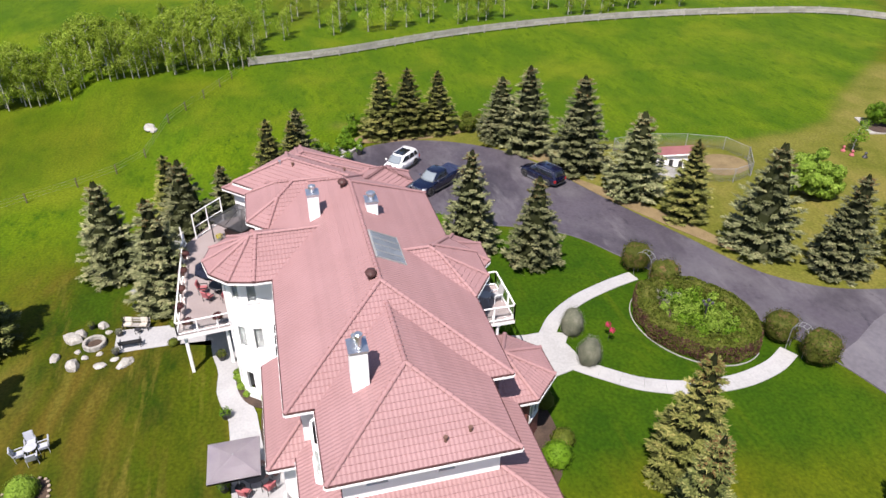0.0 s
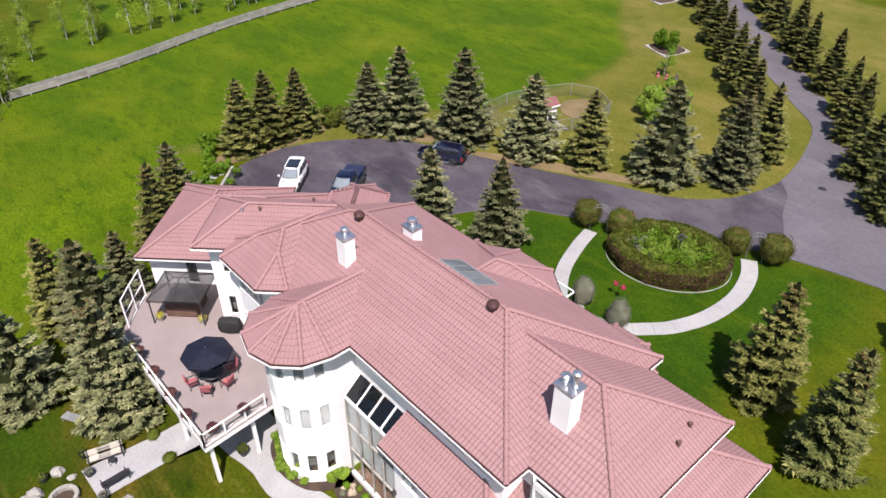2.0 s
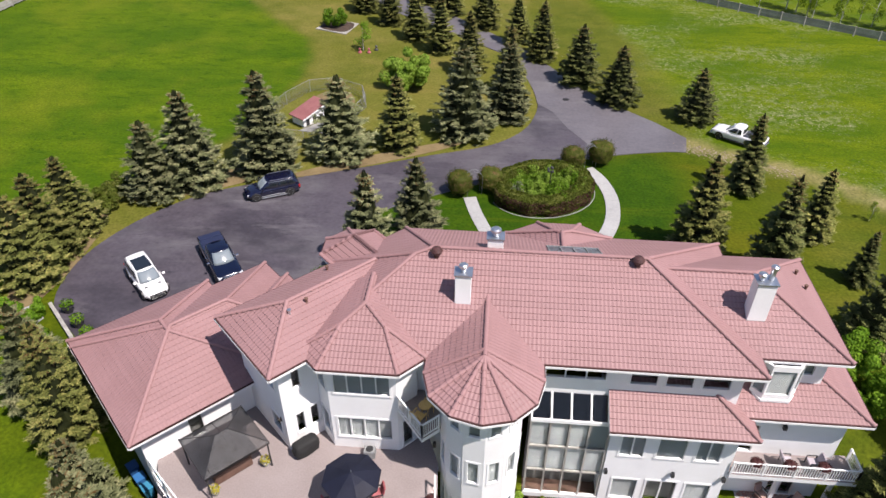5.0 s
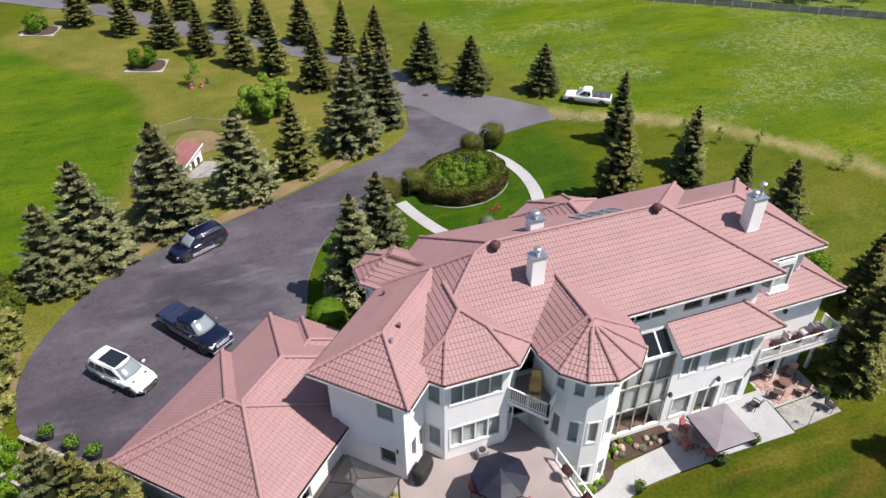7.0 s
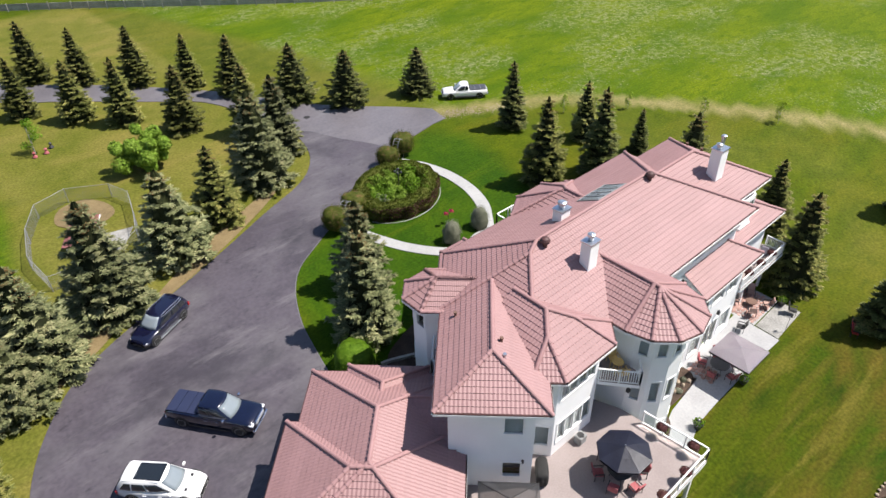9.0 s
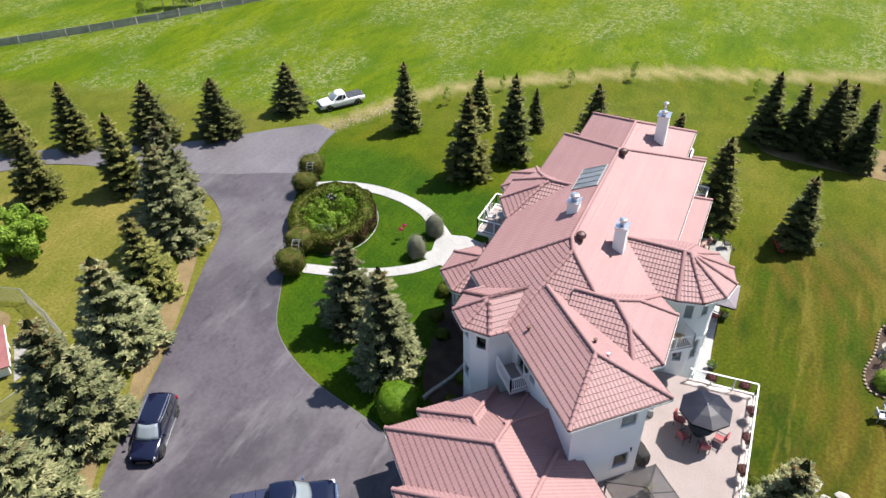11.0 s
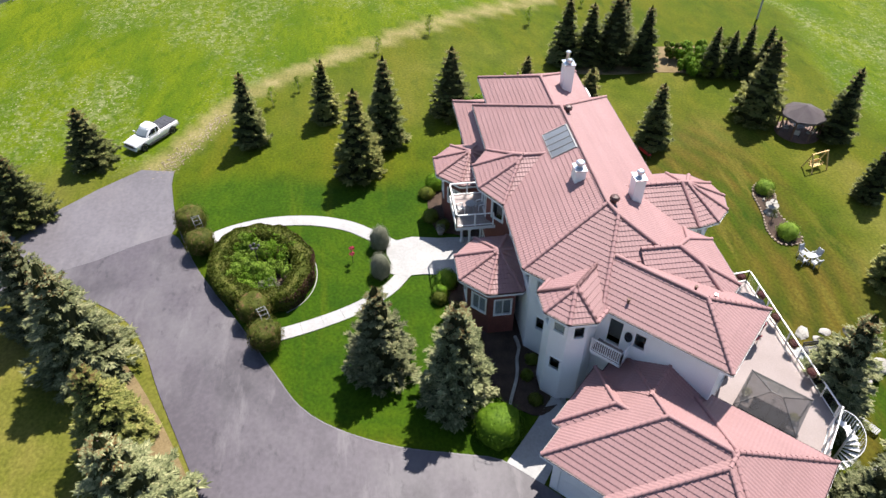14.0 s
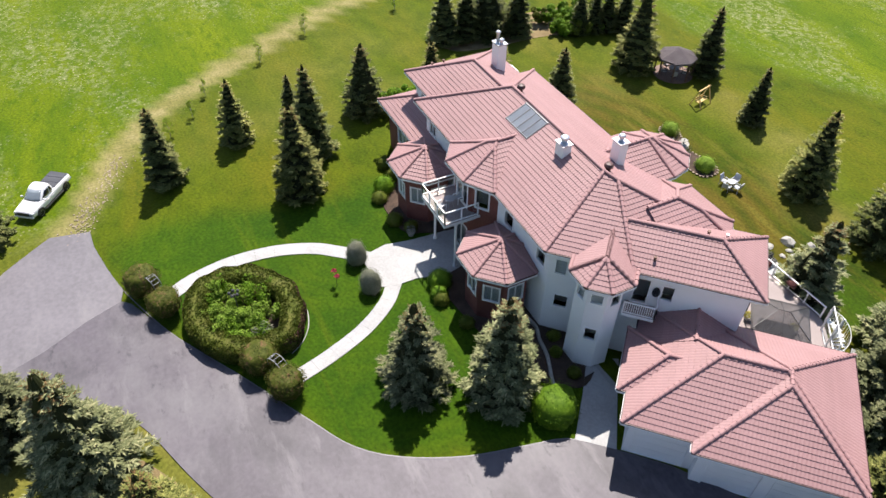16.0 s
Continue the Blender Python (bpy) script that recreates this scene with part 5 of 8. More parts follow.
for k in range(cols):
    x0, x1 = gx0 + (gx1 - gx0) * k / cols + 0.08, gx0 + (gx1 - gx0) * (k + 1) / cols - 0.08
    for r in range(rows):
        z0, z1 = LOWER + 0.45 + (gz0 - LOWER - 0.5) * r / rows + 0.06, LOWER + 0.45 + (gz0 - LOWER - 0.5) * (r + 1) / rows - 0.06
        pane = part("pane", boxed(x0, x1, gy - 0.01, gy + 0.01, z0, z1), GLASS, glasshouse)
        pane.visible_shadow = False
        if r:
            part("blind_or_dark_sheet", boxed(x0, x1, gy + 0.12, gy + 0.14, z0 - 0.06, z1 + 0.06), CURTAIN, glasshouse)
    bm = bmesh.new()
    bm.faces.new([bm.verts.new(v) for v in ((x0, gy, gz0 + 0.08), (x1, gy, gz0 + 0.08), (x1, wall_y - 0.03, gz1 + 0.02), (x0, wall_y - 0.03, gz1 + 0.02))])
    bmesh.ops.solidify(bm, geom=bm.faces[:], thickness=0.02)
    part("pane", bm, CARGLASS, glasshouse)
wall((6.15, -4.9), (10.45, -4.9), LOWER, 5.0, (), INSIDE_SHADE, "inner_wall")

# box bay window on the upper floor, east end
def bay_wall(x0, y0, x1, y1, z0, z1, inset=None):
    """One upright facet of the bay, 0.12 m thick, with a window in a raised frame where inset says so."""
    d = Vector((x1 - x0, y1 - y0, 0))
    m = Matrix.Translation((x0, y0, 0)) @ Matrix.Rotation(math.atan2(d.y, d.x), 4, "Z")
    l = d.length
    if inset is None:
        return boxed(0, l, 0, 0.12, z0, z1, m=m), None, None
    u, a, b = inset
    bm = bmesh.new()
    for q in ((0, u, z0, z1), (l - u, l, z0, z1), (u, l - u, z0, a), (u, l - u, b, z1)):
        box(bm, q[0], q[1], 0, 0.12, q[2], q[3], m)
    return bm, boxed(u, l - u, 0.05, 0.07, a, b, m=m), boxed(u, l - u, 0.10, 0.12, a, b, m=m)


bay_z = 6.30
bm = bmesh.new()
prism(bm, [(17.75, -4.0), (18.25, -4.62), (19.75, -4.62), (20.25, -4.0)], bay_z - 0.16, bay_z - 0.002)
bmesh.ops.recalc_face_normals(bm, faces=bm.faces[:])
bayw = part("bay_window", bm, TRIM, house, "white three-sided bay window under the eave")
for q in ((17.8, -4.0, 18.3, -4.55), (18.3, -4.55, 19.7, -4.55), (19.7, -4.55, 20.2, -4.0)):
    shell, pane_bm, blind_bm = bay_wall(*q, bay_z, EAVE - 0.18, (0.10, bay_z + 0.35, EAVE - 0.55))
    part("facet", shell, STUCCO, bayw)
    pane = part("pane", pane_bm, GLASS, bayw)
    pane.visible_shadow = False
    part("blind_or_dark_sheet", blind_bm, CURTAIN, bayw)
part("inner_wall", boxed(17.9, 20.1, -4.02, -3.92, bay_z, EAVE - 0.2), INSIDE_SHADE, bayw)


def railing(name, owner, points, z, height=1.05, style="glass", spacing=1.5):
    """Posts, top and bottom rail, and glass panes or pickets between."""
    rail = part(name, boxed(0, 0.01, 0, 0.01, z, z + 0.01, m=Matrix.Translation((*points[0], 0))), TRIM, owner)
    for p, q in zip(points, points[1:]):
        p, q = Vector((*p, z)), Vector((*q, z))
        l = (q - p).length
        n = max(1, round(l / spacing))
        bm = bmesh.new()
        bar(bm, p + Vector((0, 0, height)), q + Vector((0, 0, height)), 0.09, 0.06)
        part("top_rail", bm, TRIM, rail)
        bm = bmesh.new()
        bar(bm, p + Vector((0, 0, 0.10)), q + Vector((0, 0, 0.10)), 0.06, 0.05)
        part("bottom_rail", bm, TRIM, rail)
        for k in range(n + 1):
            c = p.lerp(q, k / n)
            bm = bmesh.new()
            bar(bm, c, c + Vector((0, 0, height + 0.05)), 0.09)
            part("post", bm, TRIM, rail)
            if k < n:
                d = p.lerp(q, (k + 1) / n)
                t = (d - c).normalized() * 0.06
                if style == "glass":
                    bm = bmesh.new()
                    bar(bm, c + t + Vector((0, 0, height * 0.55)), d - t + Vector((0, 0, height * 0.55)), 0.012, height * 0.78)
                    pane = part("pane", bm, GLASS, rail)
                    pane.visible_shadow = False
                else:
                    m = max(2, int((d - c).length / 0.13))
                    for g in range(1, m):
                        e = c.lerp(d, g / m)
                        bm = bmesh.new()
                        bar(bm, e + Vector((0, 0, 0.12)), e + Vector((0, 0, height - 0.03)), 0.035)
                        part("picket", bm, TRIM, rail)
    return rail


def platform(name, poly, z, thick, parent, label):
    bm = bmesh.new()
    prism(bm, poly, z - thick, z - 0.03)
    bmesh.ops.recalc_face_normals(bm, faces=bm.faces[:])
    slab_ = part(name, bm, TRIM, parent, label)
    bm = bmesh.new()
    prism(bm, poly, z - 0.028, z)
    bmesh.ops.recalc_face_normals(bm, faces=bm.faces[:])
    part("floor_surface", bm, DECKING, slab_)
    return slab_


b = platform("balcony", [(6.05, 5.6), (9.95, 5.6), (9.95, 8.75), (6.05, 8.75)], 5.75, 0.30, house, "white balcony over the front door")
railing("railing", house, [(9.9, 6.0), (9.9, 8.7), (6.1, 8.7), (6.1, 6.0)], 5.75, 1.1)
for x in (6.25, 9.75):
    bm = bmesh.new()
    lathe(bm, [(0.17, UPPER), (0.17, UPPER + 0.2), (0.10, UPPER + 0.26), (0.09, 5.2), (0.15, 5.3), (0.15, 5.45)], 16, (x, 7.7))
    part("column", bm, TRIM, house)
nb = [ab(-2.85, 4.6), ab(-4.85, 4.6), ab(-4.85, 5.9), ab(-2.85, 5.9)]
platform("balcony", nb, 5.65, 0.28, house, "small white balcony with pickets")
railing("railing", house, [nb[1], nb[2], nb[3]], 5.65, 1.0, "pickets")

platform("balcony", [(-1.0, -6.4), (0.5, -8.3), (1.35, -7.5), (1.2, -5.0), (-0.7, -5.0)], 5.65, 0.28, house, "wedge-shaped white balcony with pickets")
railing("railing", house, [(-1.0, -6.4), (0.5, -8.25), (1.3, -7.5)], 5.65, 1.0, "pickets")
platform("balcony", [(17.3, -6.3), (24.1, -6.3), (24.1, -4.5), (17.3, -4.5)], MAINF, 0.32, house, "long white balcony with glass rail")
railing("railing", house, [(17.35, -6.25), (24.05, -6.25), (24.05, -4.8)], MAINF, 0.95, "pickets")
for x in (20.6, 23.6):
    bm = bmesh.new()
    bar(bm, (x, -5.3, LOWER), (x, -5.3, MAINF - 0.3), 0.2)
    part("column", bm, TRIM, house)
for x, y, z in ((10.62, -6.28, 1.3), (17.1, -6.28, 1.3), (20.0, -4.82, 4.3), (1.05, -7.3, 3.9), (14.3, -6.28, 1.4), (-7.5, -6.45, 4.1), (-0.6, -5.9, 4.0)):
    bm = bmesh.new()
    box(bm, x - 0.09, x + 0.09, y - 0.14, y + 0.06, z, z + 0.28)
    box(bm, x - 0.05, x + 0.05, y - 0.10, y + 0.02, z + 0.28, z + 0.36)
    part("wall_lantern", bm, BLACK, house, "black wall lantern")

# ---- deck ----
deck = thing("deck", "raised deck with pinkish floor and white glass railing", "deck")
deck_poly = [(1.65, -12.75), (1.2, -7.0), (0.4, -4.9), (-5.2, -4.9), ab(-9.9, 0.25), ab(-9.9, 4.45), ab(-16.0, 4.45), (-13.3, -10.9), (-11.4, -12.2), (-10.4, -12.85)]
platform("deck_floor", deck_poly[::-1], MAINF, 0.36, deck, "pinkish grey vinyl deck floor with white edge")
railing("railing", deck, [(1.2, -8.6), (1.6, -12.7), (-10.4, -12.8)], MAINF, 1.05)
for x, y in ((1.2, -12.3), (-3.0, -12.4), (-7.0, -12.4), (-10.2, -12.4), (-12.8, -10.6), (0.9, -9.5)):
    bm = bmesh.new()
    bar(bm, (x, y, ground(x, y) - 0.1), (x, y, MAINF - 0.36), 0.22)
    part("column", bm, TRIM, deck)
screen = [Vector((-13.75, -9.75, MAINF)), Vector((-12.5, -10.9, MAINF)), Vector((-11.25, -11.95, MAINF))]
for k, p in enumerate(screen):
    bm = bmesh.new()
    bar(bm, p, p + Vector((0, 0, 2.35)), 0.10)
    part("screen_post", bm, TRIM, deck)
    if k < 2:
        q = screen[k + 1]
        for z in (0.1, 1.1, 2.3):
            bm = bmesh.new()
            bar(bm, p + Vector((0, 0, z)), q + Vector((0, 0, z)), 0.07)
            part("screen_rail", bm, TRIM, deck)
        bm = bmesh.new()
        bar(bm, p + Vector((0, 0, 1.2)), q + Vector((0, 0, 1.2)), 0.012, 2.1)
        pane = part("pane", bm, GLASS, deck)
        pane.visible_shadow = False

# spiral stair
stair = thing("spiral_stair", "white metal spiral stair from deck to lawn", "stairs", pose(-11.75, -13.15, LOWER))
rise = MAINF - LOWER
bm = bmesh.new()
tube(bm, (0, 0, 0), (0, 0, rise + 1.0), 0.06, sides=10)
part("pole", bm, TRIM, stair)
n = 16
for k in range(n):
    a0, a1 = radians(60 + 20 * k), radians(60 + 20 * (k + 1) + 3)
    z = rise * (k + 1) / n
    bm = bmesh.new()
    prism(bm, [(0.05 * math.cos(a0), 0.05 * math.sin(a0)), (1.05 * math.cos(a0), 1.05 * math.sin(a0)), (1.05 * math.cos(a1), 1.05 * math.sin(a1)), (0.05 * math.cos(a1), 0.05 * math.sin(a1))], z - 0.04, z)
    bmesh.ops.recalc_face_normals(bm, faces=bm.faces[:])
    part("tread", bm, TRIM, stair)
    for h in (0.25, 0.75):
        a = a0 + (a1 - a0) * h
        bm = bmesh.new()
        bar(bm, (1.03 * math.cos(a), 1.03 * math.sin(a), z), (1.03 * math.cos(a), 1.03 * math.sin(a), z + 0.95), 0.03)
        part("baluster", bm, TRIM, stair)
bm = bmesh.new()
pts = [Vector((1.03 * math.cos(radians(60 + 10 * k)), 1.03 * math.sin(radians(60 + 10 * k)), rise * (k / 2 + 0.6) / n + 0.97)) for k in range(2 * n + 1)]
for p, q in zip(pts, pts[1:]):
    bar(bm, p, q, 0.05)
part("handrail", bm, TRIM, stair)

# ---- things on the deck ----
canopy_m = pose(*ab(-13.03, 1.5), MAINF, 0, 0, 45)
canopy = thing("canopy", "charcoal fabric garden canopy on four posts over the hot tub", "canopy", canopy_m)
hx, hy = 1.85, 1.63
bm = bmesh.new()
low = [bm.verts.new((x, y, 2.10)) for x, y in ((-hx, -hy), (hx, -hy), (hx, hy), (-hx, hy))]
drop = [bm.verts.new((x, y, 1.92)) for x, y in ((-hx, -hy), (hx, -hy), (hx, hy), (-hx, hy))]
r0, r1 = bm.verts.new((-0.35, 0, 2.85)), bm.verts.new((0.35, 0, 2.85))
for q in ((low[0], low[1], r1, r0), (low[1], low[2], r1), (low[2], low[3], r0, r1), (low[3], low[0], r0)):
    bm.faces.new(q)
for i in range(4):
    j = (i + 1) % 4
    bm.faces.new((drop[i], drop[j], low[j], low[i]))
bmesh.ops.solidify(bm, geom=bm.faces[:], thickness=0.01)
part("roof_cloth", bm, NETFABRIC, canopy)
for x in (-hx + 0.1, hx - 0.1):
    for y in (-hy + 0.1, hy - 0.1):
        bm = bmesh.new()
        bar(bm, (x, y, 0), (x, y, 2.0), 0.07)
        part("post", bm, BLACK, canopy)
for p, q in (((-hx, -hy, 2.12), (-0.35, 0, 2.87)), ((hx, -hy, 2.12), (0.35, 0, 2.87)), ((hx, hy, 2.12), (0.35, 0, 2.87)), ((-hx, hy, 2.12), (-0.35, 0, 2.87)), ((-0.35, 0, 2.87), (0.35, 0, 2.87)), ((0, -hy, 2.12), (0, 0, 2.87)), ((0, hy, 2.12), (0, 0, 2.87))):
    bm = bmesh.new()
    bar(bm, p, q, 0.035)
    part("rib", bm, BLACK, canopy)
tub = thing("hot_tub", "brown wood-clad hot tub under the canopy", "hot tub", canopy_m @ pose(-0.1, 0.2, 0))
part("cabinet", boxed(-1.1, 1.1, -1.0, 1.0, 0, 0.82, bevel=0.06), BROWNWOOD, tub)
part("cover", boxed(-1.14, 1.14, -1.04, 1.04, 0.824, 0.92, bevel=0.04), BROWNWOOD, tub)


def squarer(u, drum):
    """How far a rounded body reaches in direction u when it is clipped into a drum."""
    return max(math.hypot(u.x, u.y), abs(u.z)) ** -drum if drum else 1.0


def leafy(name, r, rz, n, leaf, material, seed, drum=0.0):
    """Rounded plant: leaves spread over a lumpy ball."""
    rn = random.Random(seed)
    verts, faces = [], []
    for _ in range(n):
        u = Vector((rn.gauss(0, 1), rn.gauss(0, 1), rn.gauss(0, 1))).normalized()
        if u.z < -0.55:
            u.z = -u.z * 0.3
        lump = squarer(u, drum) + 0.19 * noise.noise(u * 2.3 + Vector((seed, 0, 0))) + 0.06 * noise.noise(u * 6)
        c = Vector((u.x * r, u.y * r, u.z * rz)) * lump * rn.uniform(0.90, 1.04)
        nn = (u + Vector((rn.uniform(-1, 1), rn.uniform(-1, 1), rn.uniform(-1, 1))) * 0.6).normalized()
        t = nn.orthogonal().normalized()
        a = rn.uniform(0, 6.28)
        t = (t * math.cos(a) + nn.cross(t) * math.sin(a)) * leaf * rn.uniform(0.7, 1.3)
        s = nn.cross(t) * 0.6
        b = len(verts)
        verts += [(c - t * 0.5)[:], (c + s * 0.5)[:], (c + t * 0.5)[:], (c - s * 0.5)[:]]
        faces.append((b, b + 1, b + 2, b + 3))
    me = bpy.data.meshes.new(name)
    me.from_pydata(verts, [], faces)
    me.materials.append(material)
    return me


def core(name, r, rz, material, seed, drum=0.0):
    bm = bmesh.new()
    bmesh.ops.create_icosphere(bm, subdivisions=3, radius=1)
    for v in bm.verts:
        u = v.co.normalized()
        k = 0.93 * (squarer(u, drum) + 0.19 * noise.noise(u * 2.3 + Vector((seed, 0, 0))) + 0.06 * noise.noise(u * 6))
        v.co = (u.x * r * k, u.y * r * k, (u.z if u.z > -0.55 else -0.55) * rz * k)
    return mesh_of(name, bm, material, True)


def bush(x, y, r, h, material, label, seed, n=1500, leaf=0.11, z=None, name="bush", group="", drum=0.0):
    z = ground(x, y) if z is None else z
    rz = h * 0.62
    t = thing(name, label, "bush", pose(x, y, z + rz * 0.52, 0, 0, seed * 47), group)
    part("bush_core", core("bush_core", r * 0.93, rz * 0.93, material, seed, drum), None, t)
    part("foliage", leafy("foliage", r, rz, n, leaf, material, seed, drum), None, t)
    return t


def pot(x, y, z, material_plant, label, r=0.28, pot_material=None, seed=3):
    t = thing("plant_pot", label, "plant pot", pose(x, y, z))
    bm = bmesh.new()
    lathe(bm, [(r * 0.65, 0), (r * 0.95, r * 1.2), (r * 1.05, r * 1.25), (r * 1.05, r * 1.4), (r * 0.9, r * 1.4), (r * 0.88, r * 1.3)], 16)
    part("pot", bm, pot_material or BLACK, t, smooth=False)
    pl = part("plant", leafy("plant", r * 1.15, r * 0.9, 160, r * 0.4, material_plant, seed), None, t)
    pl.location.z = r * 1.75
    return t


YELLOW = foliage("yellow_green_flowers", (0.228, 0.213, 0.015), (0.471, 0.418, 0.038), None, 0.05, 4)
pot(-10.45, -10.02, MAINF, YELLOW, "yellow flowers in a pale square pot on the deck", 0.26, STONE, 4)
pot(-8.29, -7.97, MAINF, YELLOW, "yellow flowers in a pale square pot on the deck", 0.26, STONE, 5)
bbq = thing("barbecue", "barbecue under a black fitted cover beside the wall", "barbecue", pose(-6.25, -6.95, MAINF, 0, 0, 45))
bm = bmesh.new()
bmesh.ops.create_icosphere(bm, subdivisions=4, radius=1)
for v in bm.verts:
    u = v.co.normalized()
    k = max(abs(u.x), abs(u.y), abs(u.z)) ** -0.55
    fold = 1 + 0.05 * noise.noise(u * 3) + 0.03 * math.sin(9 * math.atan2(u.y, u.x)) * (1 - u.z) * 0.5
    v.co = Vector((u.x * 0.80 * k * fold, u.y * 0.38 * k * fold, 0.57 + u.z * 0.56 * k))
    v.co.z = max(v.co.z, 0.02)
part("cover", bm, RUBBER, bbq, smooth=True)


def parasol(x, y, z, top, reach, sides, material, label, pole=True, drop=0.45, turn=0.0, name="parasol"):
    t = thing(name, label, "parasol", pose(x, y, z, 0, 0, turn))
    h = top - z
    bm = bmesh.new()
    apex = bm.verts.new((0, 0, h))
    rim, skirt, mid = [], [], []
    for k in range(sides):
        a = 2 * math.pi * (k + 0.5) / sides
        c = (math.cos(a), math.sin(a))
        mid.append(bm.verts.new((c[0] * reach * 0.5, c[1] * reach * 0.5, h - drop * 0.42)))
        rim.append(bm.verts.new((c[0] * reach, c[1] * reach, h - drop)))
        skirt.append(bm.verts.new((c[0] * reach, c[1] * reach, h - drop - 0.14)))
    for k in range(sides):
        j = (k + 1) % sides
        bm.faces.new((apex, mid[k], mid[j]))
        bm.faces.new((mid[k], rim[k], rim[j], mid[j]))
        bm.faces.new((rim[k], skirt[k], skirt[j], rim[j]))
    bmesh.ops.solidify(bm, geom=bm.faces[:], thickness=0.008)
    part("canopy_cloth", bm, material, t)
    for k in range(sides):
        a = 2 * math.pi * (k + 0.5) / sides
        bm = bmesh.new()
        bar(bm, (0, 0, h - 0.02), (math.cos(a) * reach, math.sin(a) * reach, h - drop - 0.02), 0.025)
        part("rib", bm, STEEL, t)
    bm = bmesh.new()
    tube(bm, (0, 0, 0.05), (0, 0, h + 0.1), 0.03, sides=8)
    part("pole", bm, STEEL, t)
    bm = bmesh.new()
    lathe(bm, [(0.32, 0), (0.32, 0.05), (0.08, 0.09), (0.06, 0.3)], 16)
    part("base", bm, BLACK, t)
    return t


def round_table(x, y, z, r, label, material=BLACK, h=0.73):
    t = thing("garden_table", label, "table", pose(x, y, z))
    bm = bmesh.new()
    lathe(bm, [(r * 0.97, h - 0.04), (r, h - 0.02), (r * 0.97, h)], 24)
    part("tabletop", bm, material, t)
    for k in range(4):
        a = math.pi * (k + 0.5) / 2
        bm = bmesh.new()
        tube(bm, (r * 0.75 * math.cos(a), r * 0.75 * math.sin(a), 0), (r * 0.5 * math.cos(a), r * 0.5 * math.sin(a), h - 0.03), 0.02, sides=6)
        part("leg", bm, material, t)
    return t


def chair_at(x, y, z, turn, label, material, frame_material=BLACK, group="", model=[]):
    """Garden armchair with cushions; the first one of a look is built, the others are copies."""
    m = pose(x, y, z, 0, 0, turn)
    for ob, key in model:
        if key == (material.name, label):
            return copy_thing(ob, m)
    t = thing("garden_chair", label, "chair", m, group)
    part("seat", boxed(-0.28, 0.28, -0.27, 0.27, 0.38, 0.48, bevel=0.03), material, t)
    bm = boxed(-0.28, 0.28, -0.05, 0.05, 0, 0.62, bevel=0.03)
    bmesh.ops.transform(bm, matrix=pose(0, -0.29, 0.45, 14), verts=bm.verts[:])
    part("backrest", bm, material, t)
    for sx in (-0.31, 0.31):
        bm = bmesh.new()
        bar(bm, (sx, -0.30, 0.62), (sx, 0.26, 0.62), 0.05)
        part("armrest", bm, frame_material, t)
        for sy in (-0.28, 0.25):
            bm = bmesh.new()
            bar(bm, (sx, sy, 0), (sx, sy, 0.62), 0.035)
            part("leg", bm, frame_material, t)
    model.append((t, (material.name, label)))
    return t


def set_round(x, y, z, n, r, label, material, group, start=0, frame_material=BLACK):
    for k in range(n):
        a = 360 * k / n + start
        chair_at(x + r * math.cos(radians(a)), y + r * math.sin(radians(a)), z, a + 90, label, material, frame_material, group)


parasol(-2.95, -9.9, MAINF, 4.72, 1.55, 8, NAVYFABRIC, "navy octagonal parasol over the deck table")
round_table(-2.95, -9.9, MAINF, 0.75, "round dark table under the parasol")
set_round(-2.95, -9.9, MAINF, 6, 1.2, "garden chair with faded red cushions", REDFABRIC, "red chairs round the deck table", 20)
for x, y in ((1.45, -11.9), (1.3, -9.9), (-0.6, -12.72), (-2.8, -12.72), (-5.2, -12.72), (-7.6, -12.72)):
    t = thing("flower_box", "dark flower box with purple blooms on the deck rail", "flower box", pose(x, y, MAINF + 0.62, 0, 0, 90 if x > 1 else 0), "flower boxes on the rail")
    part("box", boxed(-0.35, 0.35, 0.04, 0.26, 0, 0.2, bevel=0.015), BROWNWOOD, t)
    part("bloom_core", core("bloom_core", 0.34, 0.15, PLUM, 8), None, t).location = (0, 0.15, 0.27)
    fl = part("bloom", leafy("bloom", 0.36, 0.17, 260, 0.1, PLUM, 8), None, t)
    fl.location = (0, 0.15, 0.28)
for x in (18.6, 20.4, 22.2):
    t = thing("flower_box", "dark flower box with purple blooms on the balcony rail", "flower box", pose(x, -6.22, MAINF + 0.60), "flower boxes on the rail")
    part("box", boxed(-0.35, 0.35, 0.04, 0.26, 0, 0.2, bevel=0.015), BROWNWOOD, t)
    part("bloom_core", core("bloom_core", 0.34, 0.15, PLUM, 8), None, t).location = (0, 0.15, 0.27)
    fl = part("bloom", leafy("bloom", 0.36, 0.17, 260, 0.1, PLUM, 9), None, t)
    fl.location = (0, 0.15, 0.28)
set_round(21.2, -5.45, MAINF, 2, 0.7, "pale cushioned balcony chair", GREYFABRIC, "balcony chairs", 0)
# little furniture on the two upper balconies
round_table(7.9, 7.4, 5.75, 0.4, "small cream balcony table", CURTAIN)
set_round(7.9, 7.4, 5.75, 2, 0.8, "cream cushioned chair on the balcony", CURTAIN, "balcony chairs", 100, TRIM)
round_table(0.5, -6.65, 5.65, 0.35, "small yellow wooden balcony table", YELLOWWOOD)
set_round(0.5, -6.65, 5.65, 2, 0.58, "yellow wooden chair on the balcony", YELLOWWOOD, "balcony chairs", 60, YELLOWWOOD)


# ---- forecourt island and front garden ----
ISLAND, ISLAND_A, ISLAND_B, ISLAND_TURN = (8.0, 23.58), 4.72, 3.86, 24


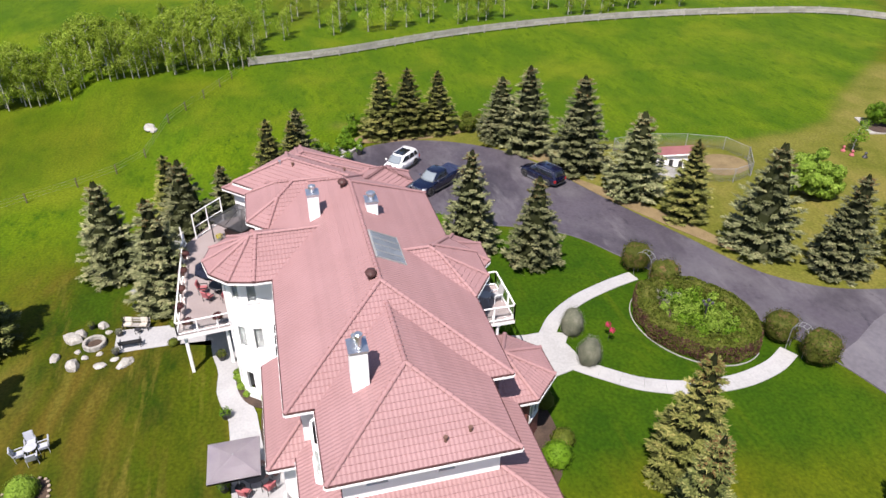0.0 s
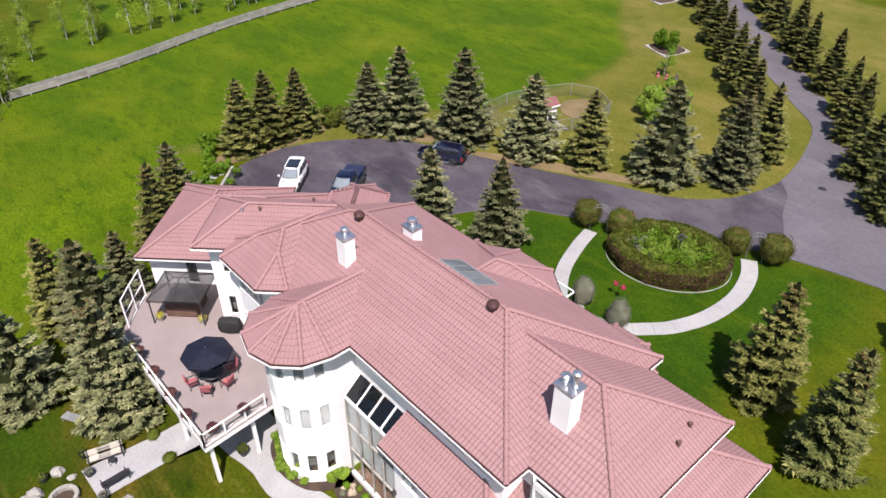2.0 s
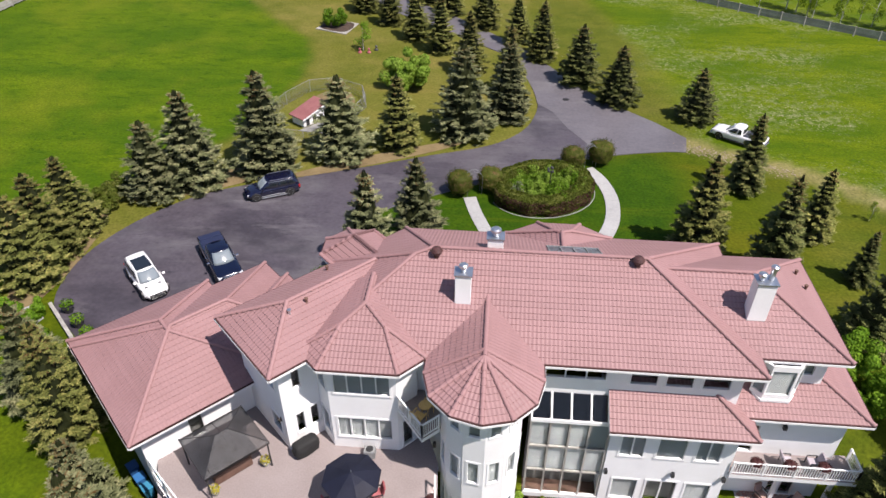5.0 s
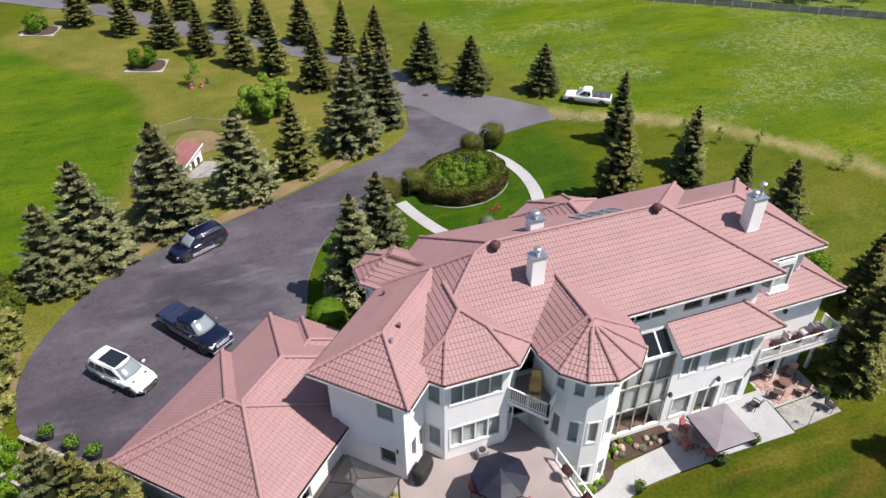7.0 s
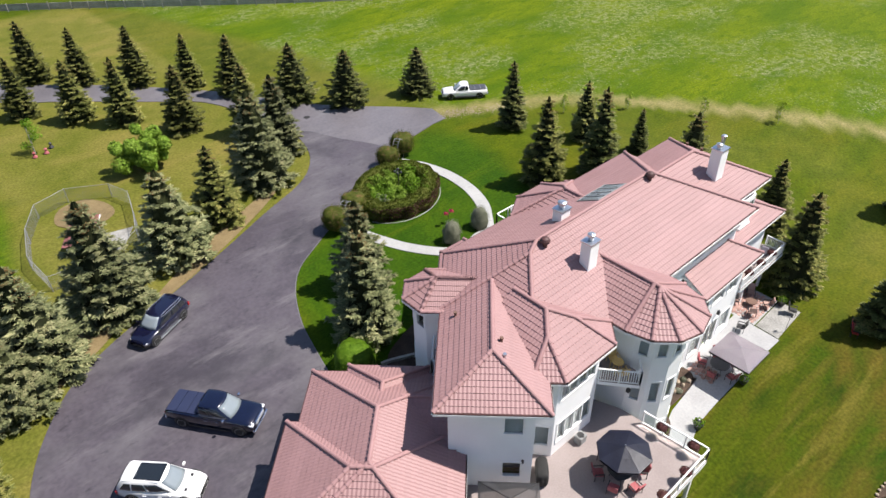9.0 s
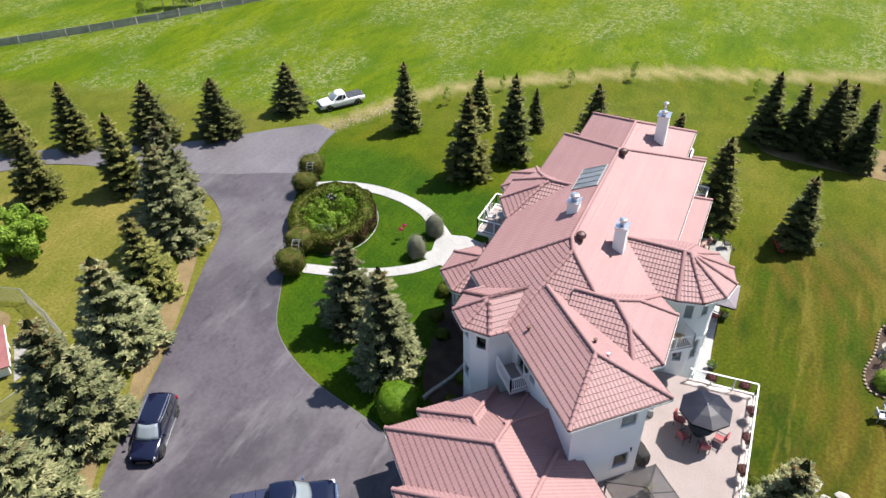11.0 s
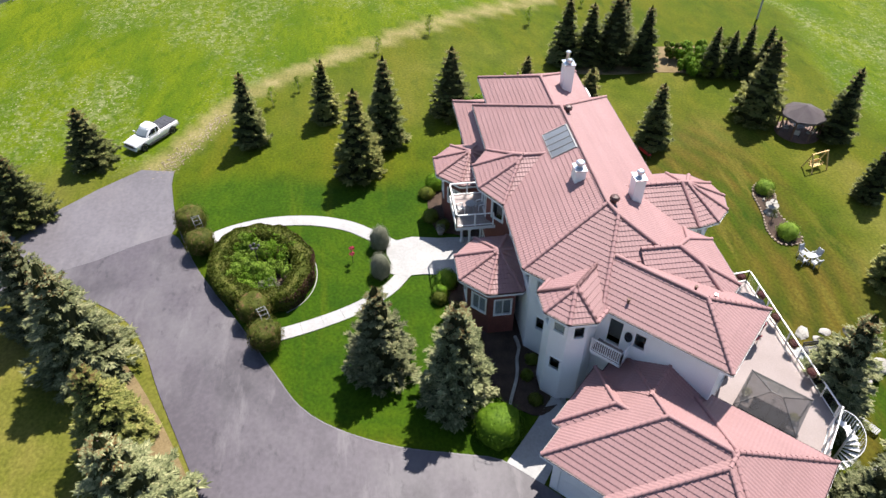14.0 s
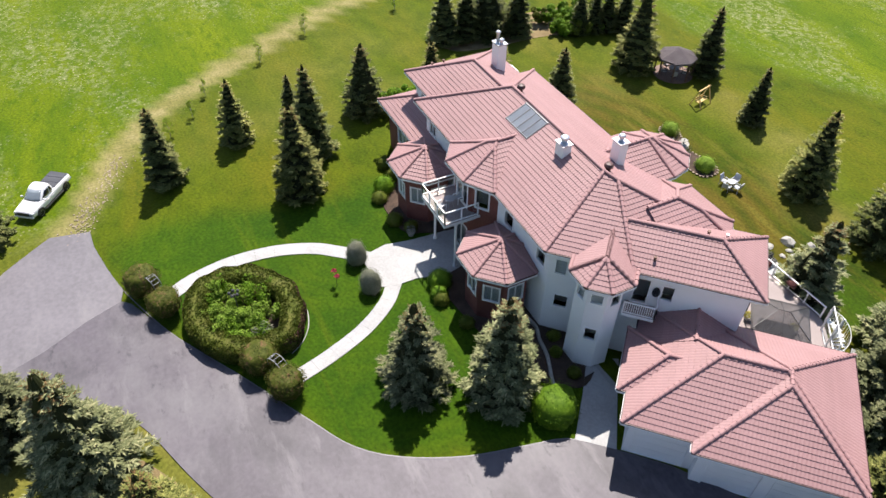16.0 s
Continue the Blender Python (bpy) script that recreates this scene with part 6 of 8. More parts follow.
def island_at(t, k=1.0, off=0.0):
    x, y = (ISLAND_A * k + off) * math.cos(t), (ISLAND_B * k + off) * math.sin(t)
    c, s = math.cos(radians(ISLAND_TURN)), math.sin(radians(ISLAND_TURN))
    return ISLAND[0] + x * c - y * s, ISLAND[1] + x * s + y * c


def hedge_ring():
    hedge = thing("hedge", "clipped oval hedge ring, olive green with plum red sides", "hedge", pose(0, 0, 0))
    rn = random.Random(21)
    z0 = UPPER
    sides, around = 10, 90
    bm = bmesh.new()
    rings = []
    for i in range(around):
        t = 2 * math.pi * i / around
        wander = 0.28 * noise.noise((3 * math.cos(t), 3 * math.sin(t), 4))
        cx, cy = island_at(t, 1.0, -0.80 + wander)
        ox, oy = island_at(t, 1.0, wander)
        nx, ny = (ox - cx) / 0.80, (oy - cy) / 0.80
        ring = []
        for k in range(sides):
            a = 2 * math.pi * k / sides
            w, h = 0.80 * math.copysign(abs(math.cos(a)) ** 0.6, math.cos(a)), 0.70 * math.copysign(abs(math.sin(a)) ** 0.6, math.sin(a))
            j = 0.97 + 0.22 * noise.noise((cx + w, cy, h * 2)) + 0.10 * noise.noise((cx * 3, cy * 3, h * 3))
            ring.append(bm.verts.new((cx + nx * w * j, cy + ny * w * j, z0 + 0.66 + h * j)))
        rings.append(ring)
    for i in range(around):
        for k in range(sides):
            bm.faces.new((rings[i][k], rings[i][(k + 1) % sides], rings[(i + 1) % around][(k + 1) % sides], rings[(i + 1) % around][k]))
    bmesh.ops.recalc_face_normals(bm, faces=bm.faces[:])
    part("hedge_core", bm, HEDGE, hedge)
    for name, mat, n, lo, hi in (("top_foliage", HEDGE, 26000, -0.9, 3.5), ("side_foliage", PLUM, 15000, -0.9, 0.8)):
        verts, faces = [], []
        for _ in range(n):
            t = rn.uniform(0, 6.283)
            wander = 0.28 * noise.noise((3 * math.cos(t), 3 * math.sin(t), 4))
            cx, cy = island_at(t, 1.0, -0.80 + wander)
            ox, oy = island_at(t, 1.0, wander)
            nx, ny = (ox - cx) / 0.80, (oy - cy) / 0.80
            plum = 0.75 * nx - 0.65 * ny + rn.uniform(-0.3, 0.3) > -0.25
            if mat is PLUM and not plum:
                continue
            a = rn.uniform(lo, hi)
            w, h = 0.85 * math.copysign(abs(math.cos(a)) ** 0.6, math.cos(a)), 0.74 * math.copysign(abs(math.sin(a)) ** 0.6, math.sin(a))
            c = Vector((cx + nx * w, cy + ny * w, z0 + 0.66 + h * (1 + 0.14 * noise.noise((cx * 0.9, cy * 0.9, a))) + rn.uniform(-0.06, 0.10) + 0.10 * noise.noise((cx * 1.7, cy * 1.7, 2))))
            u = Vector((rn.uniform(-1, 1), rn.uniform(-1, 1), rn.uniform(-0.5, 1))).normalized()
            s = u.orthogonal().normalized() * 0.042 * rn.uniform(0.7, 1.5)
            q = u.cross(s) * 1.5
            b = len(verts)
            verts += [(c - q)[:], (c + s)[:], (c + q)[:], (c - s)[:]]
            faces.append((b, b + 1, b + 2, b + 3))
        me = bpy.data.meshes.new(name)
        me.from_pydata(verts, [], faces)
        me.materials.append(mat)
        part(name, me, None, hedge)


hedge_ring()
bed([island_at(2 * math.pi * k / 16, 1.0, -0.4) for k in range(16)], MULCH, "mulched bed inside the hedge")
bm = bmesh.new()
rim = [island_at(2 * math.pi * k / 64, 1.0, 0.16) for k in range(64)]
for p, q in zip(rim, rim[1:] + rim[:1]):
    if p[1] - 0.5 * p[0] > 20.2:
        continue
    bar(bm, (*p, UPPER + 0.0), (*q, UPPER + 0.0), 0.07, 0.10)
tagged(part("kerb", bm, GRAVEL), "pale stone edging round the island hedge", "edging", kind="structure")


def wild_shrub(x, y, r, h, mat, label, seed, leaves=110, leaf=0.15, z=None, group=""):
    """A loose shrub: stems that fan out, each ending in ragged clumps of leaves."""
    rk = random.Random(seed)
    z = ground(x, y) if z is None else z
    t = thing("shrub", label, "shrub", pose(x, y, z), group)
    clumps = []
    big = min(1.2, 0.5 + 0.5 * r) * max(1.0, h / 2.6)
    for k in range(max(7, int(9 * r))):
        a, q = rk.uniform(0, 6.28), r * math.sqrt(rk.uniform(0.02, 1))
        e = (q * math.cos(a), q * math.sin(a), h * rk.uniform(0.45, 0.95) * (1 - 0.35 * (q / r) ** 2))
        bm = bmesh.new()
        tube(bm, (e[0] * 0.15, e[1] * 0.15, 0), e, 0.02, 0.006, 5)
        part("stem", bm, BARK, t)
        clumps.append((*e, rk.uniform(0.22, 0.40) * big))
        clumps.append((e[0] * 0.8, e[1] * 0.8, e[2] * 0.55, rk.uniform(0.24, 0.38) * big))
    part("foliage", leaf_cloud("foliage", seed, clumps, leaves, leaf, mat), None, t)
    return t


LIME = foliage("lime_leaves", (0.061, 0.122, 0.0091), (0.190, 0.296, 0.034), (0.258, 0.365, 0.061), 0.06, 1.5)
for k, (dx, dy, r, h, mat) in enumerate(((-1.9, 0.3, 1.1, 1.2, LEAF), (-0.7, -1.2, 1.1, 1.1, LIME), (1.0, -0.9, 1.1, 1.4, LEAF), (2.2, 0.5, 1.1, 1.5, LIME), (0.9, 1.1, 1.05, 1.3, LIME), (-0.9, 1.1, 1.0, 1.2, LIME), (-2.5, -0.7, 0.8, 0.9, SAGE), (2.7, 1.4, 0.8, 1.2, LEAF), (-0.1, 0.2, 0.8, 0.6, LIME), (1.9, -0.7, 0.8, 0.9, PLUM), (-1.5, -0.5, 0.7, 0.8, LIME), (0.3, 2.0, 0.6, 0.8, HEDGE), (1.9, 1.9, 0.6, 0.9, LEAF))):
    wild_shrub(ISLAND[0] + dx * 1.15, ISLAND[1] + dy * 1.15, r * 1.5, h * 1.5, mat, "loose leafy shrub inside the hedge ring", 30 + k, 150, 0.14, z=UPPER, group="shrubs in the island")
lamp = thing("garden_lamp", "black five-globe garden lamp in the island bed", "lamp", pose(8.6, 23.9, UPPER))
bm = bmesh.new()
lathe(bm, [(0.16, 0), (0.14, 0.15), (0.05, 0.3), (0.045, 2.1), (0.07, 2.15)], 12)
part("post", bm, BLACK, lamp)
for k in range(5):
    a = 2 * math.pi * k / 5
    c = (0.32 * math.cos(a), 0.32 * math.sin(a)) if k else (0, 0)
    z = 2.15 if k else 2.4
    bm = bmesh.new()
    bar(bm, (0, 0, 2.0), (*c, z), 0.03)
    part("arm", bm, BLACK, lamp)
    bm = bmesh.new()
    lathe(bm, [(0.03, z), (0.10, z + 0.06), (0.12, z + 0.14), (0.09, z + 0.22), (0.02, z + 0.26)], 12, c)
    part("globe", bm, DARKFABRIC, lamp)
for k, (x, y, r, h) in enumerate(((0.45, 22.75, 1.22, 1.75), (3.2, 23.75, 1.25, 1.65), (10.95, 28.5, 1.2, 1.6), (13.7, 29.6, 1.32, 1.85))):
    shrub = bush(x, y, r, h, DRUM, "clipped drum-shaped shrub on a short stem beside the path end", 50 + k, 2600, 0.10, z=UPPER + 0.65, drum=0.7, group="drum shrubs at the path ends")
    bm = bmesh.new()
    tube(bm, (0, 0, -0.65 - h * 0.33), (0, 0, 0), 0.09, 0.06, 8)
    part("stem", bm, BARK, shrub)
for k, (x, y) in enumerate(((9.98, 14.35), (6.72, 14.48))):
    bush(x, y, 0.88, 2.35, SAGE, "egg-shaped clipped grey-green conifer beside the path", 60 + k, 2600, 0.06, group="egg-shaped conifers")
for (x0, y0), (x1, y1) in (((1.05, 22.55), (2.35, 23.15)), ((12.0, 28.55), (13.1, 29.05))):
    arch = thing("garden_arch", "black iron ladder arch over the path end", "arch", pose(0, 0, 0), "iron arches")
    d = Vector((x1 - x0, y1 - y0, 0))
    nrm = Vector((-d.y, d.x, 0)).normalized() * 0.28
    hoops = []
    for s in (-1, 1):
        pts = [Vector((x0, y0, UPPER)) + nrm * s]
        for k in range(13):
            a = math.pi * k / 12
            pts.append(Vector((x0, y0, UPPER + 1.75)) + d * (0.5 - 0.5 * math.cos(a)) + Vector((0, 0, 0.65 * math.sin(a))) + nrm * s)
        pts.append(Vector((x1, y1, UPPER)) + nrm * s)
        bm = bmesh.new()
        for p, q in zip(pts, pts[1:]):
            bar(bm, p, q, 0.04)
        part("hoop", bm, IRON, arch)
        hoops.append(pts)
    for p, q in list(zip(*hoops))[1:-1:2]:
        bm = bmesh.new()
        bar(bm, p, q, 0.03)
        part("rung", bm, IRON, arch)
spin = thing("garden_spinner", "pink garden spinner on a thin stake", "ornament", pose(8.3, 16.6, UPPER))
bm = bmesh.new()
tube(bm, (0, 0, 0), (0, 0, 1.2), 0.02, sides=6)
part("stake", bm, BLACK, spin)
for s in (-0.32, 0.32):
    bm = bmesh.new()
    bar(bm, (0, 0, 1.1), (s, 0, 1.2), 0.02)
    part("arm", bm, BLACK, spin)
    bl = part("bloom", leafy("bloom", 0.2, 0.2, 60, 0.16, FLOWER, 4), None, spin)
    bl.location = (s, 0, 1.25)
CLIPPED = foliage("clipped_green_leaves", (0.019, 0.052, 0.0030), (0.080, 0.155, 0.0085), (0.135, 0.220, 0.020), 0.05, 2.5)
# shrubs against the front
for k, (x, y, r, h, mat) in enumerate(((17.3, 9.0, 0.95, 1.5, LEAF), (18.4, 7.6, 0.7, 1.3, HEDGE), (16.1, 9.9, 0.75, 1.0, HEDGE), (12.9, 9.9, 0.75, 1.1, HEDGE), (11.6, 9.0, 0.6, 0.9, HEDGE), (5.0, 9.6, 0.95, 1.5, LEAF), (3.9, 10.2, 0.7, 1.1, LEAF), (3.3, 10.3, 0.6, 1.0, HEDGE), (-8.35, 8.1, 1.6, 2.3, CLIPPED), (-3.1, 4.7, 0.5, 0.7, HEDGE), (-4.4, 5.35, 0.45, 0.8, HEDGE), (-1.0, 8.4, 0.6, 0.7, HEDGE), (0.6, 9.6, 0.6, 0.8, HEDGE), (-6.4, 5.2, 0.5, 0.8, HEDGE), (20.4, 7.6, 0.8, 1.2, HEDGE))):
    bush(x, y, r, h, mat, "rounded shrub beside the house front" if k != 8 else "bright clipped round shrub beside the drive", 70 + k, 1500 if r > 0.9 else 800, 0.10, drum=0.55 if k == 8 else 0.0, group="front shrubs")
bm = bmesh.new()
line = smooth_line([(-0.9, 5.45, 0), (-1.9, 5.35, 0), (-2.8, 5.7, 0), (-4.3, 6.0, 0), (-6.2, 6.8, 0), (-6.9, 7.0, 0)], step=0.4)
for p, q in zip(line, line[1:]):
    bar(bm, (p.x, p.y, ground(p.x, p.y) + 0.14), (q.x, q.y, ground(q.x, q.y) + 0.14), 0.2, 0.3)
tagged(part("kerb", bm, STONE), "low curved stone edging of the shady bed", "edging", kind="structure")
pot(10.9, 9.3, ground(10.9, 9.3) + 0.07, SAGE, "pale plant in a stone urn beside the front door", 0.34, STONE, 6)
bm = bmesh.new()
lathe(bm, [(0.02, UPPER + 0.052), (0.36, UPPER + 0.052), (0.38, UPPER + 0.06), (0.36, UPPER + 0.066)], 20, (11.25, 44.0))
tagged(part("manhole_cover", bm, BLACK), "round iron manhole cover in the access road", "manhole cover")

# ---- garden side ----
for k, (x, y, r, h) in enumerate(((2.0, -8.45, 0.6, 1.3), (2.95, -8.65, 0.6, 1.1), (1.25, -8.0, 0.5, 1.3), (3.8, -8.6, 0.5, 0.9), (4.6, -8.35, 0.4, 0.6), (5.7, -6.95, 0.6, 0.8))):
    wild_shrub(x, y, r, h, LIME, "bright shrub at the foot of the tower", 90 + k, 260, 0.14, z=LOWER, group="tower shrubs")
rn = random.Random(8)
for k in range(16):
    x, y = rn.uniform(6.5, 10.1), rn.uniform(-7.4, -6.4)
    if k % 3 == 0:
        bush(x, y, rn.uniform(0.2, 0.35), rn.uniform(0.25, 0.45), rn.choice((HEDGE, LEAF, SAGE)), "small bedding plant in the mulch", 100 + k, 200, 0.09, LOWER + 0.05, group="bedding plants")


def rock(x, y, r, h, seed, z=None, label="pale weathered boulder on the lawn"):
    stone = SANDSTONE if label.startswith("tan") else STONE
    bm = bmesh.new()
    bmesh.ops.create_icosphere(bm, subdivisions=2, radius=1)
    rr = random.Random(seed)
    sx, sy = rr.uniform(0.8, 1.2), rr.uniform(0.7, 1.0)
    for v in bm.verts:
        k = 1 + 0.35 * noise.noise(v.co * 1.3 + Vector((seed, 0, 0)))
        v.co = (v.co.x * r * sx * k, v.co.y * r * sy * k, max(v.co.z, -0.25) * h * k)
    z = ground(x, y) if z is None else z
    ob = part("boulder", bm, stone)
    ob.matrix_world = pose(x, y, z + 0.05, 0, 0, seed * 31)
    return tagged(ob, label, "boulder", "boulders")


for k in range(9):
    rock(rn.uniform(6.6, 10.2), rn.uniform(-7.5, -6.5), rn.uniform(0.15, 0.28), 0.22, 200 + k, LOWER + 0.06, "tan boulder in the mulched bed")
for k, (x, y, r, h) in enumerate(((-2.6, -22.3, 0.4, 0.35), (-1.4, -20.9, 0.7, 0.5), (-4.7, -21.4, 0.75, 0.5), (-5.0, -20.9, 0.5, 0.5), (-1.0, -19.0, 0.55, 0.15), (-0.9, -17.2, 0.65, 0.25), (-5.8, -19.4, 0.4, 0.4), (-3.0, -20.8, 0.25, 0.15), (-2.2, -20.2, 0.25, 0.15), (-4.9, -18.9, 0.3, 0.15), (-1.5, -18.0, 0.3, 0.12), (-2.4, -19.2, 0.25, 0.12))):
    rock(x, y, r, h, 220 + k)
pit = thing("fire_pit", "round stone fire pit on the lawn", "fire pit", pose(-3.6, -19.7, LOWER))
for k in range(14):
    a = 2 * math.pi * k / 14
    bm = boxed(-0.17, 0.17, -0.12, 0.12, 0, 0.38, bevel=0.03)
    bmesh.ops.transform(bm, matrix=pose(0.72 * math.cos(a), 0.72 * math.sin(a), 0, 0, 0, math.degrees(a) + 90), verts=bm.verts[:])
    part("stone", bm, STONE, pit)
bm = bmesh.new()
lathe(bm, [(0.02, 0.02), (0.6, 0.02), (0.6, 0.08), (0.02, 0.1)], 16)
part("ash", bm, MULCH, pit)


def bench(x, y, turn, label, material=WOOD, length=1.5, z=None):
    t = thing("garden_bench", label, "bench", pose(x, y, ground(x, y) if z is None else z, 0, 0, turn), "garden benches")
    for k in range(3):
        part("seat_slat", boxed(-length / 2, length / 2, -0.22 + 0.16 * k, -0.08 + 0.16 * k, 0.42, 0.46, bevel=0.008), material, t)
    for k in range(2):
        bm = boxed(-length / 2, length / 2, -0.02, 0.02, 0.12 + 0.2 * k, 0.26 + 0.2 * k, bevel=0.008)
        bmesh.ops.transform(bm, matrix=pose(0, -0.27, 0.44, 12), verts=bm.verts[:])
        part("back_slat", bm, material, t)
    for sx in (-length / 2 + 0.1, length / 2 - 0.1):
        bm = bmesh.new()
        bar(bm, (sx, -0.24, 0), (sx, -0.36, 0.9), 0.06)
        bar(bm, (sx, 0.22, 0), (sx, 0.22, 0.62), 0.06)
        bar(bm, (sx, -0.30, 0.62), (sx, 0.28, 0.62), 0.06)
        part("side_frame", bm, BLACK, t)


bench(-4.85, -16.8, -105, "double garden seat with grey slats and cream cushions", length=2.1)
bench(-2.75, -17.0, 92, "dark iron bench on the concrete strip", BLACK, 1.6)
for k in (-0.62, 0.62):
    c = thing("cushion", "plump cream seat cushion on the double garden seat", "cushion", pose(-4.85, -16.8, ground(-4.85, -16.8), 0, 0, -105), "cushions on the garden seat")
    part("seat_pad", boxed(k - 0.30, k + 0.30, -0.22, 0.24, 0.462, 0.56, bevel=0.04), CUSHION, c)
    back = boxed(k - 0.28, k + 0.28, -0.05, 0.06, 0.04, 0.46, bevel=0.04)
    bmesh.ops.transform(back, matrix=pose(0, -0.20, 0.54, 12), verts=back.verts[:])
    part("back_pad", back, CUSHION, c)
t = thing("side_table", "small black table between the cushions of the garden seat", "table", pose(-4.25, -16.65, ground(-4.25, -16.65), 0, 0, -105))
part("tabletop", boxed(-0.2, 0.2, -0.2, 0.2, 0.42, 0.45, bevel=0.01), BLACK, t)
for sx in (-0.16, 0.16):
    for sy in (-0.16, 0.16):
        part("leg", boxed(sx - 0.015, sx + 0.015, sy - 0.015, sy + 0.015, 0, 0.42), BLACK, t)
for k, (x, y, mat) in enumerate(((-5.95, -17.8, HEDGE), (-4.3, -18.0, SAGE), (-2.05, -17.95, SAGE), (-5.75, -20.2, HEDGE))):
    pot(x, y, ground(x, y), mat, "dark pot with a bushy plant near the fire pit", 0.26, None, k)
for k, (x, y) in enumerate(((-4.65, -13.95), (-2.25, -13.9))):
    bush(x, y, 0.45, 0.5, HEDGE, "low tufted plant overhanging the concrete strip", 140 + k, 500, 0.08, z=LOWER + 0.05, group="tufts beside the strip")
for x, y, a in ((-9.2, -17.2, 30), (-12.8, -15.4, 120)):
    t = thing("sun_lounger", "grey slatted sun lounger on the lawn", "lounger", pose(x, y, ground(x, y), 0, 0, a), "sun loungers")
    for k in range(9):
        part("slat", boxed(-0.9 + 0.14 * k, -0.79 + 0.14 * k, -0.3, 0.3, 0.32, 0.35), PALERAIL, t)
    bm = boxed(0, 0.7, -0.3, 0.3, 0, 0.04)
    bmesh.ops.transform(bm, matrix=pose(0.36, 0, 0.33, 0, -38), verts=bm.verts[:])
    part("backrest", bm, PALERAIL, t)
    for sx in (-0.8, 0.3):
        for sy in (-0.27, 0.27):
            bm = bmesh.new()
            bar(bm, (sx, sy, 0), (sx, sy, 0.33), 0.04)
            part("leg", bm, PALERAIL, t)
WHITEIRON = surface("weathered_white_iron", (0.319, 0.342, 0.380), (0.426, 0.441, 0.471), 0.6, 20, 2, 0.05)
round_table(6.7, -21.8, ground(7, -22), 0.4, "white metal garden table on the lawn", WHITEIRON)
set_round(6.7, -21.8, ground(7, -22), 4, 0.68, "white metal garden chair on the lawn", WHITEIRON, "white chairs on the lawn", 15, WHITEIRON)
# patio
tilted = parasol(12.5, -9.15, LOWER + 0.06, 1.22, 2.12, 4, GREYFABRIC, "large square taupe parasol over the patio table", drop=0.42)
round_table(12.3, -8.2, LOWER + 0.06, 0.7, "round patio table with glass top", DARKFABRIC)
set_round(12.3, -8.2, LOWER + 0.06, 5, 1.15, "patio chair with patterned red cushion", REDFABRIC, "red chairs on the patio", 40)
set_round(20.8, -6.2, LOWER + 0.06, 4, 1.2, "pale patio armchair with cushions", surface("peach_fabric", (0.342, 0.213, 0.182), (0.456, 0.319, 0.274), 0.9, 30, 2, 0.2), "armchairs on the brick corner", 30)
round_table(20.8, -6.2, LOWER + 0.06, 0.45, "low dark patio table", BROWNWOOD, 0.45)
chair_at(17.4, -7.1, LOWER + 0.06, 20, "black iron patio chair", BLACK)
chair_at(22.2, -9.0, LOWER + 0.05, 200, "black iron patio chair", BLACK)
for x, y in ((6.5, -10.0), (15.4, -9.5), (0.45, -10.3), (22.6, -7.9), (12.5, -10.05)):
    pot(x, y, LOWER + 0.06, LEAF if x != 0.45 else HEDGE, "dark pot with green plant beside the patio", 0.33, None, int(x * 3) % 7)

lamp = thing("patio_lamp", "black shepherd-hook lantern at the patio edge", "lamp", pose(19.8, -9.6, LOWER))
bm = bmesh.new()
bar(bm, (0, 0, 0), (0, 0, 1.6), 0.03)
bar(bm, (0, 0, 1.6), (0.3, 0, 1.75), 0.03)
part("hook", bm, BLACK, lamp)
part("lantern", boxed(0.22, 0.38, -0.08, 0.08, 1.4, 1.7, bevel=0.02), BLACK, lamp)
# crazy paving corners
pav_mesh = []
for k in range(8):
    bm = bmesh.new()
    rk = random.Random(300 + k)
    pts = [(0.17 * math.cos(a) * rk.uniform(0.85, 1.1), 0.17 * math.sin(a) * rk.uniform(0.85, 1.1)) for a in (2 * math.pi * (g + rk.uniform(-0.2, 0.2)) / 6 for g in range(6))]
    prism(bm, pts, 0, 0.03)
    bmesh.ops.recalc_face_normals(bm, faces=bm.faces[:])
    pav_mesh.append(mesh_of("paver", bm, PAVER))
paved = tagged(new("pavement"), "crazy paving of red flagstones on the patio", "paving", kind="structure")
for x0, x1, y0, y1, zz in ((18.9, 22.8, -7.45, -4.1, LOWER + 0.046), (10.7, 12.3, -8.6, -6.3, LOWER + 0.062)):
    nx, ny = int((x1 - x0) / 0.33), int((y1 - y0) / 0.29)
    for i in range(nx):
        for j in range(ny):
            ob = part("paver", pav_mesh[(i * 3 + j * 5) % 8], None, paved)
            ob.location = (x0 + 0.33 * (i + 0.5 + 0.5 * (j % 2)) + rn.uniform(-0.03, 0.03), y0 + 0.29 * (j + 0.5) + rn.uniform(-0.03, 0.03), zz)
            ob.rotation_euler.z = rn.uniform(0, 6.28)
            ob.scale = (rn.uniform(0.85, 1.1), rn.uniform(0.85, 1.1), 1)
# rockery bed on the back lawn
bed_line = [(17.6, -22.4), (16.2, -21.4), (13.2, -20.9), (10.8, -20.2), (9.0, -20.6), (8.9, -22.3), (10.2, -22.9), (13.0, -22.4), (15.8, -23.4), (17.4, -23.6)]
bed(bed_line, MULCH, "kidney-shaped rockery bed on the back lawn")
edge = smooth_line([(x, y, 0) for x, y in bed_line], True, 0.36)
kerb = tagged(new("kerb"), "pale stones edging the rockery bed", "edging", kind="structure")
